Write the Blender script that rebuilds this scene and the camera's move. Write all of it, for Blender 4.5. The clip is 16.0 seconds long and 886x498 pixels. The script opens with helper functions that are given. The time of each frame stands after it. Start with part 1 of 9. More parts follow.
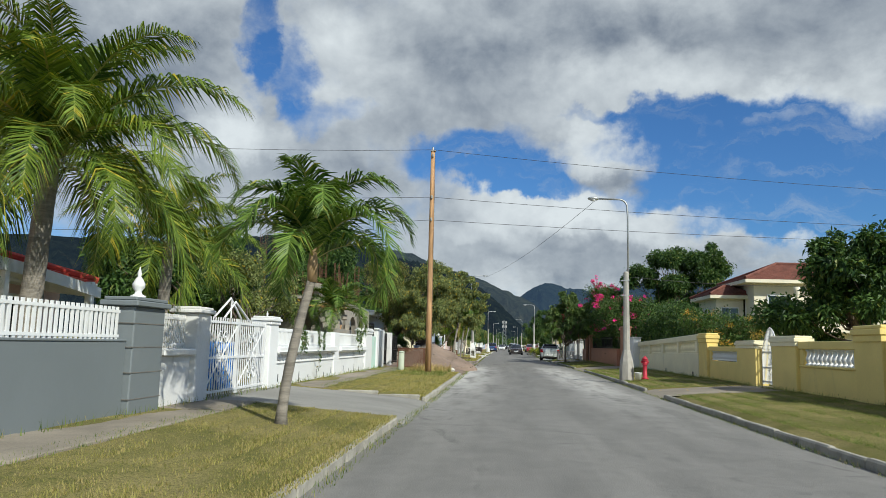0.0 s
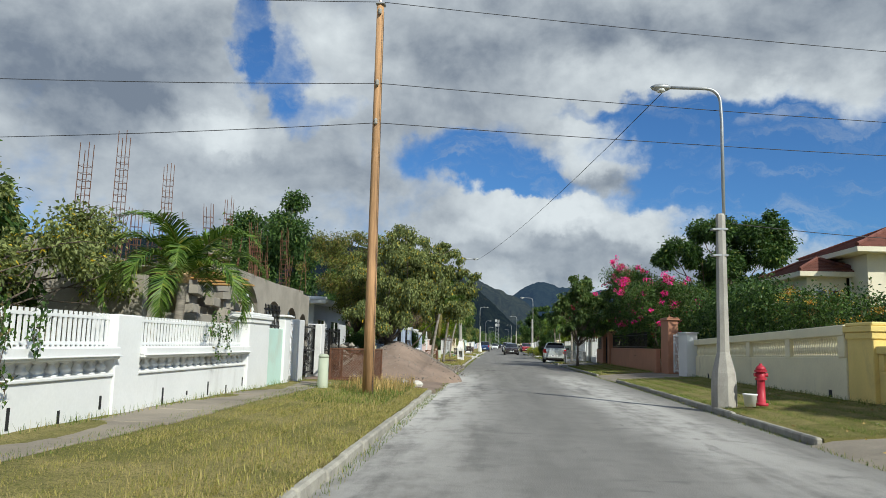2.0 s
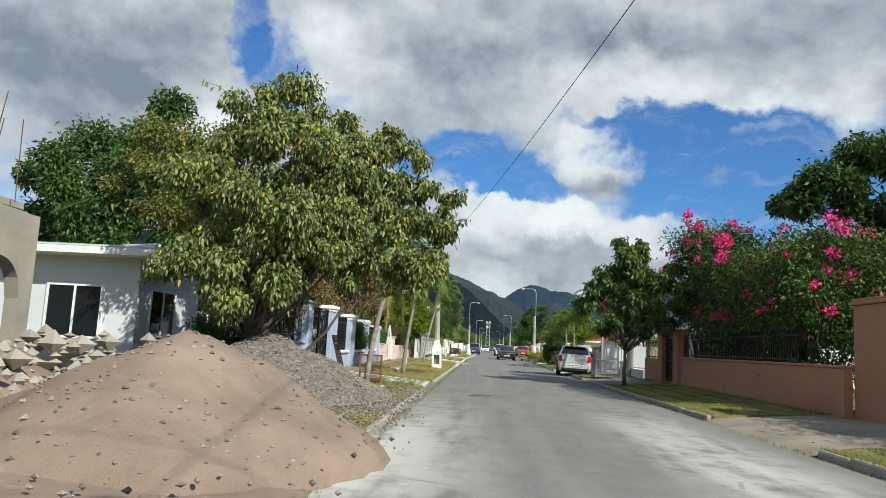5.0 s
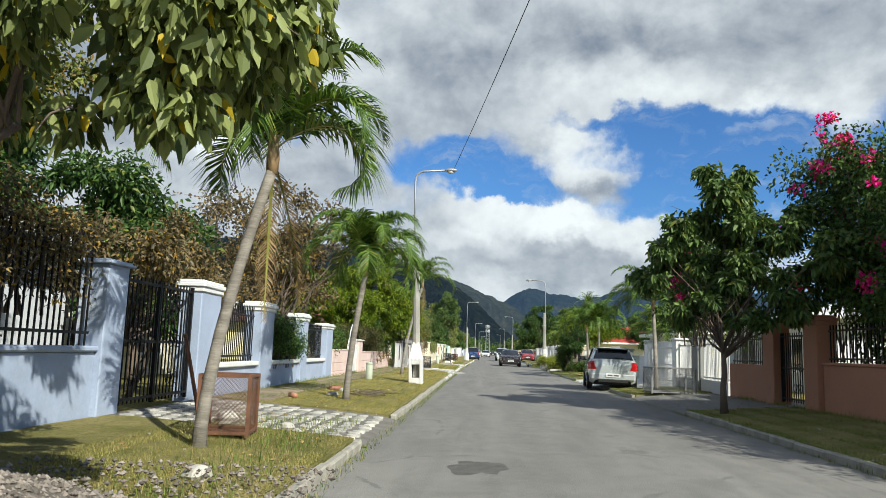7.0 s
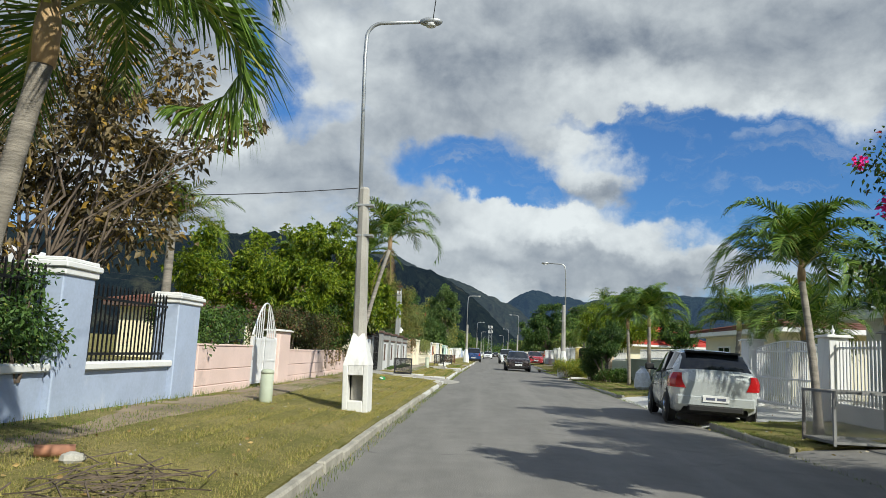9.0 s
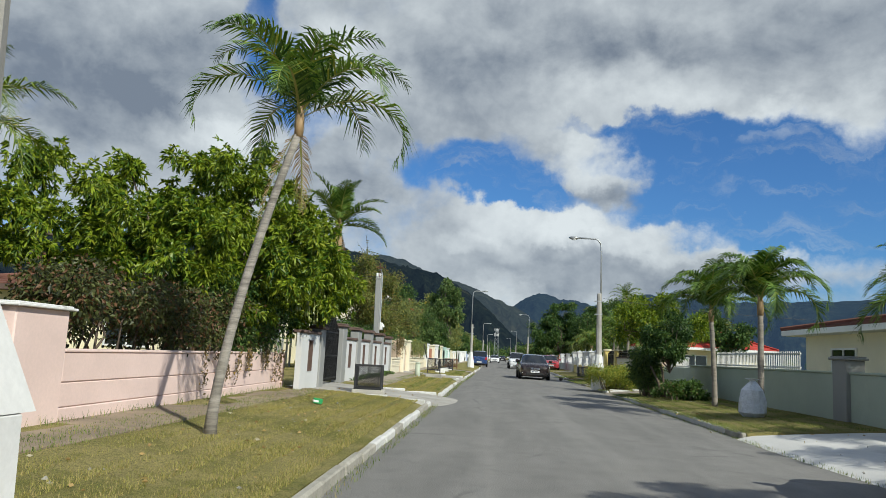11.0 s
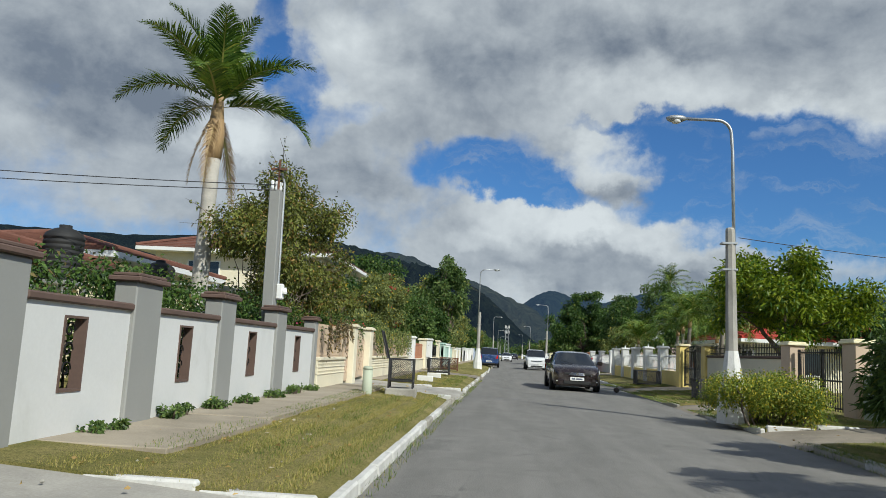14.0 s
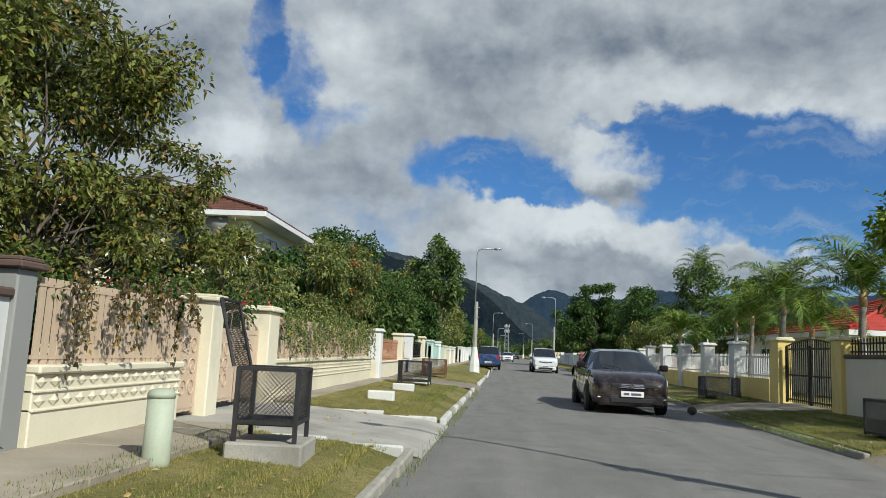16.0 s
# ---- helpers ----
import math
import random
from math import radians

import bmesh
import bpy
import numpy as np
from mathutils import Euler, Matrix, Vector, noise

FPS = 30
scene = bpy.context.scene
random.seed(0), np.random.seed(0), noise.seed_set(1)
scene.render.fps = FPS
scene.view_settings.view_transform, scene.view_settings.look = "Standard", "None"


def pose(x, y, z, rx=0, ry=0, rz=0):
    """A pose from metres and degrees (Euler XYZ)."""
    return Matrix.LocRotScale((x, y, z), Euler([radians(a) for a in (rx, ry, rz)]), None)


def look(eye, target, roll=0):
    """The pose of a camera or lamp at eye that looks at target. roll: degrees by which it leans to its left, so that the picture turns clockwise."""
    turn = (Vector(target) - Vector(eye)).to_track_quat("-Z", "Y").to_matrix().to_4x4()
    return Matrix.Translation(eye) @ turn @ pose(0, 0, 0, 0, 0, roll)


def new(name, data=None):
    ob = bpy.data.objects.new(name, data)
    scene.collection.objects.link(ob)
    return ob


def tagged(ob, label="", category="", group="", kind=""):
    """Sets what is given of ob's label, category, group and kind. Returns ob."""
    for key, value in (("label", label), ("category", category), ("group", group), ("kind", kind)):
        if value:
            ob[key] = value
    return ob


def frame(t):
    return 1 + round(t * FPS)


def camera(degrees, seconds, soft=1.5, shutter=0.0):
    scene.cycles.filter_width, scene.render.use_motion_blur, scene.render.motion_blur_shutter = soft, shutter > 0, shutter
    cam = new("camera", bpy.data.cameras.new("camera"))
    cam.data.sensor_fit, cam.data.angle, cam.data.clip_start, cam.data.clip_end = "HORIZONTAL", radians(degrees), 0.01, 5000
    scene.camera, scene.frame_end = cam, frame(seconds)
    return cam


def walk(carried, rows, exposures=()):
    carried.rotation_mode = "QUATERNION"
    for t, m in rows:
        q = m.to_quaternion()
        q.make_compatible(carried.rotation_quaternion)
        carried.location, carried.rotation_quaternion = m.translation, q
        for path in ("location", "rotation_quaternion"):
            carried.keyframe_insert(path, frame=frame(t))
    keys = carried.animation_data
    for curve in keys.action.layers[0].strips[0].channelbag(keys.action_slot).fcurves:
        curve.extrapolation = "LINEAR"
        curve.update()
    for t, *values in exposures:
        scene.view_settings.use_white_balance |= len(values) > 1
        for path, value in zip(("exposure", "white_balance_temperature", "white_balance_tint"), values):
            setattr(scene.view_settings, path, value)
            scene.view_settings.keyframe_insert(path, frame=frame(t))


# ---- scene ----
cam = camera(62.1, 16.0, soft=0.5)
EYE = 1.247
# seconds, x, y, yaw, pitch, roll
ROWS = [
    (0.0, -0.020, 0.000, 4.08, 7.37, -1.53),
    (0.5, -0.029, 3.030, 4.22, 7.34, -1.77),
    (1.0, -0.029, 6.061, 4.22, 7.21, -1.59),
    (1.5, -0.027, 9.084, 3.61, 7.31, -1.48),
    (2.0, -0.054, 12.079, 3.50, 7.31, -1.53),
    (2.5, -0.080, 15.050, 3.42, 7.28, -2.00),
    (3.0, -0.075, 17.939, 3.36, 7.19, -2.15),
    (3.5, -0.067, 20.770, 3.26, 7.19, -2.43),
    (3.7, -0.063, 21.892, 3.21, 7.31, -2.48),
    (5.8, -0.032, 33.546, 2.50, 7.51, -3.57),
    (6.0, -0.032, 34.652, 2.47, 7.65, -3.68),
    (6.5, -0.005, 37.328, 2.59, 7.76, -2.84),
    (7.0, 0.034, 39.982, 2.74, 7.82, -1.93),
    (7.5, 0.054, 42.777, 2.79, 7.93, -2.30),
    (8.0, 0.072, 45.575, 2.85, 7.95, -2.98),
    (8.5, 0.098, 48.462, 2.94, 7.94, -3.05),
    (9.0, 0.121, 51.414, 2.91, 7.85, -2.89),
    (9.2, 0.122, 52.486, 2.99, 7.87, -2.94),
    (11.3, 0.037, 63.226, 3.48, 8.09, -3.04),
    (11.5, 0.036, 64.231, 3.56, 8.08, -3.06),
    (12.0, 0.024, 66.866, 3.60, 8.06, -2.78),
    (12.5, 0.007, 69.520, 3.73, 7.95, -2.39),
    (13.0, -0.016, 72.178, 3.82, 7.78, -2.22),
    (13.5, -0.045, 74.857, 4.07, 7.86, -2.77),
    (14.0, -0.077, 77.532, 4.14, 7.88, -2.97),
    (14.5, -0.102, 80.252, 4.21, 7.80, -2.79),
    (15.0, -0.141, 82.930, 4.35, 7.75, -2.70),
    (15.5, -0.171, 85.472, 4.50, 7.70, -2.77),
    (16.0, -0.176, 87.983, 4.10, 7.86, -2.73),
]
walk(cam, [(t, pose(x, y, EYE, 90 + pitch, roll, yaw)) for t, x, y, yaw, pitch, roll in ROWS],
     ((0.0, 0.02, 6280, 3), (3.5, 0.07, 6280, 3), (6.0, 0.37, 6420, 3), (7.5, 0.37, 6420, 3), (9.0, 0.15, 6420, 3), (11.5, 0.02, 6280, 3), (13.0, -0.05, 6280, 3), (16.0, -0.08, 6280, 3)))

# ---- light ----
SUN_EL, SUN_AZ = radians(38.0), math.atan2(0.68, -0.73)   # behind the car and to its right
sun_from = Vector((math.sin(SUN_AZ) * math.cos(SUN_EL), math.cos(SUN_AZ) * math.cos(SUN_EL), math.sin(SUN_EL)))
sun_data = bpy.data.lights.new("sun", "SUN")
sun_data.energy, sun_data.angle, sun_data.color = 5.0, radians(0.6), (1.0, 0.945, 0.86)
sun = new("sun", sun_data)
sun.matrix_world = look(sun_from * 60, (0, 0, 0))


class Nodes:
    """A small hand for wiring node trees."""

    def __init__(self, tree):
        self.t = tree
        tree.nodes.clear()

    def add(self, kind, props=None, **ins):
        n = self.t.nodes.new(kind)
        for k, v in (props or {}).items():
            setattr(n, k, v)
        for k, v in ins.items():
            key = int(k[1:]) if k[0] == "i" and k[1:].isdigit() else k.replace("_", " ")
            sock = n.inputs[key]
            if isinstance(v, bpy.types.NodeSocket):
                self.t.links.new(v, sock)
            else:
                sock.default_value = v
        return n

    def math(self, op, a, b=0.0, c=0.0, clamp=False):
        return self.add("ShaderNodeMath", {"operation": op, "use_clamp": clamp}, i0=a, i1=b, i2=c).outputs[0]

    def mix(self, fac, a, b, blend="MIX"):
        n = self.t.nodes.new("ShaderNodeMix")
        n.data_type, n.blend_type = "RGBA", blend
        for sock, v in ((n.inputs[0], fac), (n.inputs[6], a), (n.inputs[7], b)):
            if isinstance(v, bpy.types.NodeSocket):
                self.t.links.new(v, sock)
            elif isinstance(v, (int, float)):
                sock.default_value = v
            else:
                sock.default_value = (*v[:3], 1)
        return n.outputs[2]

    def ramp(self, x, lo, hi):
        return self.add("ShaderNodeMapRange", {"interpolation_type": "SMOOTHSTEP"}, i0=x, i1=lo, i2=hi, i3=0.0, i4=1.0).outputs[0]

    def noise(self, vec, scale, detail=4.0, rough=0.55, distort=0.0):
        return self.add("ShaderNodeTexNoise", None, Vector=vec, Scale=scale, Detail=detail, Roughness=rough, Distortion=distort).outputs[0]

    def vec(self, op, a, b=(0, 0, 0)):
        n = self.add("ShaderNodeVectorMath", {"operation": op}, i0=a, i1=b)
        return n.outputs["Value"] if op in ("DISTANCE", "LENGTH", "DOT_PRODUCT") else n.outputs[0]


def make_world():
    w = bpy.data.worlds.new("sky")
    scene.world = w
    w.use_nodes = True
    n = Nodes(w.node_tree)
    sky = n.add("ShaderNodeTexSky", {"sky_type": "NISHITA", "sun_disc": False, "sun_elevation": SUN_EL,
                                     "sun_rotation": SUN_AZ, "air_density": 1.0, "dust_density": 0.6, "ozone_density": 2.5})
    way = n.add("ShaderNodeTexCoord").outputs["Generated"]
    sep = n.add("ShaderNodeSeparateXYZ", None, Vector=way)
    x, y, z = sep.outputs[0], sep.outputs[1], sep.outputs[2]
    level = n.math("SQRT", n.math("ADD", n.math("MULTIPLY", x, x), n.math("MULTIPLY", y, y)))
    # compass angle to the right of the street, and height, in degrees; the sky behind mirrors the sky ahead
    az = n.math("MULTIPLY", n.math("ARCTAN2", x, n.math("MAXIMUM", n.math("ABSOLUTE", y), 0.001)), 57.296)
    el = n.math("MULTIPLY", n.math("ARCTAN2", z, n.math("MAXIMUM", level, 0.001)), 57.296)
    plane = n.add("ShaderNodeCombineXYZ", None, i0=az, i1=el).outputs[0]
    # ragged, billowing outlines: the plane is warped at two sizes
    w1 = n.add("ShaderNodeTexNoise", None, Vector=plane, Scale=0.16, Detail=3.0, Roughness=0.5).outputs["Color"]
    w2 = n.add("ShaderNodeTexNoise", None, Vector=plane, Scale=0.62, Detail=5.0, Roughness=0.6).outputs["Color"]
    p = n.vec("ADD", plane, n.vec("MULTIPLY", n.vec("SUBTRACT", w1, (0.5, 0.5, 0.5)), (6.5, 4.5, 0.0)))
    p = n.vec("ADD", p, n.vec("MULTIPLY", n.vec("SUBTRACT", w2, (0.5, 0.5, 0.5)), (3.0, 2.4, 0.0)))

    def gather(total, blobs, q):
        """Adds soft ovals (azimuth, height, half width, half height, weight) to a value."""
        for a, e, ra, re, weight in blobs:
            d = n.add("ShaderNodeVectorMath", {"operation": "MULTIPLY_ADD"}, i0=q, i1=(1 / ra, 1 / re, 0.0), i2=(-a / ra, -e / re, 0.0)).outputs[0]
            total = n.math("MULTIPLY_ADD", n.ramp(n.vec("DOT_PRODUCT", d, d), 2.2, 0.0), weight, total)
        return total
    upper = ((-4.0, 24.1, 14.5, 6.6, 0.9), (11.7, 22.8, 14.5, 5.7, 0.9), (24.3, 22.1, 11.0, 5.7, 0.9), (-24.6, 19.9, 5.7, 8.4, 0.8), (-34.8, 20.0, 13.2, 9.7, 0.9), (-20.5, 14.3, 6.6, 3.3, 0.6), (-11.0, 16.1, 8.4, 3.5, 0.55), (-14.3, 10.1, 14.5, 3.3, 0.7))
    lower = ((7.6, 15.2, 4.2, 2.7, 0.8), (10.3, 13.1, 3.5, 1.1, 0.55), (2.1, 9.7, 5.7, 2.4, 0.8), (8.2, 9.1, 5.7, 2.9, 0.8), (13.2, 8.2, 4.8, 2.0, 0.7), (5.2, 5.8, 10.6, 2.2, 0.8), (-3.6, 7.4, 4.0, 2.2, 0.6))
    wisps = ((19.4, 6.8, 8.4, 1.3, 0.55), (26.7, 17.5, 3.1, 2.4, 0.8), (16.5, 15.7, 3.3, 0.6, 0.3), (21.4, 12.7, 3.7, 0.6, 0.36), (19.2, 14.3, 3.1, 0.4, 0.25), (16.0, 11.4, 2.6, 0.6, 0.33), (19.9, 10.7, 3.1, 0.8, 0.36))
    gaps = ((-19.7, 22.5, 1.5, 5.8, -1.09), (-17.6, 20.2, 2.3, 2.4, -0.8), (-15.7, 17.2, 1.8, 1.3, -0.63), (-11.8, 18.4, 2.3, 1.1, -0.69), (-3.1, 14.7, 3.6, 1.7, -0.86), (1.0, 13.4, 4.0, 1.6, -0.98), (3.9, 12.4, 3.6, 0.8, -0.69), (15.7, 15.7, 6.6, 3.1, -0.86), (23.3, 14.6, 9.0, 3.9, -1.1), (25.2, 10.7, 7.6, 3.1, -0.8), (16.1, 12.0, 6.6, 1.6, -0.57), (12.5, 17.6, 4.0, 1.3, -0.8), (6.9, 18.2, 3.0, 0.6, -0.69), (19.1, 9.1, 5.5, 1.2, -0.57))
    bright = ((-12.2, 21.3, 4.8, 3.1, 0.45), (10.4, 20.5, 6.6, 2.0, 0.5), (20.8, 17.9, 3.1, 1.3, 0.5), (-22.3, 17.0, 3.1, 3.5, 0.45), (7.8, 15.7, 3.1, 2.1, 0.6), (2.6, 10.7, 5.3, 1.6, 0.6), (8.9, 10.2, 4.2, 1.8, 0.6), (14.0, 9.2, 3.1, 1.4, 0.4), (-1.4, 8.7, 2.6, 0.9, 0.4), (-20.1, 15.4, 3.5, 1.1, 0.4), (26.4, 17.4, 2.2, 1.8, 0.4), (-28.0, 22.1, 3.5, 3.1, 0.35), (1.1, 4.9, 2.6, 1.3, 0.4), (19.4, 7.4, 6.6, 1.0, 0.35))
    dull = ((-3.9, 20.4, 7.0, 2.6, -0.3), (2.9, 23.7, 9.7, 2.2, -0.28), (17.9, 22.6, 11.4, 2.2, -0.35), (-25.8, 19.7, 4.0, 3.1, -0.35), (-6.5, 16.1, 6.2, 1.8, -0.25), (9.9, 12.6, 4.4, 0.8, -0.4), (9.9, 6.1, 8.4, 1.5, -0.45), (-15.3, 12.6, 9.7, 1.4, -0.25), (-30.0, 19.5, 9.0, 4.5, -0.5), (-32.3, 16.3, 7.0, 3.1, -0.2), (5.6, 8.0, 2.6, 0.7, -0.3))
    swell = n.noise(n.vec("MULTIPLY", plane, (0.8, 1.15, 1.0)), 0.14, 9.0, 0.56, 0.2)
    higher = n.noise(n.vec("MULTIPLY", n.vec("ADD", plane, (0.9, 1.3, 0.0)), (0.8, 1.15, 1.0)), 0.14, 9.0, 0.56, 0.2)
    high = n.ramp(el, 26.0, 34.0)
    total = n.math("MULTIPLY_ADD", n.math("SUBTRACT", swell, 0.5), 1.5, n.math("MULTIPLY_ADD", high, 0.25, -0.02))
    for bank in (upper, lower, wisps, gaps):
        total = gather(total, bank, p)
    ragged = n.math("MULTIPLY_ADD", n.math("SUBTRACT", n.noise(plane, 0.55, 8.0, 0.62, 0.4), 0.5), 0.75, total)
    veil = n.ramp(n.noise(n.vec("MULTIPLY", p, (0.5, 1.6, 1.0)), 0.3, 7.0, 0.6, 0.5), 0.5, 0.74)
    cover = n.math("MAXIMUM", n.ramp(ragged, -0.38, 0.8), n.math("MULTIPLY", veil, 0.36))
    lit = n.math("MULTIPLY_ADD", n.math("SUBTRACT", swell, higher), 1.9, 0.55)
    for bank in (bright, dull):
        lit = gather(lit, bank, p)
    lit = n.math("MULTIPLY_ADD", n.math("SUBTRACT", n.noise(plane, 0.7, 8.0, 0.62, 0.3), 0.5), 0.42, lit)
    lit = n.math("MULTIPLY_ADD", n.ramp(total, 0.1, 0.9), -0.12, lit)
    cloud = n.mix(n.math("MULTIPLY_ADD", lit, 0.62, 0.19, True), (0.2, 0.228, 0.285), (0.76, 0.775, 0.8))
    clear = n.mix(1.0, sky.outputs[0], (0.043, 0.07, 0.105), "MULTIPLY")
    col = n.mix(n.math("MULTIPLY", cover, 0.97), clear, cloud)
    bg = n.add("ShaderNodeBackground", None, Color=col, Strength=1.0)
    out = n.add("ShaderNodeOutputWorld")
    w.node_tree.links.new(bg.outputs[0], out.inputs[0])


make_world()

# ---- materials ----
MATS = {}


def material(name, rgb, rough=0.8, vary=0.25, scale=1.5, grain=30.0, bump=0.15, metal=0.0, stain=None, stain_amount=0.0, stain_scale=0.8,
             spread=0.0, spec=0.4, stretch=(1, 1, 1), depth=0.01, island=0.0):
    """A painted or mineral surface: two scales of mottling, stains with shapes of their own, and fine relief."""
    if name in MATS:
        return MATS[name]
    m = bpy.data.materials.new(name)
    m.use_nodes = True
    n = Nodes(m.node_tree)
    co = n.add("ShaderNodeNewGeometry").outputs["Position"]
    co = n.vec("MULTIPLY", co, stretch)
    big, small = n.noise(co, scale, 5.0, 0.6, 0.3), n.noise(co, grain, 4.0, 0.65)
    f = n.math("ADD", n.math("MULTIPLY", big, 0.65), n.math("MULTIPLY", small, 0.35))
    dark = tuple(c * (1 - vary) for c in rgb)
    light = tuple(min(0.95, c * (1 + vary)) for c in rgb)
    col = n.mix(n.ramp(f, 0.32, 0.68), dark, light)
    if stain:
        s = n.noise(n.vec("MULTIPLY", co, (1, 1, 0.45)), stain_scale, 7.0, 0.68, 0.6)
        col = n.mix(n.math("MULTIPLY", n.ramp(s, 0.56, 0.72), stain_amount), col, stain)
    if spread:
        r = n.add("ShaderNodeObjectInfo").outputs["Random"]
        col = n.mix(1.0, col, n.mix(r, (1 - spread,) * 3, (1 + spread * 0.6,) * 3), "MULTIPLY")
    if island:
        r = n.add("ShaderNodeNewGeometry").outputs["Random Per Island"]
        col = n.mix(1.0, col, n.mix(r, (1 - island,) * 3, (1 + island,) * 3), "MULTIPLY")
    b = n.add("ShaderNodeBump", None, Strength=bump, Distance=depth, Height=n.math("ADD", n.math("MULTIPLY", big, 0.5), small))
    p = n.add("ShaderNodeBsdfPrincipled", None, Base_Color=col, Roughness=n.math("MULTIPLY_ADD", small, 0.25, rough - 0.12), Metallic=metal, Normal=b.outputs[0])
    p.inputs["Specular IOR Level"].default_value = spec
    m.node_tree.links.new(p.outputs[0], n.add("ShaderNodeOutputMaterial").inputs[0])
    MATS[name] = m
    return m


def leaf_material(name, dark, light, other=None, share=0.0, gloss=0.45, through_light=0.16):
    """Foliage: every leaf of its own shade, with light passing through."""
    m = bpy.data.materials.new(name)
    m.use_nodes = True
    n = Nodes(m.node_tree)
    geo = n.add("ShaderNodeNewGeometry")
    r = geo.outputs["Random Per Island"]
    patch = n.noise(geo.outputs["Position"], 0.9, 3.0, 0.6)
    f = n.math("ADD", n.math("MULTIPLY", r, 0.6), n.math("MULTIPLY", patch, 0.5))
    col = n.mix(n.ramp(f, 0.2, 0.85), tuple(c * 1.35 for c in dark), tuple(c * 1.35 for c in light))
    if other:
        pick = n.math("FRACT", n.math("MULTIPLY", r, 37.7))
        col = n.mix(n.math("LESS_THAN", pick, share), col, other)
    p = n.add("ShaderNodeBsdfPrincipled", None, Base_Color=col, Roughness=gloss)
    p.inputs["Specular IOR Level"].default_value = 0.22
    t = n.add("ShaderNodeBsdfTranslucent", None, Color=n.mix(1.0, col, (1.5, 1.6, 0.7), "MULTIPLY"))
    x = n.add("ShaderNodeMixShader", None, i0=through_light, i1=p.outputs[0], i2=t.outputs[0])
    m.node_tree.links.new(x.outputs[0], n.add("ShaderNodeOutputMaterial").inputs[0])
    MATS[name] = m
    return m


def glass_material(name, rgb, rough=0.05):
    m = bpy.data.materials.new(name)
    m.use_nodes = True
    n = Nodes(m.node_tree)
    p = n.add("ShaderNodeBsdfPrincipled", None, Base_Color=(*rgb, 1), Roughness=rough)
    p.inputs["Specular IOR Level"].default_value = 0.8
    m.node_tree.links.new(p.outputs[0], n.add("ShaderNodeOutputMaterial").inputs[0])
    MATS[name] = m
    return m


def car_paint(name, rgb, metal=0.3):
    m = bpy.data.materials.new(name)
    m.use_nodes = True
    n = Nodes(m.node_tree)
    co = n.add("ShaderNodeNewGeometry").outputs["Position"]
    dust = n.ramp(n.noise(co, 3.0, 6.0, 0.7), 0.45, 0.8)
    col = n.mix(n.math("MULTIPLY", dust, 0.25), rgb, (0.35, 0.32, 0.28))
    p = n.add("ShaderNodeBsdfPrincipled", None, Base_Color=col, Roughness=n.math("MULTIPLY_ADD", dust, 0.2, 0.25), Metallic=metal)
    p.inputs["Coat Weight"].default_value, p.inputs["Coat Roughness"].default_value = 0.8, 0.05
    m.node_tree.links.new(p.outputs[0], n.add("ShaderNodeOutputMaterial").inputs[0])
    MATS[name] = m
    return m


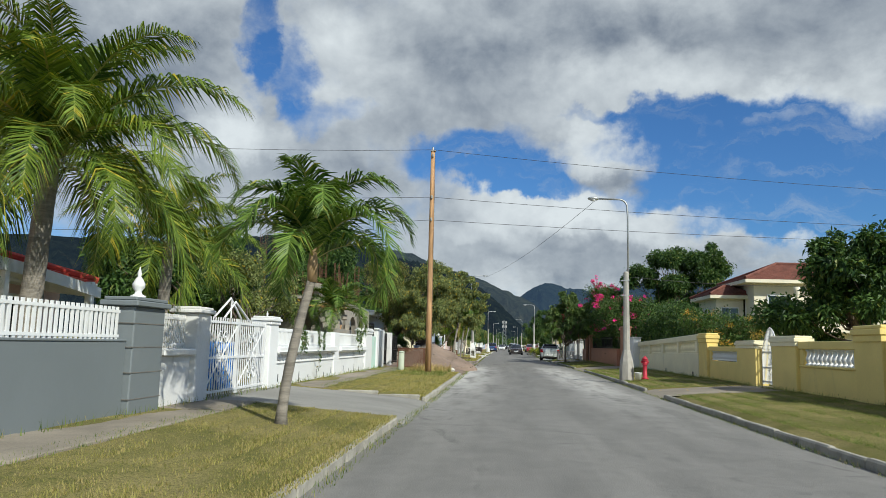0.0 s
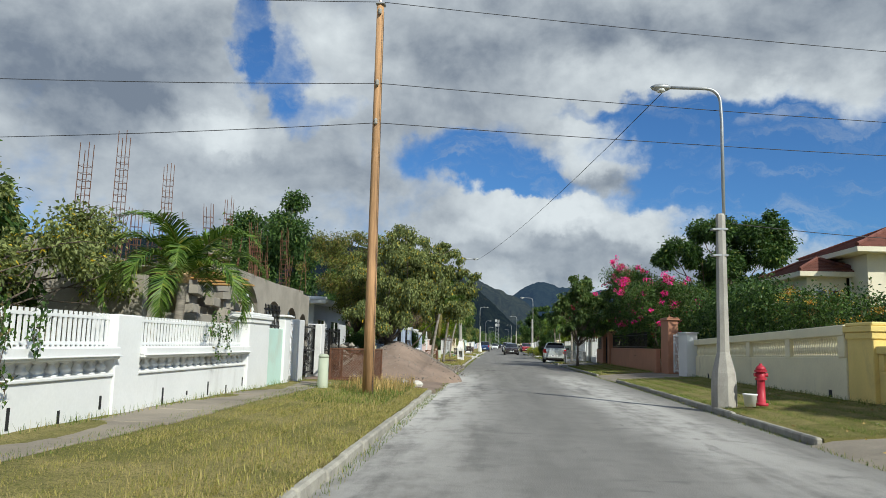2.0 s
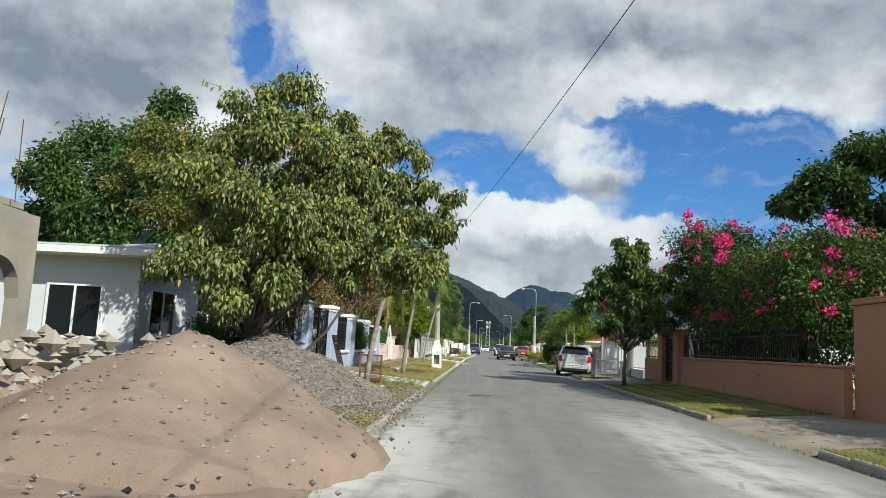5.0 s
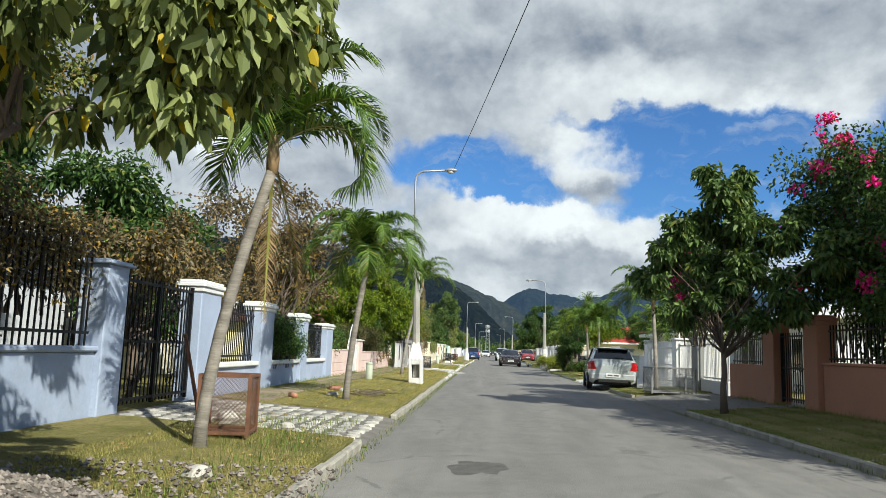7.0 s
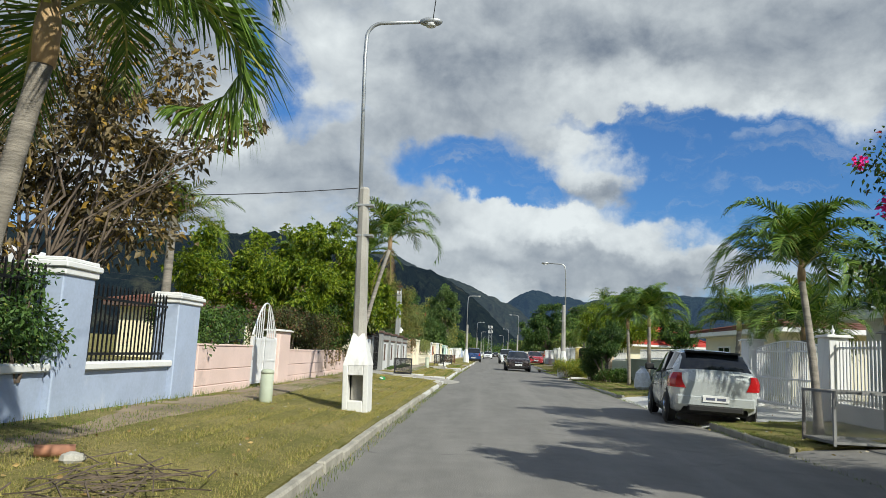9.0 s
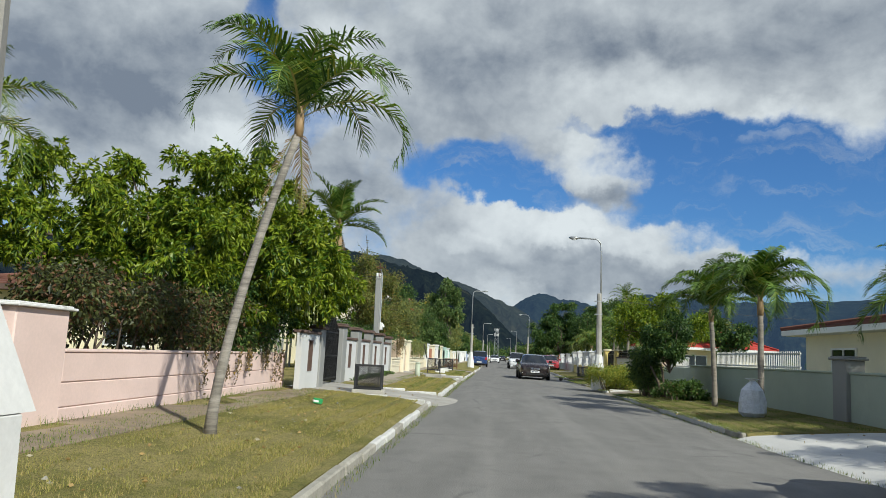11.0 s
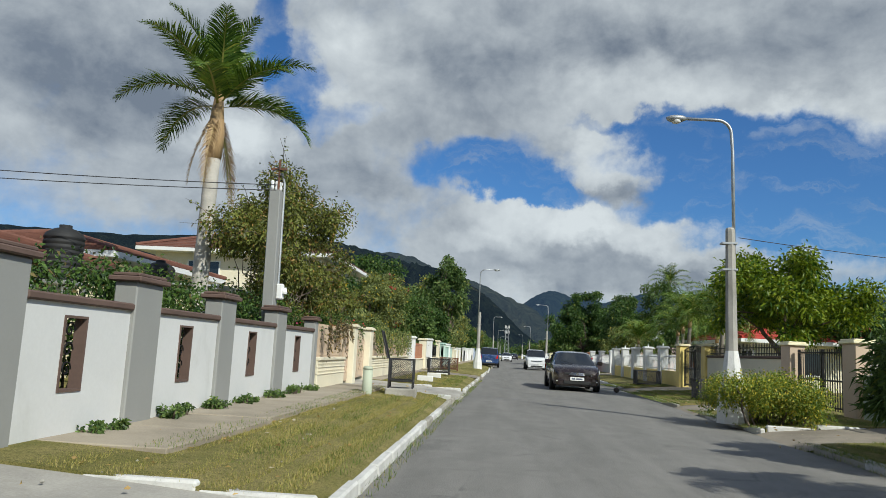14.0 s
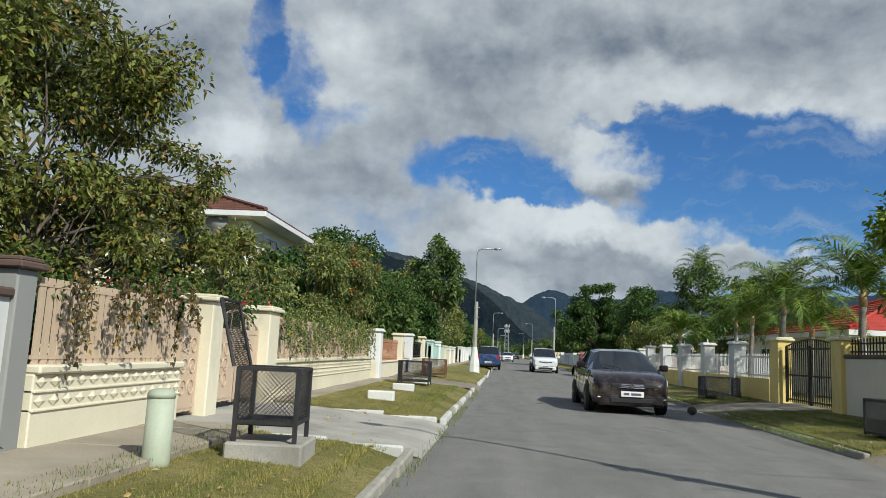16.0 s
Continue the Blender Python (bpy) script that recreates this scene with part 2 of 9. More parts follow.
def road_material():
    m = bpy.data.materials.new("asphalt")
    m.use_nodes = True
    n = Nodes(m.node_tree)
    co = n.add("ShaderNodeNewGeometry").outputs["Position"]
    sep = n.add("ShaderNodeSeparateXYZ", None, Vector=co)
    x, y = sep.outputs[0], sep.outputs[1]
    long = n.vec("MULTIPLY", co, (1.0, 0.16, 1.0))
    fine, mid, streak = n.noise(co, 90.0, 3.0, 0.7), n.noise(co, 2.2, 6.0, 0.65, 0.4), n.noise(long, 1.6, 6.0, 0.62, 0.3)
    stones = n.add("ShaderNodeTexVoronoi", None, Vector=co, Scale=55.0).outputs["Distance"]
    f = n.math("ADD", n.math("MULTIPLY", streak, 0.6), n.math("MULTIPLY", mid, 0.4))
    col = n.mix(n.ramp(f, 0.3, 0.7), (0.125, 0.12, 0.11), (0.205, 0.196, 0.18))
    col = n.mix(n.math("MULTIPLY", n.ramp(fine, 0.42, 0.72), 0.55), col, (0.36, 0.345, 0.315))
    grit = n.noise(co, 260.0, 2.0, 0.7)
    col = n.mix(n.math("MULTIPLY", n.ramp(grit, 0.5, 0.75), 0.5), col, (0.05, 0.048, 0.045))
    wheel = n.noise(n.vec("MULTIPLY", co, (1.3, 0.02, 1.0)), 1.0, 3.0, 0.5)
    col = n.mix(n.math("MULTIPLY", n.ramp(wheel, 0.5, 0.68), 0.3), col, (0.27, 0.258, 0.235))
    # pale lime dust tracked out of the building site
    near = n.math("MULTIPLY", n.ramp(y, 9.0, 30.0), n.ramp(y, 50.0, 37.0))
    edge = n.math("MAXIMUM", n.ramp(x, 0.6, -1.4), n.math("MULTIPLY", n.ramp(n.math("ABSOLUTE", n.math("SUBTRACT", x, 3.0)), 1.3, 0.2), 0.75))
    dust = n.math("MULTIPLY", n.math("MULTIPLY", near, edge), n.ramp(n.math("ADD", streak, n.math("MULTIPLY", mid, 0.6)), 0.55, 0.92))
    col = n.mix(n.math("MULTIPLY", dust, 0.9), col, (0.56, 0.54, 0.5))
    # dark patches, leaks and filled cracks
    patch = n.ramp(n.noise(n.vec("MULTIPLY", co, (1.0, 0.45, 1.0)), 0.8, 5.0, 0.6), 0.64, 0.7)
    col = n.mix(n.math("MULTIPLY", patch, 0.25), col, (0.05, 0.049, 0.047))
    cr = n.add("ShaderNodeTexVoronoi", {"feature": "DISTANCE_TO_EDGE"}, Vector=n.vec("ADD", co, n.vec("MULTIPLY", (1, 1, 1), (0, 0, 0))), Scale=0.35).outputs["Distance"]
    wob = n.math("ADD", cr, n.math("MULTIPLY", n.math("SUBTRACT", mid, 0.5), 0.1))
    crack = n.math("MULTIPLY", n.ramp(n.math("ABSOLUTE", wob), 0.012, 0.002), n.ramp(streak, 0.5, 0.6))
    col = n.mix(n.math("MULTIPLY", crack, 0.35), col, (0.035, 0.034, 0.033))
    h = n.math("ADD", n.math("MULTIPLY", fine, 0.5), n.math("MULTIPLY", stones, 0.9))
    b = n.add("ShaderNodeBump", None, Strength=0.5, Distance=0.006, Height=h)
    p = n.add("ShaderNodeBsdfPrincipled", None, Base_Color=col, Roughness=0.82, Normal=b.outputs[0])
    p.inputs["Specular IOR Level"].default_value = 0.35
    m.node_tree.links.new(p.outputs[0], n.add("ShaderNodeOutputMaterial").inputs[0])
    MATS["asphalt"] = m
    return m


def grass_ground_material():
    m = bpy.data.materials.new("verge")
    m.use_nodes = True
    n = Nodes(m.node_tree)
    co = n.add("ShaderNodeNewGeometry").outputs["Position"]
    a, b_, c = n.noise(co, 0.7, 5.0, 0.62, 0.5), n.noise(co, 6.0, 5.0, 0.7), n.noise(co, 70.0, 3.0, 0.7)
    col = n.mix(n.ramp(a, 0.35, 0.65), (0.19, 0.18, 0.055), (0.36, 0.3, 0.125))
    col = n.mix(n.math("MULTIPLY", n.ramp(b_, 0.5, 0.75), 0.7), col, (0.24, 0.195, 0.105))
    tuft = n.noise(co, 17.0, 4.0, 0.7, 0.4)
    col = n.mix(n.math("MULTIPLY", n.ramp(tuft, 0.48, 0.7), 0.6), col, (0.085, 0.1, 0.026))
    col = n.mix(n.math("MULTIPLY", n.ramp(c, 0.45, 0.65), 0.75), col, (0.06, 0.07, 0.022))
    h = n.math("ADD", n.math("MULTIPLY", b_, 0.6), c)
    bp = n.add("ShaderNodeBump", None, Strength=0.8, Distance=0.03, Height=h)
    p = n.add("ShaderNodeBsdfPrincipled", None, Base_Color=col, Roughness=0.95, Normal=bp.outputs[0])
    p.inputs["Specular IOR Level"].default_value = 0.1
    m.node_tree.links.new(p.outputs[0], n.add("ShaderNodeOutputMaterial").inputs[0])
    MATS["verge"] = m
    return m


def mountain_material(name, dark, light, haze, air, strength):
    """Forested slopes: gullies and spurs, tree-sized mottling, a few paler patches, and air haze added as a bluish
    glow.
    """
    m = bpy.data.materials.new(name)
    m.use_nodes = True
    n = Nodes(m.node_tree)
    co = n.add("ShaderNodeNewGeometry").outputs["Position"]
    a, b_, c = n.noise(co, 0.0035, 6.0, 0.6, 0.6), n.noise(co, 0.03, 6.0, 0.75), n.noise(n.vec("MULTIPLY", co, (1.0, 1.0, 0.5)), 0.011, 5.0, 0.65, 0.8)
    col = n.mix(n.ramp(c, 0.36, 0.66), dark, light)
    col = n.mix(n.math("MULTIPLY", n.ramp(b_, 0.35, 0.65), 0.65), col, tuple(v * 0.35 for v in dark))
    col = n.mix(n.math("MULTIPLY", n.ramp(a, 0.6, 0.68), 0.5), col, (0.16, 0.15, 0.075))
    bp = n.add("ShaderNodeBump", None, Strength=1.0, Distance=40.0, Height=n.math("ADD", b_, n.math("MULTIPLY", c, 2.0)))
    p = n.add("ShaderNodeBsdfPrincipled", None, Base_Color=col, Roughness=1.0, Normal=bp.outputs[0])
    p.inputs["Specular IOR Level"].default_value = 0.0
    # distance haze put into the material: flat blue emission mixed over the slope
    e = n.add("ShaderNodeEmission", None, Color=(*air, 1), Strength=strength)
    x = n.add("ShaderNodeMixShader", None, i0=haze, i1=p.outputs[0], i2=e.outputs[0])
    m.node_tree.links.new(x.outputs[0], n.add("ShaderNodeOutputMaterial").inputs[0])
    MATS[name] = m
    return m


ASPHALT, VERGE = road_material(), grass_ground_material()
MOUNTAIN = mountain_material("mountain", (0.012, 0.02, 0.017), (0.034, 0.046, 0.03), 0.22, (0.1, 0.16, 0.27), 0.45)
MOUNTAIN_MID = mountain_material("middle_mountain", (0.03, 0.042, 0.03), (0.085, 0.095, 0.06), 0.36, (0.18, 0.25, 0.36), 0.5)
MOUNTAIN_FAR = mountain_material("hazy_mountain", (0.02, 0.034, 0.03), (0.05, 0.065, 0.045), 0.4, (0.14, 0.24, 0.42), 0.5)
CONCRETE = material("concrete", (0.36, 0.34, 0.3), 0.9, 0.22, 1.3, 45, 0.3, stain=(0.14, 0.13, 0.11), stain_amount=0.5)
PATH = material("path_concrete", (0.25, 0.216, 0.168), 0.92, 0.25, 0.9, 40, 0.35, stain=(0.13, 0.12, 0.1), stain_amount=0.6)
KERB = material("kerb_concrete", (0.33, 0.31, 0.26), 0.9, 0.25, 3.0, 45, 0.4, stain=(0.15, 0.14, 0.12), stain_amount=0.65, stain_scale=2.0)
KERB_WHITE = material("kerb_whitewash", (0.56, 0.55, 0.52), 0.9, 0.15, 3.0, 45, 0.4, stain=(0.3, 0.29, 0.25), stain_amount=0.5, stain_scale=2.5)
WHITE = material("white_paint", (0.74, 0.74, 0.72), 0.6, 0.06, 0.8, 25, 0.08, stain=(0.42, 0.4, 0.36), stain_amount=0.35)
WHITE_OLD = material("weathered_white_paint", (0.68, 0.67, 0.64), 0.75, 0.1, 1.2, 25, 0.15, stain=(0.3, 0.28, 0.24), stain_amount=0.55, stain_scale=1.6)
GREY = material("grey_paint", (0.16, 0.18, 0.185), 0.6, 0.06, 0.7, 25, 0.06, stain=(0.22, 0.22, 0.21), stain_amount=0.25)
YELLOW = material("yellow_paint", (0.78, 0.61, 0.21), 0.65, 0.07, 0.8, 25, 0.08, stain=(0.42, 0.33, 0.16), stain_amount=0.4)
CREAM = material("cream_paint", (0.80, 0.73, 0.50), 0.65, 0.07, 0.8, 25, 0.08, stain=(0.4, 0.35, 0.25), stain_amount=0.4)
PALE_CREAM = material("pale_cream_paint", (0.72, 0.66, 0.50), 0.65, 0.07, 0.8, 25, 0.1, stain=(0.42, 0.37, 0.28), stain_amount=0.4)
MINT = material("mint_paint", (0.50, 0.67, 0.59), 0.65, 0.06, 0.7, 25, 0.08, stain=(0.45, 0.4, 0.3), stain_amount=0.35)
TERRA = material("terracotta_paint", (0.42, 0.20, 0.12), 0.7, 0.1, 0.8, 25, 0.1, stain=(0.22, 0.11, 0.07), stain_amount=0.4)
PINK = material("pink_paint", (0.72, 0.55, 0.49), 0.7, 0.08, 0.9, 25, 0.12, stain=(0.4, 0.3, 0.26), stain_amount=0.45)
BLUE = material("blue_grey_paint", (0.36, 0.42, 0.54), 0.7, 0.12, 1.2, 25, 0.12, stain=(0.6, 0.62, 0.66), stain_amount=0.55, stain_scale=1.6)
PALE_GREY = material("pale_grey_paint", (0.60, 0.60, 0.585), 0.65, 0.05, 0.7, 25, 0.06, stain=(0.42, 0.41, 0.38), stain_amount=0.3)
MID_GREY = material("mid_grey_paint", (0.27, 0.27, 0.255), 0.65, 0.06, 0.7, 25, 0.06, stain=(0.18, 0.18, 0.17), stain_amount=0.3)
BROWN = material("brown_coping", (0.115, 0.075, 0.06), 0.75, 0.15, 1.5, 30, 0.15)
BEIGE = material("beige_paint", (0.56, 0.43, 0.31), 0.65, 0.08, 0.8, 25, 0.1, stain=(0.3, 0.22, 0.16), stain_amount=0.35)
SAGE = material("sage_paint", (0.40, 0.45, 0.36), 0.7, 0.07, 0.8, 25, 0.1, stain=(0.24, 0.26, 0.2), stain_amount=0.4)
IRON = material("black_iron", (0.016, 0.016, 0.017), 0.45, 0.3, 3.0, 40, 0.1, metal=0.5)
WHITE_IRON = material("white_iron", (0.72, 0.72, 0.71), 0.45, 0.08, 3.0, 40, 0.06, stain=(0.3, 0.16, 0.08), stain_amount=0.25, stain_scale=5.0)
RUST = material("rusty_steel", (0.15, 0.07, 0.04), 0.85, 0.35, 6.0, 60, 0.3)
GALVANISED = material("galvanised_steel", (0.42, 0.43, 0.43), 0.45, 0.15, 3.0, 50, 0.1, metal=0.6)
POLE_WOOD = material("pole_wood", (0.44, 0.255, 0.125), 0.85, 0.45, 2.5, 26, 0.5, stain=(0.16, 0.085, 0.045), stain_amount=0.4, stain_scale=3.0, stretch=(1, 1, 0.07))
BARK = material("bark", (0.13, 0.1, 0.075), 0.95, 0.4, 3.0, 24, 0.9, stretch=(1, 1, 0.4), depth=0.03)
PALM_BARK = material("palm_bark", (0.23, 0.205, 0.17), 0.9, 0.35, 4.0, 30, 0.7, stretch=(0.4, 0.4, 2.5), stain=(0.1, 0.085, 0.07), stain_amount=0.5, stain_scale=3.0)
ROYAL_BARK = material("royal_palm_bark", (0.46, 0.43, 0.38), 0.85, 0.18, 2.0, 30, 0.4, stretch=(0.5, 0.5, 2.0), stain=(0.25, 0.23, 0.2), stain_amount=0.4)
RING_BARK = material("ringed_palm_bark", (0.27, 0.245, 0.21), 0.9, 0.4, 5.0, 30, 0.8, stretch=(0.3, 0.3, 3.2), stain=(0.09, 0.08, 0.065), stain_amount=0.8, stain_scale=4.0)
CROWNSHAFT = material("crownshaft", (0.36, 0.24, 0.12), 0.6, 0.25, 4.0, 30, 0.2, stretch=(1, 1, 0.2))
TILE_RED = material("red_roof_tile", (0.15, 0.056, 0.04), 0.8, 0.3, 2.0, 30, 0.3, spread=0.25)
ROOF_RED = material("red_roof", (0.42, 0.05, 0.035), 0.6, 0.2, 1.5, 20, 0.2)
ROOF_BROWN = material("brown_roof", (0.15, 0.065, 0.045), 0.8, 0.25, 2.0, 30, 0.3)
ROOF_PALE = material("pale_roof", (0.55, 0.56, 0.57), 0.6, 0.1, 1.0, 20, 0.1)
SAND = material("sand", (0.225, 0.165, 0.125), 0.95, 0.25, 1.2, 60, 0.6, stain=(0.33, 0.28, 0.23), stain_amount=0.6, stain_scale=1.0)
GRAVEL_BED = material("gravel_bed", (0.17, 0.147, 0.124), 0.95, 0.35, 8.0, 60, 0.9, depth=0.02)
# DRIVE: dark stains drawn out across the street paint in shadow streaks
DRIVE = material("drive_concrete", (0.25, 0.24, 0.215), 0.9, 0.22, 0.8, 45, 0.35, stain=(0.16, 0.155, 0.14), stain_amount=0.6, stretch=(0.5, 1, 1))
PALE_PATH = material("pale_path_concrete", (0.32, 0.275, 0.21), 0.92, 0.2, 1.0, 45, 0.4, stain=(0.2, 0.17, 0.12), stain_amount=0.6)
DIRT = material("trodden_dirt", (0.25, 0.195, 0.135), 0.95, 0.3, 0.9, 45, 0.5, stain=(0.12, 0.115, 0.05), stain_amount=0.7, stain_scale=1.1)
GRAVEL = material("gravel", (0.2, 0.172, 0.145), 0.95, 0.3, 6.0, 40, 0.8, island=0.55)
STONE = material("paving_stone", (0.46, 0.44, 0.39), 0.9, 0.25, 4.0, 50, 0.5, spread=0.35)
STONE_DARK = material("paving_joint", (0.16, 0.15, 0.13), 0.95, 0.25, 4.0, 50, 0.5)
RED = material("hydrant_red", (0.42, 0.025, 0.045), 0.5, 0.15, 3.0, 40, 0.1)
BOX_GREEN = material("pale_green_box", (0.40, 0.435, 0.33), 0.6, 0.1, 2.0, 40, 0.1, stain=(0.25, 0.25, 0.2), stain_amount=0.4)
BLACK = material("black_rubber", (0.02, 0.02, 0.02), 0.7, 0.2, 3.0, 40, 0.1)
WIRE = material("cable_black", (0.03, 0.03, 0.032), 0.6, 0.1, 3.0, 40, 0.0)
GLASS = glass_material("dark_glass", (0.012, 0.015, 0.018))
LAMP_RED = glass_material("tail_lamp", (0.45, 0.01, 0.012), 0.15)
CHROME = material("chrome", (0.6, 0.6, 0.62), 0.2, 0.05, 3.0, 40, 0.0, metal=1.0)
LEAF_COCO = leaf_material("coconut_leaf", (0.03, 0.06, 0.009), (0.13, 0.175, 0.022), (0.4, 0.34, 0.04), 0.06)
LEAF_PALM = leaf_material("palm_leaf", (0.022, 0.055, 0.01), (0.115, 0.175, 0.03), (0.3, 0.3, 0.05), 0.03)
FROND_RIB = material("frond_rib", (0.3, 0.29, 0.07), 0.55, 0.25, 3.0, 30, 0.1)
LEAF_DRY = leaf_material("dry_leaf", (0.14, 0.085, 0.04), (0.34, 0.24, 0.13))
LEAF_MANGO = leaf_material("mango_leaf", (0.02, 0.055, 0.006), (0.16, 0.205, 0.014), (0.24, 0.26, 0.025), 0.08, 0.4)
LEAF_DEEP = leaf_material("deep_green_leaf", (0.011, 0.03, 0.008), (0.062, 0.11, 0.026), (0.17, 0.2, 0.04), 0.05)
LEAF_MIX = leaf_material("mixed_leaf", (0.032, 0.048, 0.015), (0.2, 0.225, 0.08), (0.5, 0.36, 0.03), 0.04, 0.5, 0.25)
LEAF_BROWN = leaf_material("brown_leaf", (0.035, 0.03, 0.016), (0.16, 0.12, 0.06), (0.3, 0.19, 0.04), 0.12)
LEAF_OLIVE = leaf_material("olive_leaf", (0.026, 0.034, 0.01), (0.15, 0.165, 0.036), (0.26, 0.17, 0.05), 0.1)
LEAF_BUSH = leaf_material("dusky_bush_leaf", (0.018, 0.022, 0.01), (0.075, 0.085, 0.026), (0.13, 0.07, 0.035), 0.2)
LEAF_MID = leaf_material("mid_green_leaf", (0.022, 0.045, 0.012), (0.1, 0.15, 0.042), (0.2, 0.22, 0.05), 0.05)
LEAF_HEDGE = leaf_material("hedge_leaf", (0.012, 0.03, 0.008), (0.07, 0.12, 0.025), (0.16, 0.13, 0.05), 0.06)
LEAF_YELLOW = leaf_material("yellow_hedge_leaf", (0.05, 0.09, 0.015), (0.19, 0.22, 0.03), (0.5, 0.42, 0.05), 0.18)
PETAL_ORANGE = leaf_material("orange_petal", (0.3, 0.13, 0.015), (0.45, 0.26, 0.04), (0.4, 0.36, 0.08), 0.3, 0.7)
PETAL = leaf_material("bougainvillea_petal", (0.45, 0.015, 0.16), (0.75, 0.03, 0.3), (0.6, 0.03, 0.05), 0.2, 0.7)
PETAL_RED = leaf_material("red_petal", (0.42, 0.02, 0.03), (0.7, 0.05, 0.07), (0.7, 0.03, 0.25), 0.2, 0.7)
GRASS = leaf_material("grass_blade", (0.11, 0.12, 0.03), (0.3, 0.265, 0.085), (0.4, 0.32, 0.14), 0.32, 0.7, 0.25)
GRASS_GREEN = leaf_material("green_grass_blade", (0.04, 0.07, 0.012), (0.15, 0.19, 0.045), (0.36, 0.3, 0.13), 0.2, 0.7, 0.25)
GRASS_DRY = leaf_material("dry_grass_blade", (0.22, 0.15, 0.06), (0.42, 0.3, 0.13), (0.12, 0.14, 0.04), 0.2, 0.8, 0.25)

# ---- mesh tools ----
class MB:
    """Collects faces for one mesh."""

    def __init__(self):
        self.v, self.f = [], []

    def add(self, verts, faces):
        o = len(self.v)
        self.v += [tuple(p) for p in verts]
        self.f += [tuple(i + o for i in q) for q in faces]
        return self

    def box(self, x0, x1, y0, y1, z0, z1, c=0.0):
        """A box with chamfered edges c."""
        if c <= 0:
            p = [(x, y, z) for z in (z0, z1) for y in (y0, y1) for x in (x0, x1)]
            return self.add(p, [(0, 2, 3, 1), (4, 5, 7, 6), (0, 1, 5, 4), (2, 6, 7, 3), (0, 4, 6, 2), (1, 3, 7, 5)])
        m, h = Vector(((x0 + x1) / 2, (y0 + y1) / 2, (z0 + z1) / 2)), ((x1 - x0) / 2, (y1 - y0) / 2, (z1 - z0) / 2)
        c = min(c, *(k * 0.49 for k in h))
        idx, pts = {}, []
        for sx in (-1, 1):
            for sy in (-1, 1):
                for sz in (-1, 1):
                    for ax in range(3):
                        q = [s * (k - (0 if a == ax else c)) for a, (s, k) in enumerate(zip((sx, sy, sz), h))]
                        idx[sx, sy, sz, ax] = len(pts)
                        pts.append((m.x + q[0], m.y + q[1], m.z + q[2]))
        faces = []
        for ax in range(3):
            o = [a for a in range(3) if a != ax]
            for s in (-1, 1):
                quad = []
                for a, b in ((-1, -1), (1, -1), (1, 1), (-1, 1)):
                    k = [0, 0, 0]
                    k[ax], k[o[0]], k[o[1]] = s, a, b
                    quad.append(idx[(*k, ax)])
                faces.append(quad if (s > 0) == (ax != 1) else quad[::-1])
            for a in (-1, 1):
                for b in (-1, 1):
                    k0, k1 = [0, 0, 0], [0, 0, 0]
                    k0[ax], k1[ax] = -1, 1
                    for k in (k0, k1):
                        k[o[0]], k[o[1]] = a, b
                    quad = [idx[(*k0, o[0])], idx[(*k1, o[0])], idx[(*k1, o[1])], idx[(*k0, o[1])]]
                    faces.append(quad if (a * b > 0) == (ax != 1) else quad[::-1])
        for sx in (-1, 1):
            for sy in (-1, 1):
                for sz in (-1, 1):
                    t = [idx[sx, sy, sz, k] for k in range(3)]
                    faces.append(t if sx * sy * sz > 0 else t[::-1])
        return self.add(pts, faces)

    def tube(self, path, radii, sides=8, cap=True):
        """A round bar along a path of points."""
        path = [Vector(p) for p in path]
        if isinstance(radii, (int, float)):
            radii = [radii] * len(path)
        rings, o = [], len(self.v)
        d0 = (path[1] - path[0]).normalized()
        side = d0.orthogonal().normalized()
        for i, p in enumerate(path):
            d = (path[min(i + 1, len(path) - 1)] - path[max(i - 1, 0)]).normalized()
            side = (side - d * side.dot(d)).normalized()
            up = d.cross(side)
            for k in range(sides):
                a = 2 * math.pi * k / sides
                self.v.append(tuple(p + (side * math.cos(a) + up * math.sin(a)) * radii[i]))
        for i in range(len(path) - 1):
            for k in range(sides):
                a, b = o + i * sides + k, o + i * sides + (k + 1) % sides
                self.f.append((a, b, b + sides, a + sides))
        if cap:
            self.f.append(tuple(o + k for k in range(sides))[::-1])
            e = o + (len(path) - 1) * sides
            self.f.append(tuple(e + k for k in range(sides)))
        return self

    def lathe(self, x, y, profile, sides=12):
        """Turned shape on an upright axis; profile of (radius, z)."""
        o = len(self.v)
        for r, z in profile:
            for k in range(sides):
                a = 2 * math.pi * k / sides
                self.v.append((x + r * math.cos(a), y + r * math.sin(a), z))
        for i in range(len(profile) - 1):
            for k in range(sides):
                a, b = o + i * sides + k, o + i * sides + (k + 1) % sides
                self.f.append((a, b, b + sides, a + sides))
        self.f.append(tuple(o + k for k in range(sides))[::-1])
        e = o + (len(profile) - 1) * sides
        self.f.append(tuple(e + k for k in range(sides)))
        return self

    def mesh(self, name, mat, smooth=False):
        me = bpy.data.meshes.new(name)
        me.from_pydata(self.v, [], self.f)
        if smooth:
            me.polygons.foreach_set("use_smooth", [True] * len(me.polygons))
        me.materials.append(mat)
        me.update()
        return me


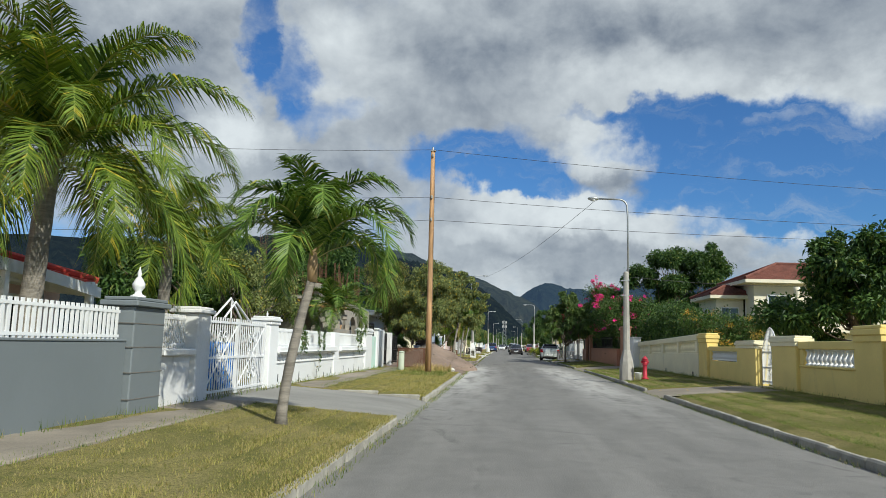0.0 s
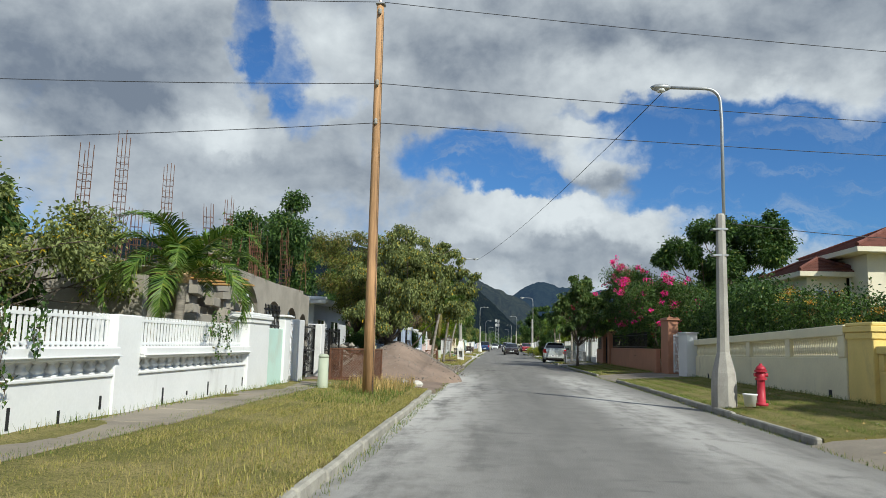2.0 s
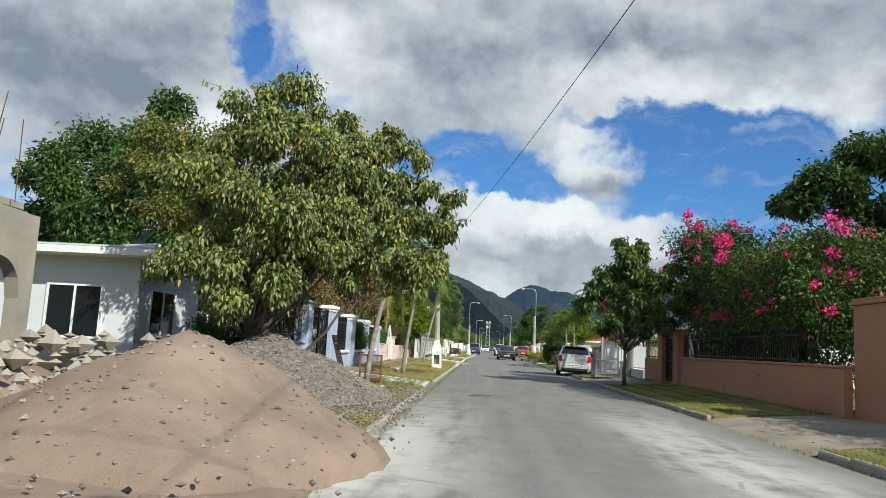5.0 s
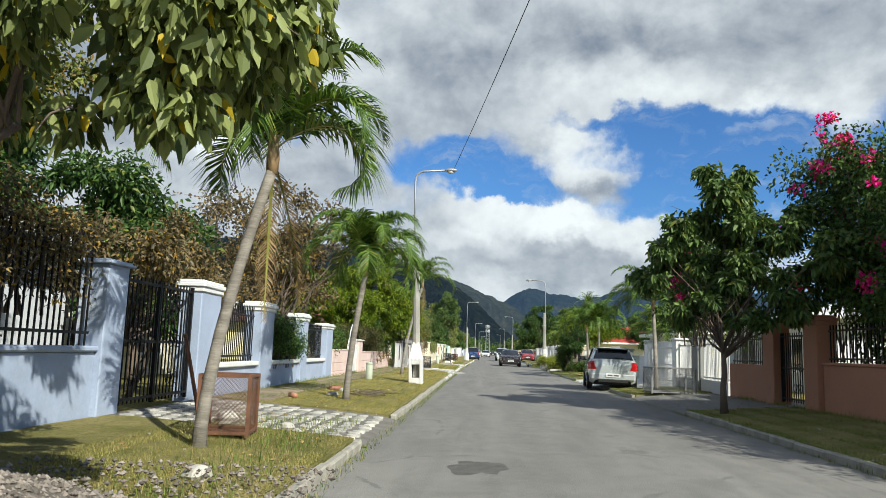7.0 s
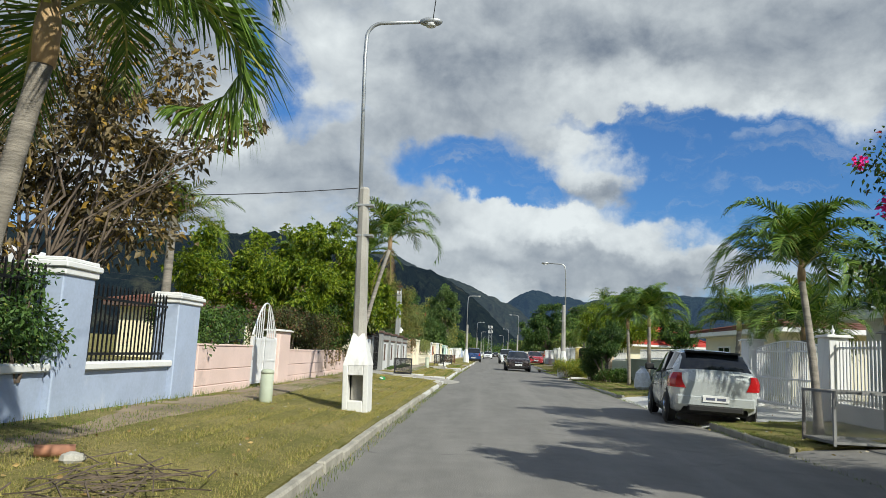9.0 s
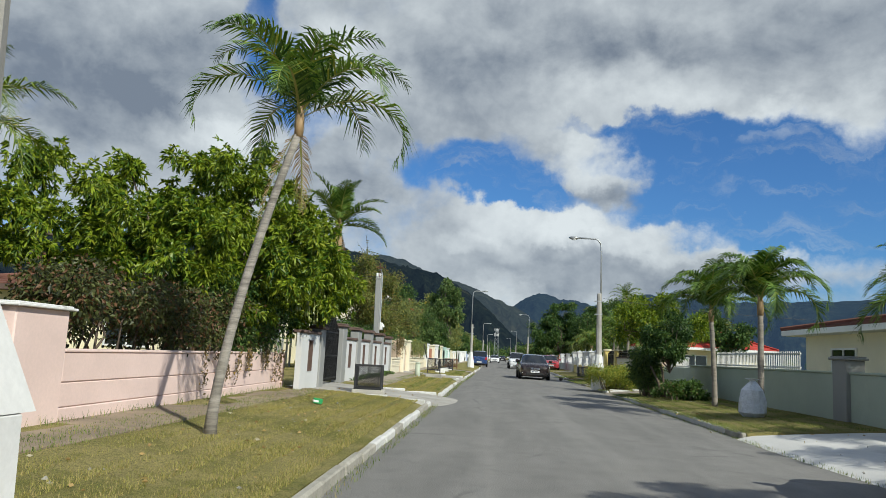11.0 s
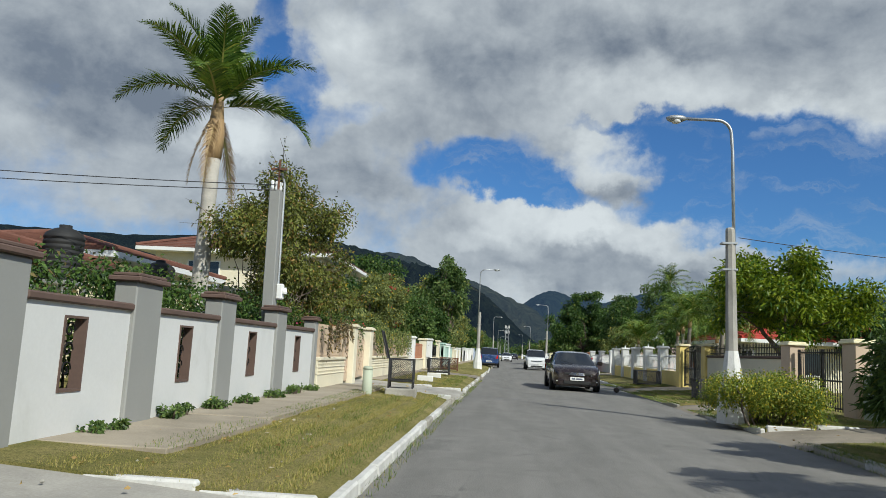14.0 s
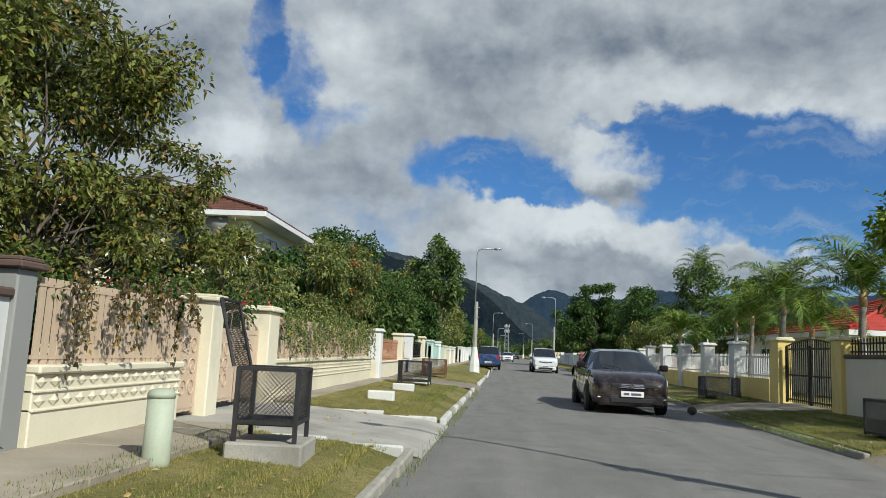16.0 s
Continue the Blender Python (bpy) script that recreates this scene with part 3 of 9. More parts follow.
def quick_mesh(name, verts, faces, mat, smooth=False):
    """A mesh from arrays: verts (n, 3), faces (m, k) all of one size."""
    me = bpy.data.meshes.new(name)
    verts, faces = np.asarray(verts, np.float32), np.asarray(faces, np.int32)
    m, k = faces.shape
    me.vertices.add(len(verts))
    me.vertices.foreach_set("co", verts.ravel())
    me.loops.add(m * k)
    me.loops.foreach_set("vertex_index", faces.ravel())
    me.polygons.add(m)
    me.polygons.foreach_set("loop_start", np.arange(0, m * k, k, dtype=np.int32))
    me.polygons.foreach_set("use_smooth", np.full(m, smooth))
    me.materials.append(mat)
    me.update(calc_edges=True)
    return me


PLACE = {}


def thing(name, label, category, at=(0, 0, 0), group="", kind=""):
    """An Empty at the base of a thing, which takes its parts."""
    ob = new(name)
    ob.empty_display_size = 0.2
    ob.location = at
    PLACE[ob.name] = Vector(at)
    return tagged(ob, label, category, group, kind)


def part(name, shape, mat, parent, label="", at=(0, 0, 0), smooth=False, kind=""):
    """One mesh under a thing or a part. Shapes are given in world metres, or round `at` for shared meshes."""
    me = shape if isinstance(shape, bpy.types.Mesh) else shape.mesh(name, mat, smooth)
    ob = new(name, me)
    ob.parent = parent
    base = PLACE[parent.name]
    ob.location = Vector(at) - base
    PLACE[ob.name] = Vector(at)
    if label or kind:
        tagged(ob, label, kind=kind)
    return ob


def solo(name, shape, mat, label, category, group="", kind="", at=(0, 0, 0), smooth=False):
    """A thing that is one mesh."""
    me = shape if isinstance(shape, bpy.types.Mesh) else shape.mesh(name, mat, smooth)
    ob = new(name, me)
    ob.location = at
    PLACE[ob.name] = Vector(at)
    return tagged(ob, label, category, group, kind)


# ---- plants ----
def leaf_mesh(name, places, ways, length, width, mat, rng, droop=0.35, fine=False):
    """Many folded leaves: places (n, 3), ways (n, 3) along which each leaf points."""
    n = len(places)
    ways = ways / np.maximum(np.linalg.norm(ways, axis=1, keepdims=True), 1e-6)
    ref = rng.normal(size=(n, 3))
    side = np.cross(ways, ref)
    side /= np.maximum(np.linalg.norm(side, axis=1, keepdims=True), 1e-6)
    nor = np.cross(side, ways)
    ln = (length * rng.uniform(0.65, 1.25, n))[:, None]
    wd = (width * rng.uniform(0.7, 1.2, n))[:, None]
    mid = places + ways * ln * 0.45
    tip = places + ways * ln - np.array([0, 0, 1]) * ln * droop * rng.uniform(0.2, 1.0, n)[:, None]
    if fine:
        # broad leaves: two halves folded along the midrib
        low, high = places + ways * ln * 0.22, places + ways * ln * 0.62 - np.array([0, 0, 1]) * ln * droop * 0.22
        v = np.stack([places, low + side * wd * 0.42 + nor * wd * 0.16, high + side * wd * 0.46 + nor * wd * 0.16, tip,
                      high - side * wd * 0.46 + nor * wd * 0.16, low - side * wd * 0.42 + nor * wd * 0.16], 1).reshape(-1, 3)
        i = np.arange(n)[:, None] * 6
        return quick_mesh(name, v, np.concatenate([i + np.array([0, 1, 2, 3]), i + np.array([0, 3, 4, 5])], 0), mat)
    v = np.stack([places, mid + side * wd * 0.5 + nor * wd * 0.18, tip, mid - side * wd * 0.5 + nor * wd * 0.18], 1).reshape(-1, 3)
    i = np.arange(n)[:, None] * 4
    faces = np.concatenate([i + np.array([0, 1, 2]), i + np.array([0, 2, 3])], 0)
    return quick_mesh(name, v, faces, mat)


def clump_leaves(rng, centres, radii, count, out=0.6, down=0.15, bunch=1):
    """Places and ways for leaves in clumps, thicker at the skin of each clump; bunch: leaves that spring from one shoot."""
    count = count // bunch
    k = rng.choice(len(centres), count, p=radii ** 2 / (radii ** 2).sum())
    d = rng.normal(size=(count, 3))
    d /= np.linalg.norm(d, axis=1, keepdims=True)
    r = radii[k][:, None] * rng.uniform(0.05, 1.25, count)[:, None] ** 0.7
    stray = rng.uniform(size=(count, 1)) < 0.1
    r = np.where(stray, r * rng.uniform(1.0, 1.5, (count, 1)), r)
    p = centres[k] + d * r * np.array([1, 1, 0.82])
    if bunch > 1:
        p, d = np.repeat(p, bunch, 0), np.repeat(d, bunch, 0)
        count *= bunch
    w = d * out + rng.normal(size=(count, 3)) * 0.6 + np.array([0, 0, -down])
    return p, w


def crown_clumps(rng, lobes, per=9, size=0.42):
    """Clump centres over a crown given as lobes (x, y, z, rx, ry, rz)."""
    c, r = [], []
    for x, y, z, rx, ry, rz in lobes:
        for _ in range(per):
            d = rng.normal(size=3)
            d /= np.linalg.norm(d)
            q = rng.uniform(0.45, 0.98)
            c.append((x + d[0] * rx * q, y + d[1] * ry * q, z + d[2] * rz * q))
            r.append(size * rng.uniform(0.6, 1.25) * min(rx, ry, rz))
    return np.array(c), np.array(r)


def bend(a, b, sag, rng, n=5, wob=0.06):
    """A slightly crooked limb from a to b."""
    a, b = np.array(a, float), np.array(b, float)
    ln = np.linalg.norm(b - a)
    pts = []
    for i in range(n):
        t = i / (n - 1)
        p = a + (b - a) * t + np.array([0, 0, sag * math.sin(math.pi * t)])
        if 0 < i < n - 1:
            p = p + rng.normal(size=3) * wob * ln
        pts.append(tuple(p))
    return pts


def tree(name, label, at, lobes, mat, seed, leaves=8000, leaf=(0.13, 0.055), trunk=0.14, fork=1.6, per=9, size=0.42, lean=(0, 0), bark=None,
         flowers=None, category="tree", stems=1, limbs=14, droop=0.35, group="", out=0.6, fine=False, down=0.15, twigs=0, bunch=1):
    """A tapered trunk with crooked limbs and a crown of single leaves; lobes are relative to the foot."""
    rng = np.random.default_rng(seed)
    t = thing(name, label, category, at, group)
    bark = bark or BARK
    c, r = crown_clumps(rng, lobes, per, size)
    mb = MB()
    head = np.array([lean[0], lean[1], fork])
    for s in range(stems):
        off = rng.normal(size=3) * np.array([0.12, 0.12, 0]) * (stems > 1)
        top = head + off * 4
        path = bend(off - np.array([0, 0, 0.1]), top, 0, rng, 6, 0.02)
        w = trunk / math.sqrt(stems)
        mb.tube(path, [w * (1.35 if i == 0 else 1.05 - 0.09 * i) for i in range(6)], 8)
    order = rng.permutation(len(c))[:limbs]
    for j in order:
        start = head * rng.uniform(0.8, 1.0)
        w = trunk * rng.uniform(0.28, 0.5)
        mb.tube(bend(start, c[j], 0.1 * rng.uniform(-1, 1.5), rng), [w, w * 0.75, w * 0.55, w * 0.35, w * 0.15], 6)
    p, w = clump_leaves(rng, c, r, leaves, out, down, bunch)
    # side twigs that stand out of the crown, with leaves hanging from them
    mid = c.mean(0)
    for _ in range(twigs):
        j = rng.integers(len(c))
        d = c[j] - mid
        d = d / max(np.linalg.norm(d), 0.2) + rng.normal(size=3) * 0.45
        d[2] = d[2] * 0.35 + 0.12
        d /= np.linalg.norm(d)
        ln = rng.uniform(0.5, 1.1) * r[j] * 2.2
        path = bend(c[j], c[j] + d * ln, 0.06, rng, 4, 0.03)
        mb.tube(path, [0.01, 0.008, 0.006, 0.003], 4)
        q = rng.uniform(0.15, 1.0, 12)[:, None]
        p = np.concatenate([p, c[j] + d * ln * q + rng.normal(size=(12, 3)) * 0.035])
        w = np.concatenate([w, d * 0.4 + rng.normal(size=(12, 3)) * 0.45 - np.array([0, 0, down])])
    part("trunk", MB_shift(mb, at), bark, t, smooth=True)
    part("crown", leaf_mesh("crown", p + np.array(at), w, leaf[0], leaf[1], mat, rng, droop, fine), mat, t)
    if flowers:
        fm, count, fl = flowers
        top = [k for k in range(len(c)) if rng.uniform() < 0.4]
        cc = c[top] + (c[top] - c.mean(0)) * 0.12
        p, w = clump_leaves(rng, cc, r[top] * 0.55, count, 0.8)
        part("blossom", leaf_mesh("blossom", p + np.array(at), w, fl, fl * 0.8, fm, rng, 0.1), fm, t, "bright papery flowers", kind="stuff")
    return t


def MB_shift(mb, at):
    mb.v = [(a + at[0], b + at[1], c + at[2]) for a, b, c in mb.v]
    return mb


def shrub(name, label, box, mat, seed, leaves=3000, leaf=(0.06, 0.03), category="hedge", flowers=None, lumps=None, group="", trail=0):
    """A hedge or shrub that fills a box (x0, x1, y0, y1, z0, z1) with uneven leafy lumps on thin stems."""
    rng = np.random.default_rng(seed)
    x0, x1, y0, y1, z0, z1 = box
    at = ((x0 + x1) / 2, (y0 + y1) / 2, z0)
    t = thing(name, label, category, at, group)
    n = int((lumps or max(8, int((x1 - x0) * (y1 - y0) * (z1 - z0) * 9))) * 1.5)
    s = 0.5 * min(x1 - x0, y1 - y0, (z1 - z0))
    c = np.stack([rng.uniform(x0 + s * 0.4, x1 - s * 0.4, n), rng.uniform(y0 + s * 0.4, y1 - s * 0.4, n),
                  z0 + (z1 - z0) * rng.uniform(0.18, 0.92, n) ** 0.8], 1)
    s = min(s, 0.9)
    r = s * rng.uniform(0.35, 0.75, n)
    c[:, 2] = np.minimum(c[:, 2], z1 - r * 0.4)
    mb = MB()
    for k in range(min(n, 26)):
        foot = (c[k][0] * 0.6 + at[0] * 0.4, c[k][1], z0 - 0.02)
        mb.tube(bend(foot, c[k], 0, rng, 4), [0.022, 0.017, 0.012, 0.005], 5)
    part("branchwork", mb, BARK, t, kind="stuff")
    p, w = clump_leaves(rng, c, r, leaves, 0.7)
    p[:, 2] = np.maximum(p[:, 2], z0 + 0.02)
    part("foliage", leaf_mesh("foliage", p, w, leaf[0], leaf[1], mat, rng), mat, t)
    if flowers:
        fm, count, fl = flowers
        road = c[:, 0] * (-1 if at[0] > 0 else 1)
        score = (road - road.mean()) / (np.ptp(road) + 1e-6) + 1.1 * (c[:, 2] - c[:, 2].mean()) / (z1 - z0) - 0.5 * (c[:, 1] - at[1]) / (y1 - y0) + rng.normal(size=n) * 0.25
        top = np.argsort(-score)[:max(3, n // 2)]
        top = top[rng.uniform(size=len(top)) < 0.5]
        way = (c[top] - np.array(at) - np.array([0, 0, (z1 - z0) * 0.4]))
        way /= np.maximum(np.linalg.norm(way, axis=1, keepdims=True), 1e-6)
        p, w = clump_leaves(rng, c[top] + way * r[top][:, None] * 0.9 + rng.normal(size=(len(top), 3)) * 0.12, np.maximum(r[top] * rng.uniform(0.12, 0.4, len(top)), 0.08), count, 0.8)
        part("blossom", leaf_mesh("blossom", p, w, fl, fl * 0.8, fm, rng, 0.1), fm, t, "bright papery flowers", kind="stuff")
    return t


def frond_mesh(name, rng, fronds, mat):
    """Pinnate leaves. fronds: (root, azimuth, rise, length, arch, leaflet length, pairs, droop of leaflets)."""
    V, F, ribs = [], [], []
    o = 0
    for root, az, rise, length, arch, ll, pairs, hang in fronds:
        out = np.array([math.cos(az), math.sin(az), 0.0])
        up = np.array([0, 0, 1.0])
        n = 12
        pts, ways = [], []
        p, ang = np.array(root, float), rise
        for i in range(n + 1):
            pts.append(p.copy())
            w = out * math.cos(ang) + up * math.sin(ang)
            ways.append(w)
            p = p + w * length / n
            ang -= arch / n * (0.3 + 1.5 * i / n)
        pts, ways = np.array(pts), np.array(ways)
        side0 = np.cross(out, up)
        # midrib
        for i in range(n):
            w0, w1 = 0.03 * length * 0.35 * (1 - i / n) + 0.004, 0.03 * length * 0.35 * (1 - (i + 1) / n) + 0.003
            V += [pts[i] - side0 * w0, pts[i] + side0 * w0, pts[i + 1] + side0 * w1, pts[i + 1] - side0 * w1]
            F.append((o, o + 1, o + 2, o + 3))
            ribs.append(1)
            o += 4
        for k in range(pairs):
            t = 0.1 + 0.9 * (k + rng.uniform(-0.3, 0.3)) / pairs
            x = min(max(t * n, 0), n - 1e-3)
            i = int(x)
            q = pts[i] + (pts[i + 1] - pts[i]) * (x - i)
            w = ways[i]
            nor = np.cross(side0, w)
            shape = math.sin(math.pi * min(1, 0.16 + 0.86 * t) ** 0.9) * 0.75 + 0.25
            for s in (-1, 1):
                L = ll * shape * rng.uniform(0.85, 1.12)
                d = side0 * s * rng.uniform(0.6, 0.85) + w * rng.uniform(0.5, 0.8) * (0.7 + 0.6 * t) + nor * rng.uniform(0.15, 0.5)
                d /= np.linalg.norm(d)
                wid = (0.034 if ll < 0.7 else 0.033) * L ** 0.5
                a = q
                g1 = hang * rng.uniform(0.7, 1.3)
                b = a + d * L * 0.5 - up * L * 0.08 * g1
                e = a + d * L * 0.9 - up * L * 0.5 * g1
                e = e if g1 > 0.2 else a + d * L
                c = w * wid
                V += [a - c * 0.5, a + c * 0.5, b + c * 0.6, b - c * 0.6, e]
                F.append((o, o + 1, o + 2, o + 3))
                F.append((o + 3, o + 2, o + 4, o + 4))
                ribs += [0, 0]
                o += 5
    me = bpy.data.meshes.new(name)
    F2 = [f if f[2] != f[3] else f[:3] for f in F]
    me.from_pydata([tuple(p) for p in V], [], F2)
    me.materials.append(mat)
    me.materials.append(FROND_RIB)
    me.polygons.foreach_set("material_index", ribs)
    me.update()
    return me


def sprays(name, label, category, foot, tips, mat, petal, seed, leaf=(0.1, 0.055)):
    """Long arching shoots with leaves along them and flowers towards their tips."""
    rng = np.random.default_rng(seed)
    t = thing(name, label, category, foot)
    foot = np.array(foot, float)
    P, W, Q, X = [], [], [], []
    for tip in tips:
        path = np.array(bend(foot + rng.normal(size=3) * 0.1, tip, 0.25, rng, 9, 0.03))
        part("shoot", MB().tube([tuple(p) for p in path], [0.016 - 0.0014 * i for i in range(9)], 5), BARK, t)
        d = np.diff(path, axis=0)
        for k in range(90):
            q = rng.uniform(0.35, 1.0) * 7.99
            i = int(q)
            p = path[i] + d[i] * (q - i) + rng.normal(size=3) * 0.05
            (Q if (q > 6.2 and rng.uniform() < 0.75) else P).append(p)
    for pts, me, size, nm in ((P, mat, leaf, "foliage"), (Q, petal, (0.1, 0.085), "blossom")):
        if pts:
            pts = np.array(pts)
            part(nm, leaf_mesh(nm, pts, rng.normal(size=pts.shape), size[0], size[1], me, rng, 0.3), me, t, kind="stuff")
    return t


def palm(name, label, at, height, seed, lean=(0, 0), count=14, length=1.7, ll=0.5, pairs=34, trunk=(0.12, 0.075), mat=None, arch=1.9, hang=0.6,
         shaft=0.0, dry=0, bark=None, category="palm", rise=(0.25, 1.25), crown_green=None, group="palm trees"):
    """A palm: ringed trunk, crownshaft and arching feathered leaves."""
    rng = np.random.default_rng(seed)
    t = thing(name, label, category, at, group)
    mat = mat or LEAF_PALM
    base = np.array(at, float)
    top = base + np.array([lean[0], lean[1], height])
    path = []
    n = 14
    for i in range(n):
        q = i / (n - 1)
        p = base + np.array([lean[0] * q ** 1.5, lean[1] * q ** 1.5, height * q - (0.1 if i == 0 else 0)])
        path.append(tuple(p))
    rad = []
    for i in range(n):
        q = i / (n - 1)
        r = trunk[0] + (trunk[1] - trunk[0]) * q ** 0.7
        rad.append(r * (1.35 if i == 0 else 1.0) * (1.0 + 0.05 * (i % 2)))
    part("trunk", MB().tube(path, rad, 10), bark or PALM_BARK, t, smooth=True)
    if shaft:
        a = np.array(path[-1])
        part("crownshaft", MB().tube([tuple(a - np.array([0, 0, 0.05])), tuple(a + np.array([0, 0, shaft * 0.35])), tuple(a + np.array([0, 0, shaft]))],
                                     [trunk[1] * 1.15, trunk[1] * 1.3, trunk[1] * 0.6], 10), CROWNSHAFT, t, smooth=True)
        top = top + np.array([0, 0, shaft * 0.9])
    fr, dead = [], []
    for k in range(count):
        az = k * 2.39996 + rng.uniform(-0.2, 0.2)
        q = k / max(1, count - 1)
        ris = rise[0] + (rise[1] - rise[0]) * q
        fr.append((tuple(top - np.array([0, 0, 0.18 * (1 - q)])), az, ris, length * rng.uniform(0.85, 1.1) * (1 - 0.15 * q), arch * rng.uniform(0.8, 1.15) * (1.1 - 0.45 * q),
                   ll, pairs, hang))
    for k in range(dry):
        dead.append((tuple(top - np.array([0, 0, 0.25])), rng.uniform(0, 6.28), -1.15, length * rng.uniform(0.6, 1.0), 0.45, ll * 0.4, pairs * 2 // 3, 1.3))
    for f in fr:
        part("frond", frond_mesh("frond", rng, [f], mat), mat, t)
    for f in dead:
        part("dry_frond", frond_mesh("dry_frond", rng, [f], LEAF_DRY), LEAF_DRY, t, "brown hanging dry frond")
    return t


def grass_patch(name, label, rects, mat, seed, per_m2=500, height=0.08, lean=0.5, keep=None):
    """Single blades over rectangles (x0, x1, y0, y1, z)."""
    rng = np.random.default_rng(seed)
    P = []
    for x0, x1, y0, y1, z in rects:
        n = int((x1 - x0) * (y1 - y0) * per_m2)
        P.append(np.stack([rng.uniform(x0, x1, n), rng.uniform(y0, y1, n), np.full(n, z)], 1))
    P = np.concatenate(P)
    thick = np.array([noise.noise(Vector((a * 0.8, b * 0.8, seed))) for a, b, _ in P])
    P = P[rng.uniform(-0.6, 0.5, len(P)) < thick + 0.25]
    if keep is not None:
        P = P[keep(P)]
    n = len(P)
    az = rng.uniform(0, 6.283, n)
    h = height * rng.uniform(0.4, 1.4, n)
    d = np.stack([np.cos(az), np.sin(az), np.zeros(n)], 1)
    s = np.stack([-np.sin(az), np.cos(az), np.zeros(n)], 1) * (0.0026 + 0.02 * height)
    tip = P + d * (h * lean * rng.uniform(0.2, 1.4, n))[:, None] + np.array([0, 0, 1]) * h[:, None]
    v = np.stack([P - s, P + s, tip], 1).reshape(-1, 3)
    f = np.arange(3 * n).reshape(-1, 3)
    ob = new(name, quick_mesh(name, v, f, mat))
    return tagged(ob, label, "grass", kind="stuff")

# ---- ground, road, kerbs, verges ----
LEFT_SEGS = ((-14, 11.6), (15.9, 30.6), (38.8, 49.4), (53.0, 79.4), (83.0, 96.7), (100.6, 112.5), (116, 150), (154, 300))
RIGHT_SEGS = ((-14, 19.7), (22.6, 39.6), (44.5, 56.8), (62.6, 66.4), (75.6, 89.6), (92.0, 96.4), (99.0, 106.0), (109.5, 127.0), (131, 300))
KL, KR = -1.4, 4.5           # mean faces of the kerbs


def swing(y):
    """How far the street has swung to its right, far along."""
    return 0.0125 * max(0.0, y - 95.0)


def kerb_x(side, y):
    """Face of the kerb: the street narrows and swings a little."""
    if side < 0:
        return swing(y) + float(np.interp(y, (-14, 5, 20, 50, 73, 84, 98, 120), (-1.68, -1.58, -1.45, -1.38, -1.27, -1.2, -1.08, -1.0)))
    return swing(y) + float(np.interp(y, (-14, 10, 22, 32, 75, 90, 110, 125), (4.05, 4.13, 4.38, 4.6, 4.65, 4.85, 5.05, 5.3)))




def ground_z(x):
    """Height of the verges between kerb and wall."""
    if x < KL:
        return float(np.interp(-x, (1.4, 3.6, 4.7), (0.11, 0.25, 0.28)))
    if x > KR:
        return float(np.interp(x, (4.6, 7.4), (0.11, 0.30)))
    return 0.0


def crown(x, y, u):
    """Height of the street at a share u of its width."""
    return 0.006 + 0.03 * (1 - (2 * u - 1) ** 2) + 0.012 * noise.noise(Vector((x * 0.5, y * 0.25, 1)))


def build_ground():
    mb = MB()
    prof = [(-2600, 0.26), (-60, 0.27), (-4.9, 0.25), (-4.7, -0.06), (7.7, -0.06), (7.9, 0.27), (60, 0.27), (2600, 0.26)]
    ys = [-400, -14, 320, 4000]
    for y in ys:
        for x, z in prof:
            mb.v.append((x, y, z))
    k = len(prof)
    for j in range(len(ys) - 1):
        for i in range(k - 1):
            a = j * k + i
            mb.f.append((a, a + 1, a + 1 + k, a + k))
    solo("ground", mb, VERGE, "dry grass and earth ground spreading to the hills", "ground", kind="structure")
    # the carriageway, slightly crowned and uneven
    us = np.linspace(0, 1, 17)
    xs = us
    yy = np.concatenate([np.arange(-14, 125, 0.5), np.arange(125, 620, 8.0)])
    V = []
    for y in yy:
        for u in us:
            a, b = kerb_x(-1, y) - 0.02, kerb_x(1, y) + 0.02
            x = a + (b - a) * u
            edge = max(0.0, (abs(u - 0.5) - 0.43) / 0.07)
            V.append((x, y, crown(x, y, u) - 0.012 * edge))
    n = len(xs)
    F = [(j * n + i, j * n + i + 1, (j + 1) * n + i + 1, (j + 1) * n + i) for j in range(len(yy) - 1) for i in range(n - 1)]
    solo("road", quick_mesh("road", V, F, ASPHALT, True), ASPHALT, "worn grey asphalt street with pale dust and cracks", "road", kind="structure")


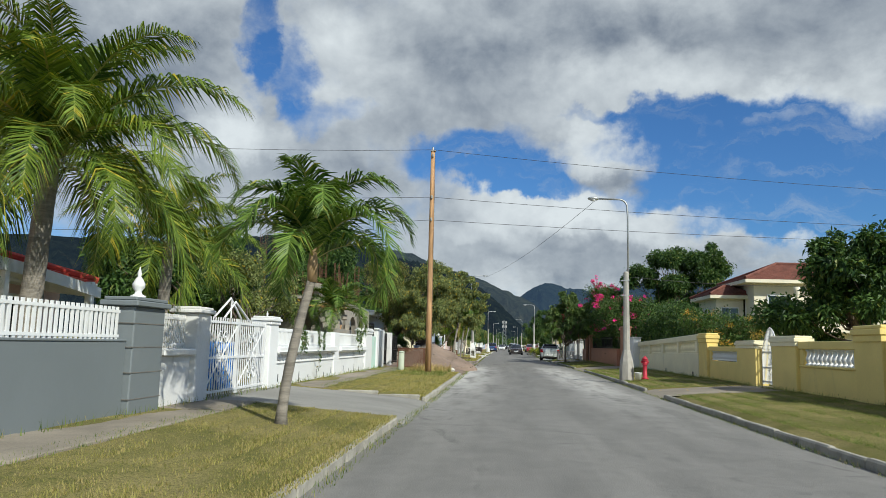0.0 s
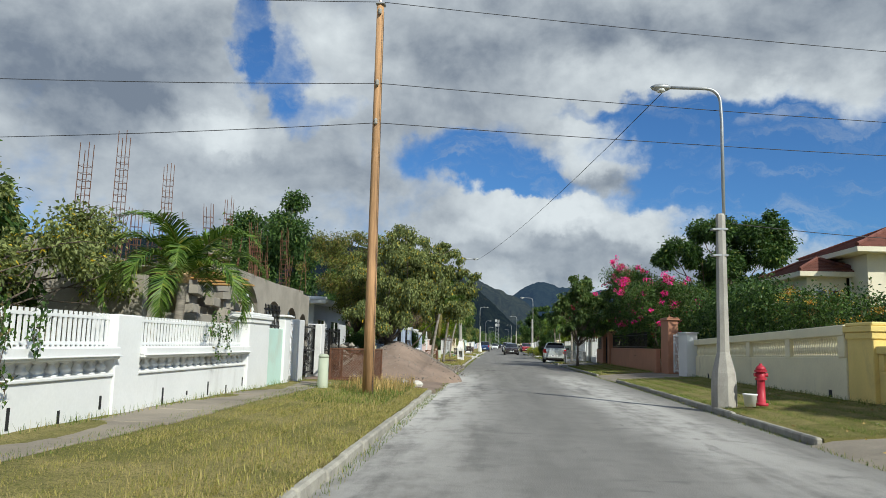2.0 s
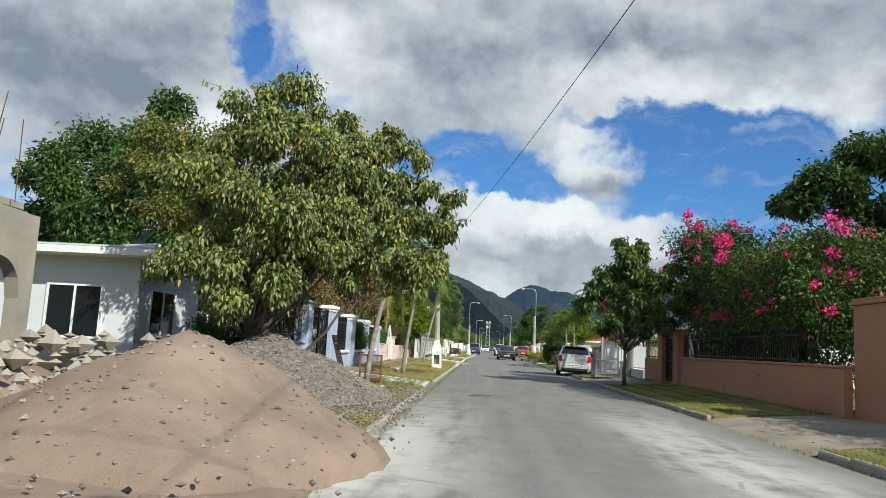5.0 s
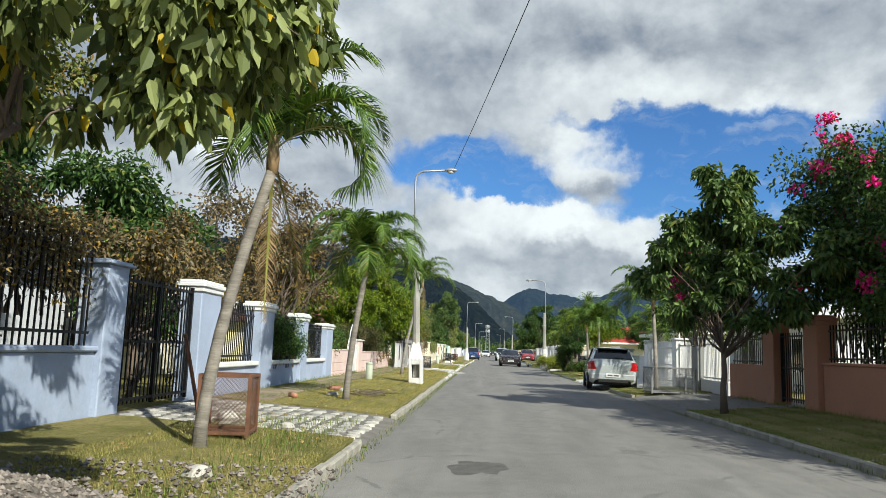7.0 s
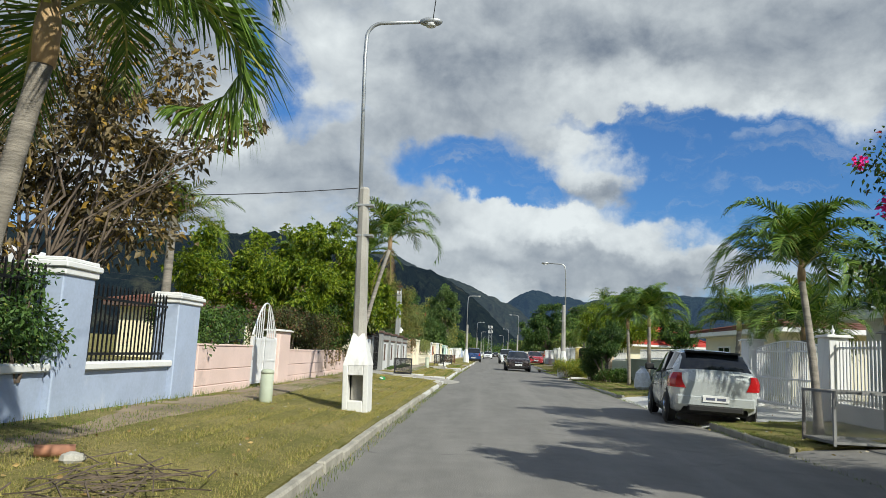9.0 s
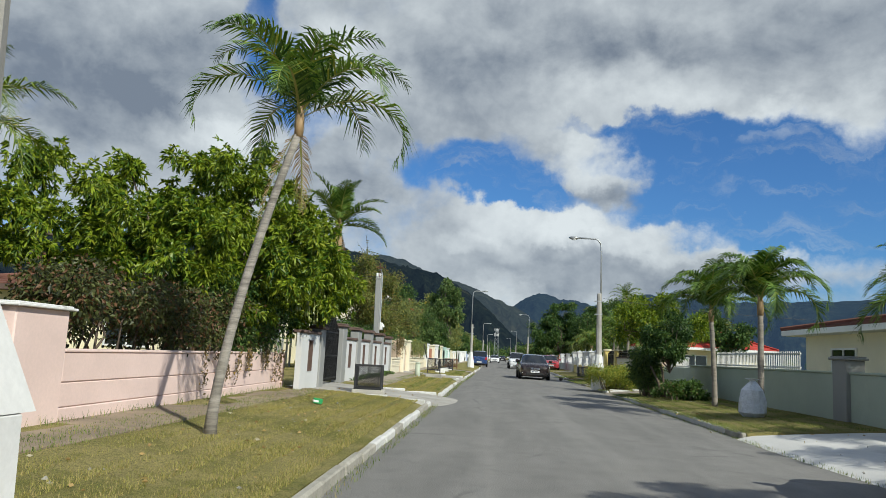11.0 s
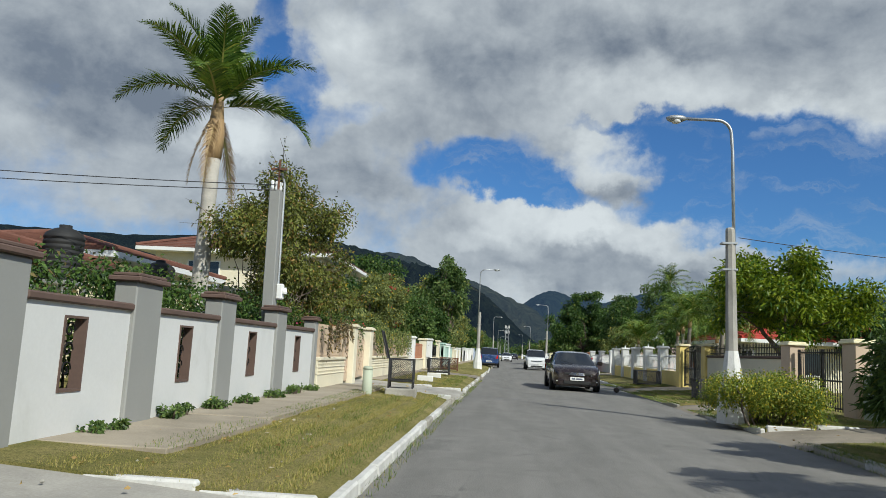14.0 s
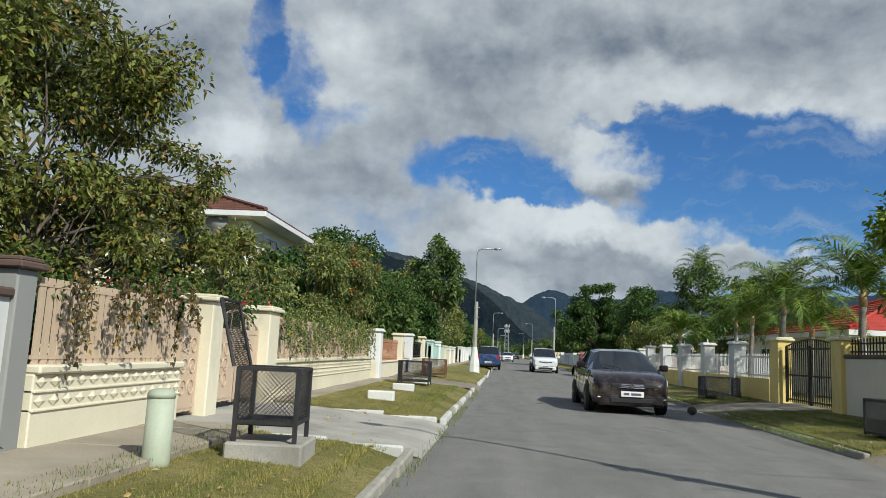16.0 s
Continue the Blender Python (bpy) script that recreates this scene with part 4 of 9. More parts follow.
def verge(side, y0, y1, k):
    """A strip of grass ground from kerb to wall, with its edge of kerb stones."""
    step = 0.35 if y1 < 130 else 4.0
    ys = list(np.arange(y0, y1, step)) + [y1]
    V = []
    n = 9
    for y in ys:
        inner = kerb_x(side, y) + side * 0.12
        wall = (-4.75 if side < 0 else 7.75) + swing(y)
        xs = [inner, inner] + list(np.linspace(inner, wall, 8)[1:])
        for i, x in enumerate(xs):
            z = -0.05 if i == 0 else ground_z(x - swing(y)) + 0.02 * noise.noise(Vector((x * 1.3, y * 0.9, 3))) - (0.012 if i == 1 else 0)
            V.append((x, y, z))
    F = [(j * n + i, j * n + i + 1, (j + 1) * n + i + 1, (j + 1) * n + i) for j in range(len(ys) - 1) for i in range(n - 1)]
    for y in (y0, y1):      # the ends, down to the drives
        s = len(V)
        row = 0 if y == y0 else len(ys) - 1
        V += [V[row * n + i] for i in range(1, n)] + [(V[row * n + i][0], y, -0.05) for i in range(1, n)]
        F += [(s + i, s + i + 1, s + n - 1 + i + 1, s + n - 1 + i) for i in range(n - 2)]
    solo("verge", quick_mesh("verge", V, F, VERGE), VERGE, "strip of short dry grass beside the street", "verge", kind="structure")
    rng = np.random.default_rng(100 + k)
    kb = thing("kerb", "worn concrete kerb along the street edge", "kerb", (kerb_x(side, y0), y0, 0), kind="structure")
    y = y0
    while y < y1 - 0.05:
        ln = 0.95 if y < 125 else 12.0
        e = min(y + ln, y1)
        dz, dx, c = rng.uniform(-0.014, 0.01), rng.uniform(-0.012, 0.012), rng.uniform(0.014, 0.035)
        mat = KERB_WHITE if (y > 70 and rng.uniform() < 0.6) else KERB
        face = kerb_x(side, (y + e) / 2) + dx
        a, b = sorted((face, face + side * 0.105))
        part("kerb_stone", MB().box(a, b, y + 0.005, e - 0.005, -0.06, 0.112 + dz, c), mat, kb)
        y = e
    # returns of the kerb along some drives
    for y, s in ((y0, 1), (y1, -1)):
        if y in (15.9, 83.0, 96.7, 100.6, 92.0, 96.4, 79.4):
            face = kerb_x(side, y)
            x = face + side * 0.13
            while abs(x - face) < 1.9:
                x2 = x + side * 0.9
                a, b = sorted((x, x2))
                h = ground_z((a + b) / 2) + 0.012
                yy = sorted((y - s * 0.015, y + s * 0.09))
                part("kerb_stone", MB().box(a + 0.005, b - 0.005, yy[0], yy[1], -0.06, h, 0.02), KERB_WHITE if y > 70 else KERB, kb)
                x = x2


def drive(side, y0, y1, mat, label, width=0.0):
    """A sloping crossing from the road to the gate."""
    wall = -4.72 if side < 0 else 7.8
    V, ys, n = [], list(np.arange(y0, y1, 0.5)) + [y1], 11
    for k, y in enumerate(ys):
        q = k / (len(ys) - 1)
        flare = width * math.sin(math.pi * min(1, max(0, q))) ** 0.5
        x0 = kerb_x(side, y) - side * (0.12 + flare)
        for i in range(n):
            x = x0 + (wall - x0) * i / (n - 1)
            t = max(0.0, (x - kerb_x(side, y)) / (wall - kerb_x(side, y)))
            lift = 0.044 if i else -0.01
            V.append((x, y, (lift if t <= 0 else 0.044) + (ground_z(wall) - 0.04) * t ** 0.8 + 0.006 * noise.noise(Vector((x, y, 7)))))
    F = [(j * n + i, j * n + i + 1, (j + 1) * n + i + 1, (j + 1) * n + i) for j in range(len(ys) - 1) for i in range(n - 1)]
    return solo("driveway", quick_mesh("driveway", V, F, mat, True), mat, label, "driveway", kind="structure")


def footpath(y0, y1, x0=-4.72, x1=-3.72, mat=None):
    """Concrete slabs along the walls."""
    fp = thing("pavement", "cracked concrete footpath slabs along the wall", "footpath", (x0, y0, 0), kind="structure")
    rng = np.random.default_rng(int(y0 * 7) + 900)
    y = y0
    while y < y1 - 0.05:
        e = min(y + (1.5 if y < 125 else 15.0), y1)
        sx = swing((y + e) / 2)
        z = 0.275 + rng.uniform(-0.006, 0.008)
        w = rng.uniform(-0.05, 0.05)
        part("slab", MB().box(x0 + sx, x1 + sx + w, y + 0.008, e - 0.008, 0.1, z, 0.012), mat or PATH, fp)
        y = e


build_ground()
for k, (a, b) in enumerate(LEFT_SEGS):
    verge(-1, a, b, k)
for k, (a, b) in enumerate(RIGHT_SEGS):
    verge(1, a, b, 20 + k)
for a, b in ((-14, 11.6), (15.9, 29.5), (53.2, 79.0), (84.0, 96.7), (100.6, 112.5), (116, 300)):
    if a == 84.0:
        footpath(a, b, x1=-2.95, mat=PALE_PATH)
    else:
        footpath(a, b, mat=DIRT if a == 53.2 else PALE_PATH if a > 90 else None)
drive(-1, 11.6, 15.9, DRIVE, "grey concrete driveway with stains that paint in shadow streaks")
drive(-1, 30.6, 38.8, SAND, "dusty trampled entrance of a building site")
drive(-1, 49.4, 53.0, STONE_DARK, "driveway bed under irregular paving stones")
drive(-1, 79.4, 83.0, CONCRETE, "pale concrete driveway running onto the street", 0.55)
drive(-1, 96.7, 100.6, CONCRETE, "pale concrete driveway before a beige gate")
for a, b in ((112.5, 116), (150, 154)):
    drive(-1, a, b, PATH, "grey concrete driveway")
drive(1, 19.7, 22.6, PATH, "concrete crossing before a small white gate")
drive(1, 39.6, 44.5, PATH, "concrete crossing before a white gate")
# concrete drive given the darker asphalt colour to stand for tree shade
drive(1, 56.8, 62.6, ASPHALT, "dusty concrete driveway, tree shade put in by a dark asphalt colour")
drive(1, 66.4, 75.6, material("white_concrete", (0.56, 0.55, 0.52), 0.85, 0.1, 1.0, 40, 0.2, stain=(0.3, 0.29, 0.26), stain_amount=0.4), "pale concrete driveway with a parked car")
for a, b in ((89.6, 92.0), (96.4, 99.0), (106.0, 109.5), (127, 131)):
    drive(1, a, b, PATH, "grey concrete driveway")

# ---- boundary walls ----
BALUSTER, PICKET, BAR = {}, {}, {}


def shared(store, key, make):
    if key not in store:
        store[key] = make()
    return store[key]


def baluster_mesh(h, mat, r=0.055):
    prof = [(r * 1.25, 0), (r * 1.25, 0.08), (r * 0.75, 0.12), (r * 0.7, 0.18), (r * 1.15, 0.3), (r * 1.2, 0.42), (r * 0.85, 0.6), (r * 0.6, 0.78), (r * 0.8, 0.86), (r * 1.2, 0.92), (r * 1.2, 1)]
    return shared(BALUSTER, (round(h, 3), mat.name, r), lambda: MB().lathe(0, 0, [(a, z * h) for a, z in prof], 10).mesh("baluster", mat, True))


def bar_mesh(h, w, mat, tip=0.0):
    def make():
        e = min(w / 2, 0.009)
        mb = MB().box(-e, e, -w / 2, w / 2, 0, h, 0.0)
        if tip:
            mb.add([(-e, -w, h), (e, -w, h), (e, w, h), (-e, w, h), (0, 0, h + tip)], [(0, 1, 4), (1, 2, 4), (2, 3, 4), (3, 0, 4), (3, 2, 1, 0)])
        return mb.mesh("bar", mat)
    return shared(BAR, (round(h, 3), w, mat.name, tip), make)


class Wall:
    """A boundary wall along the street. x: its face towards the road."""

    def __init__(self, side, x, y0, y1, label, mat, category="boundary wall"):
        self.s, self.x, self.mat = side, x, mat
        self.t = thing("boundary_wall", label, category, (x + side * 0.1, (y0 + y1) / 2, 0.1), kind="structure")

    def span(self, proud, thick):
        a, b = self.x - self.s * proud, self.x + self.s * thick
        return min(a, b), max(a, b)

    def body(self, y0, y1, z1, z0=0.1, proud=0.0, thick=0.18, mat=None, name="wall_panel", c=0.012, label=""):
        a, b = self.span(proud, thick)
        return part(name, MB().box(a, b, y0, y1, z0, z1, c), mat or self.mat, self.t, label)

    def coping(self, y0, y1, z0, z1, proud=0.05, thick=0.23, mat=None, name="coping"):
        return self.body(y0, y1, z1, z0, proud, thick, mat, name, 0.018)

    def pillar(self, y0, y1, z1, mat=None, cap=0.1, cap_mat=None, proud=0.09, thick=0.3, over=0.06, steps=1, finial=0.0, label="", finial_mat=None):
        a, b = self.span(proud, thick)
        p = part("pillar", MB().box(a, b, y0, y1, 0.1, z1, 0.015), mat or self.mat, self.t, label)
        if cap:
            mb = MB().box(a - over, b + over, y0 - over, y1 + over, z1, z1 + cap * 0.6, 0.012)
            mb.box(a - over * 0.4, b + over * 0.4, y0 - over * 0.4, y1 + over * 0.4, z1 + cap * 0.6, z1 + cap, 0.02)
            if steps > 1:
                mb.box(a - over * 0.5, b + over * 0.5, y0 - over * 0.5, y1 + over * 0.5, z1 - cap * 0.7, z1, 0.012)
            part("cap", mb, cap_mat or mat or self.mat, p)
        if finial:
            z = z1 + cap
            prof = [(0.16, 0), (0.17, 0.05), (0.08, 0.1), (0.07, 0.16), (0.13, 0.24), (0.14, 0.32), (0.09, 0.42), (0.035, 0.5), (0.05, 0.56), (0.02, 0.66), (0.005, 0.72)]
            part("finial", MB().lathe((a + b) / 2, (y0 + y1) / 2, [(r * finial * 1.4, z + h * finial * 1.4) for r, h in prof], 14), finial_mat or cap_mat or mat or self.mat, p, smooth=True)
        return p

    def balusters(self, y0, y1, z0, z1, step, mat=None, r=0.055):
        a, b = self.span(0, 0.18)
        n = max(1, round((y1 - y0) / step))
        me = baluster_mesh(z1 - z0, mat or self.mat, r)
        for k in range(n):
            part("baluster", me, mat or self.mat, self.t, at=((a + b) / 2, y0 + (k + 0.5) * (y1 - y0) / n, z0))

    def pickets(self, y0, y1, z0, z1, step, mat, w=0.03, rails=(0.12, 0.88), tip=0.0, posts=0):
        a, b = self.span(0, 0.18)
        xm = (a + b) / 2
        f = part("fence_panel", MB().box(xm - 0.014, xm + 0.014, y0, y1, z0 + (z1 - z0) * rails[0] - 0.018, z0 + (z1 - z0) * rails[0] + 0.018)
                 .box(xm - 0.014, xm + 0.014, y0, y1, z0 + (z1 - z0) * rails[1] - 0.018, z0 + (z1 - z0) * rails[1] + 0.018), mat, self.t)
        n = max(1, round((y1 - y0) / step))
        me = bar_mesh(z1 - z0, w, mat, tip)
        for k in range(n):
            part("picket", me, mat, f, at=(xm, y0 + (k + 0.5) * (y1 - y0) / n, z0))
        return f


def scroll(mb, x, y, z, r, turns=1.4, hand=1, start=0.0):
    """A wrought-iron scroll in the plane of the wall."""
    pts = []
    for i in range(22):
        q = i / 21
        a = start + hand * q * turns * 2 * math.pi
        rr = r * (1 - 0.8 * q)
        pts.append((x, y + rr * math.cos(a), z + rr * math.sin(a)))
    mb.tube(pts, 0.009, 5)
    return mb


def gate(side, x, y0, y1, z0, z1, label, mat, leaves=2, step=0.13, bar=0.02, crown=0.0, scrolls=False, solid=None, diag=False, lean=0.0, name="gate"):
    """A metal gate with stiles, rails and upright bars, as one thing of one or two leaves."""
    g = thing(name, label, "gate", (x, (y0 + y1) / 2, z0))
    for k in range(leaves):
        a, b = y0 + (y1 - y0) * k / leaves + 0.015, y0 + (y1 - y0) * (k + 1) / leaves - 0.015
        mb = MB()
        for y in (a, b):
            mb.box(x - 0.025, x + 0.025, y - 0.025, y + 0.025, z0 + 0.03, z1)
        for z in (z0 + 0.12, (z0 + z1) / 2, z1 - 0.08):
            mb.box(x - 0.02, x + 0.02, a, b, z - 0.02, z + 0.02)
        if diag:
            mb.tube([(x, a, z0 + 0.1), (x, b, z1 - 0.1)], 0.014, 5).tube([(x, b, z0 + 0.1), (x, a, z1 - 0.1)], 0.014, 5)
        leaf = part("gate_leaf", mb, mat, g)
        if solid:
            part("gate_panel", MB().box(x - 0.012, x + 0.012, a + 0.03, b - 0.03, z0 + 0.06, z1 - 0.03), solid, leaf)
        n = max(2, round((b - a) / step))
        for j in range(1, n):
            y = a + (b - a) * j / n
            q = (y - y0) / (y1 - y0)
            top = z1 + crown * math.sin(math.pi * q)
            me = bar_mesh(round(top - z0 - 0.05, 2), bar, mat)
            part("bar", me, mat, leaf, at=(x, y, z0 + 0.05))
        if crown:
            pts = [(x, a + (b - a) * i / 10, z1 + crown * math.sin(math.pi * ((a + (b - a) * i / 10) - y0) / (y1 - y0))) for i in range(11)]
            part("arch_rail", MB().tube(pts, 0.018, 6), mat, leaf)
        if scrolls:
            m = (a + b) / 2
            for z in np.linspace(z0 + 0.35, z1 - 0.35, 3):
                part("scroll", scroll(MB(), x + 0.02, m - 0.13, z, 0.13, 1.3, 1), mat, leaf)
                part("scroll", scroll(MB(), x + 0.02, m + 0.13, z, 0.13, 1.3, -1, math.pi), mat, leaf)
    return g


# -- the street's left side --
XL = -4.65
w = Wall(-1, XL, -14, 10, "grey painted wall topped by a white picket fence", GREY)
w.body(-14, 9.0, 1.17)
w.coping(-14, 9.0, 1.17, 1.2, 0.01, 0.2)
w.pickets(-14, 8.95, 1.2, 1.6, 0.098, WHITE, 0.045, (0.1, 0.86))
w.pillar(9.0, 9.85, 1.62, cap=0.12, finial=0.42, cap_mat=GREY, finial_mat=WHITE)
for z in (0.45, 0.78, 1.1, 1.4):
    w.body(8.985, 9.865, z + 0.012, z, 0.096, 0.3, STONE_DARK, "groove", 0.0)

w = Wall(-1, XL, 9.9, 11.6, "old white wall with a ledge and picket fence", WHITE_OLD)
w.body(9.92, 11.0, 0.98)
w.coping(9.92, 11.0, 0.98, 1.08, 0.1)
w.pickets(9.95, 10.95, 1.08, 1.58, 0.075, WHITE_OLD, 0.03)
w.pillar(11.0, 11.5, 1.62, cap=0.1)
g = gate(-1, XL - 0.05, 11.62, 14.72, 0.24, 1.6, "white iron double gate with a crossed crown", WHITE_IRON, 2, 0.105, 0.017, 0.0, scrolls=True, diag=True)
part("crown", MB().tube([(XL - 0.05, 12.0, 1.6), (XL - 0.05, 12.7, 1.95), (XL - 0.05, 13.3, 1.6)], 0.02, 6).tube([(XL - 0.05, 12.45, 1.6), (XL - 0.05, 12.95, 1.9), (XL - 0.05, 13.7, 1.6)], 0.02, 6).tube([(XL - 0.05, 12.75, 1.6), (XL - 0.05, 12.75, 1.93)], 0.016, 6), WHITE_IRON, g)

w = Wall(-1, XL, 14.5, 27.3, "white wall with a baluster strip and picket fence", WHITE)
w.pillar(14.78, 15.35, 1.62, cap=0.1, steps=2, proud=0.05, finial=0.12)
for a, b in ((15.35, 20.95), (21.6, 25.9)):
    w.body(a, b, 0.74)
    w.coping(a, b, 0.74, 0.78, 0.03)
    w.body(a, b, 0.95, 0.78, -0.12, 0.18, WHITE_OLD, "back_panel")
    w.balusters(a, b, 0.78, 0.95, 0.26, WHITE_OLD, 0.06)
    w.coping(a, b, 0.95, 1.1, 0.1)
    w.coping(a, b, 0.985, 1.0, 0.13)
    w.pickets(a, b, 1.1, 1.5, 0.1, WHITE, 0.045, (0.1, 0.86))
w.pillar(20.95, 21.6, 1.5, cap=0.0, proud=0.03)
w.pillar(25.9, 27.2, 1.62, cap=0.12, steps=2, proud=0.06, finial=0.18)
for k in range(13):
    y = 15.6 + k * 0.85
    w.body(y, y + 0.05, 0.52 - 0.1 * (k % 2), 0.36 - 0.06 * (k % 3), 0.004, 0.02, BLACK, "weep_hole", 0.0)

w = Wall(-1, XL, 27.2, 28.9, "mint green wall with a black iron railing", MINT)
w.body(27.2, 28.42, 1.47)
w.pickets(27.25, 28.4, 1.42, 1.95, 0.1, IRON, 0.018, (0.2, 0.85), 0.04)
w.pillar(28.42, 28.9, 1.74, WHITE, 0.05, proud=0.05)
gate(-1, XL - 0.05, 28.92, 29.42, 0.3, 1.7, "narrow white lattice gate", WHITE_IRON, 1, 0.1, 0.015, diag=True, scrolls=True)
w = Wall(-1, XL, 29.4, 32.4, "plain white gate pillars of a building plot", WHITE_OLD)
w.pillar(29.42, 30.0, 1.72, PALE_GREY, 0.0)
w.pillar(31.85, 32.3, 1.68, WHITE_OLD, 0.0)
gate(-1, XL - 0.1, 30.02, 31.83, 0.3, 1.65, "black iron gate of a building plot", IRON, 1, 0.12, 0.016, scrolls=True)
gate(-1, XL - 0.1, 32.32, 35.2, 0.3, 1.6, "black iron gate standing half shut", IRON, 2, 0.12, 0.016)

XB = -4.78
w = Wall(-1, XB, 44.4, 63.9, "blue-grey wall with white coping and black railings", BLUE)
w.body(44.4, 49.1, 1.08)
w.coping(44.4, 49.1, 1.08, 1.15, 0.05, mat=BLUE)
w.pickets(44.5, 49.05, 1.15, 2.5, 0.12, IRON, 0.02, (0.12, 0.86), 0.06)
w.pillar(49.1, 49.65, 2.2, BLUE, 0.06)
gate(-1, XB - 0.06, 49.7, 52.25, 0.3, 2.15, "tall black iron double gate with scrollwork", IRON, 2, 0.12, 0.02, scrolls=True)
w.pillar(52.3, 53.25, 2.18, BLUE, 0.12, WHITE, steps=2)
for a, b, z in ((53.25, 55.9, 2.0), (56.85, 59.6, 1.95), (60.3, 62.9, 1.85)):
    w.body(a, b, 0.78)
    w.coping(a, b, 0.78, 0.88, 0.07, mat=WHITE)
    w.pickets(a + 0.03, b - 0.03, 0.88, z, 0.115, IRON, 0.02, (0.1, 0.85), 0.06)
w.pillar(55.9, 56.85, 2.05, BLUE, 0.12, WHITE, steps=2)
w.pillar(59.6, 60.3, 1.98, BLUE, 0.12, WHITE, steps=2)
w.pillar(62.9, 63.8, 1.85, BLUE, 0.1, WHITE, steps=2)

XP = -4.68
w = Wall(-1, XP, 63.85, 79.0, "pink block wall with level joints", PINK)
for a, b, z in ((63.85, 66.85, 1.12), (69.8, 79.0, 1.04)):
    w.body(a, b, 0.42)
    w.body(a, b, 0.7, 0.424, -0.006)
    w.body(a, b, z, 0.704)
    w.coping(a, b, z, z + 0.035, 0.015)
w.pillar(68.8, 69.75, 1.5, PINK, 0.05, WHITE_OLD, proud=0.04)
g = gate(-1, XP - 0.05, 66.9, 68.75, 0.28, 1.35, "white sheet-metal gate with a pointed crown", WHITE_IRON, 2, 0.14, 0.02, 0.75, solid=WHITE_IRON)

XG = -4.17
w = Wall(-1, XG, 78.4, 94.0, "pale grey wall with slot openings and brown coping", PALE_GREY)


def slotted(y0, y1, z1, slots):
    """A panel with upright slot openings, each with a frame."""
    edges = [y0]
    for s in slots:
        edges += [s - 0.2, s + 0.2]
    edges.append(y1)
    for k in range(0, len(edges), 2):
        w.body(edges[k], edges[k + 1], z1, thick=0.13, c=0.0)
    for s in slots:
        w.body(s - 0.2, s + 0.2, 0.67, thick=0.13, c=0.0)
        w.body(s - 0.2, s + 0.2, z1, 1.4, thick=0.13, c=0.0)
        a, b = w.span(0.012, 0.115)
        fr = MB()
        for yy in (s - 0.2, s + 0.175):
            fr.box(a, b, yy, yy + 0.025, 0.67, 1.4)
        fr.box(a, b, s - 0.175, s + 0.175, 0.67, 0.695).box(a, b, s - 0.175, s + 0.175, 1.375, 1.4)
        f = part("slot_frame", fr, BROWN, w.t)
        m = (a + b) / 2
        for z in (0.88, 1.07, 1.26):
            part("scroll", scroll(MB(), m, s, z, 0.085, 1.2, 1), IRON, f)


slotted(78.45, 80.2, 1.55, (79.3,))
w.pillar(80.2, 80.7, 1.7, MID_GREY, 0.1, BROWN, 0.05, 0.22)
gate(-1, XG - 0.1, 80.75, 82.95, 0.3, 1.75, "black iron gate with scrolled foot panels", IRON, 1, 0.1, 0.034, 0.42, scrolls=True, name="gate")
w.pillar(83.0, 83.6, 1.86, MID_GREY, 0.1, BROWN, 0.05, 0.22)
for a, b in ((83.6, 85.5), (86.15, 88.1), (88.7, 90.9), (91.5, 93.75)):
    slotted(a, b, 1.51, ((a + b) / 2 - 0.1,))
    w.coping(a, b, 1.51, 1.59, 0.05, 0.24, BROWN)
w.coping(78.45, 80.2, 1.55, 1.62, 0.05, 0.24, BROWN)
w.pillar(85.5, 86.15, 1.84, MID_GREY, 0.1, BROWN, 0.05, 0.22)
w.pillar(88.1, 88.7, 1.84, MID_GREY, 0.1, BROWN, 0.05, 0.22)
w.pillar(90.9, 91.5, 1.82, MID_GREY, 0.1, BROWN, 0.05, 0.22)
w.pillar(93.75, 94.02, 1.76, MID_GREY, 0.1, BROWN, 0.05, 0.22)

XC = -4.08
LOZENGE = MB().add([(0, -0.085, 0), (0, 0, -0.05), (0, 0.085, 0), (0, 0, 0.05), (0.022, 0, 0)], [(0, 1, 4), (1, 2, 4), (2, 3, 4), (3, 0, 4)]).mesh("lozenge", PALE_CREAM)
w = Wall(-1, XC, 93.9, 111.5, "cream wall with moulded band and slatted screen", PALE_CREAM)
for a, b in ((94.06, 97.0), (100.7, 111.2)):
    w.body(a, b, 0.88)
    w.coping(a, b, 0.88, 0.96, 0.05)
    for z in (0.56, 0.72):
        w.body(a, b, z + 0.025, z, 0.02)
    n = int((b - a) / 0.2)
    for k in range(n):
        y = a + (k + 0.5) * (b - a) / n
        x = XC + 0.008
        for z in (0.652, 0.815):
            part("lozenge", LOZENGE, PALE_CREAM, w.t, at=(x, y, z))
    w.pickets(a + 0.05, b - 0.05, 0.96, 1.72, 0.125, BEIGE, 0.085, (0.08, 0.92))
w.pillar(97.6, 98.0, 1.76, PALE_CREAM, 0.09, proud=0.12)
w.pillar(100.1, 100.65, 1.76, PALE_CREAM, 0.09, proud=0.12)
gate(-1, XC - 0.06, 97.03, 97.58, 0.26, 1.5, "narrow beige sheet-metal side gate with an arched panel", BEIGE, 1, 0.2, 0.02, 0.2, solid=BEIGE, scrolls=True)
gate(-1, XC - 0.08, 98.03, 100.08, 0.3, 1.45, "beige sheet-metal gate with arched top", BEIGE, 2, 0.2, 0.02, 0.25, solid=BEIGE, scrolls=True)

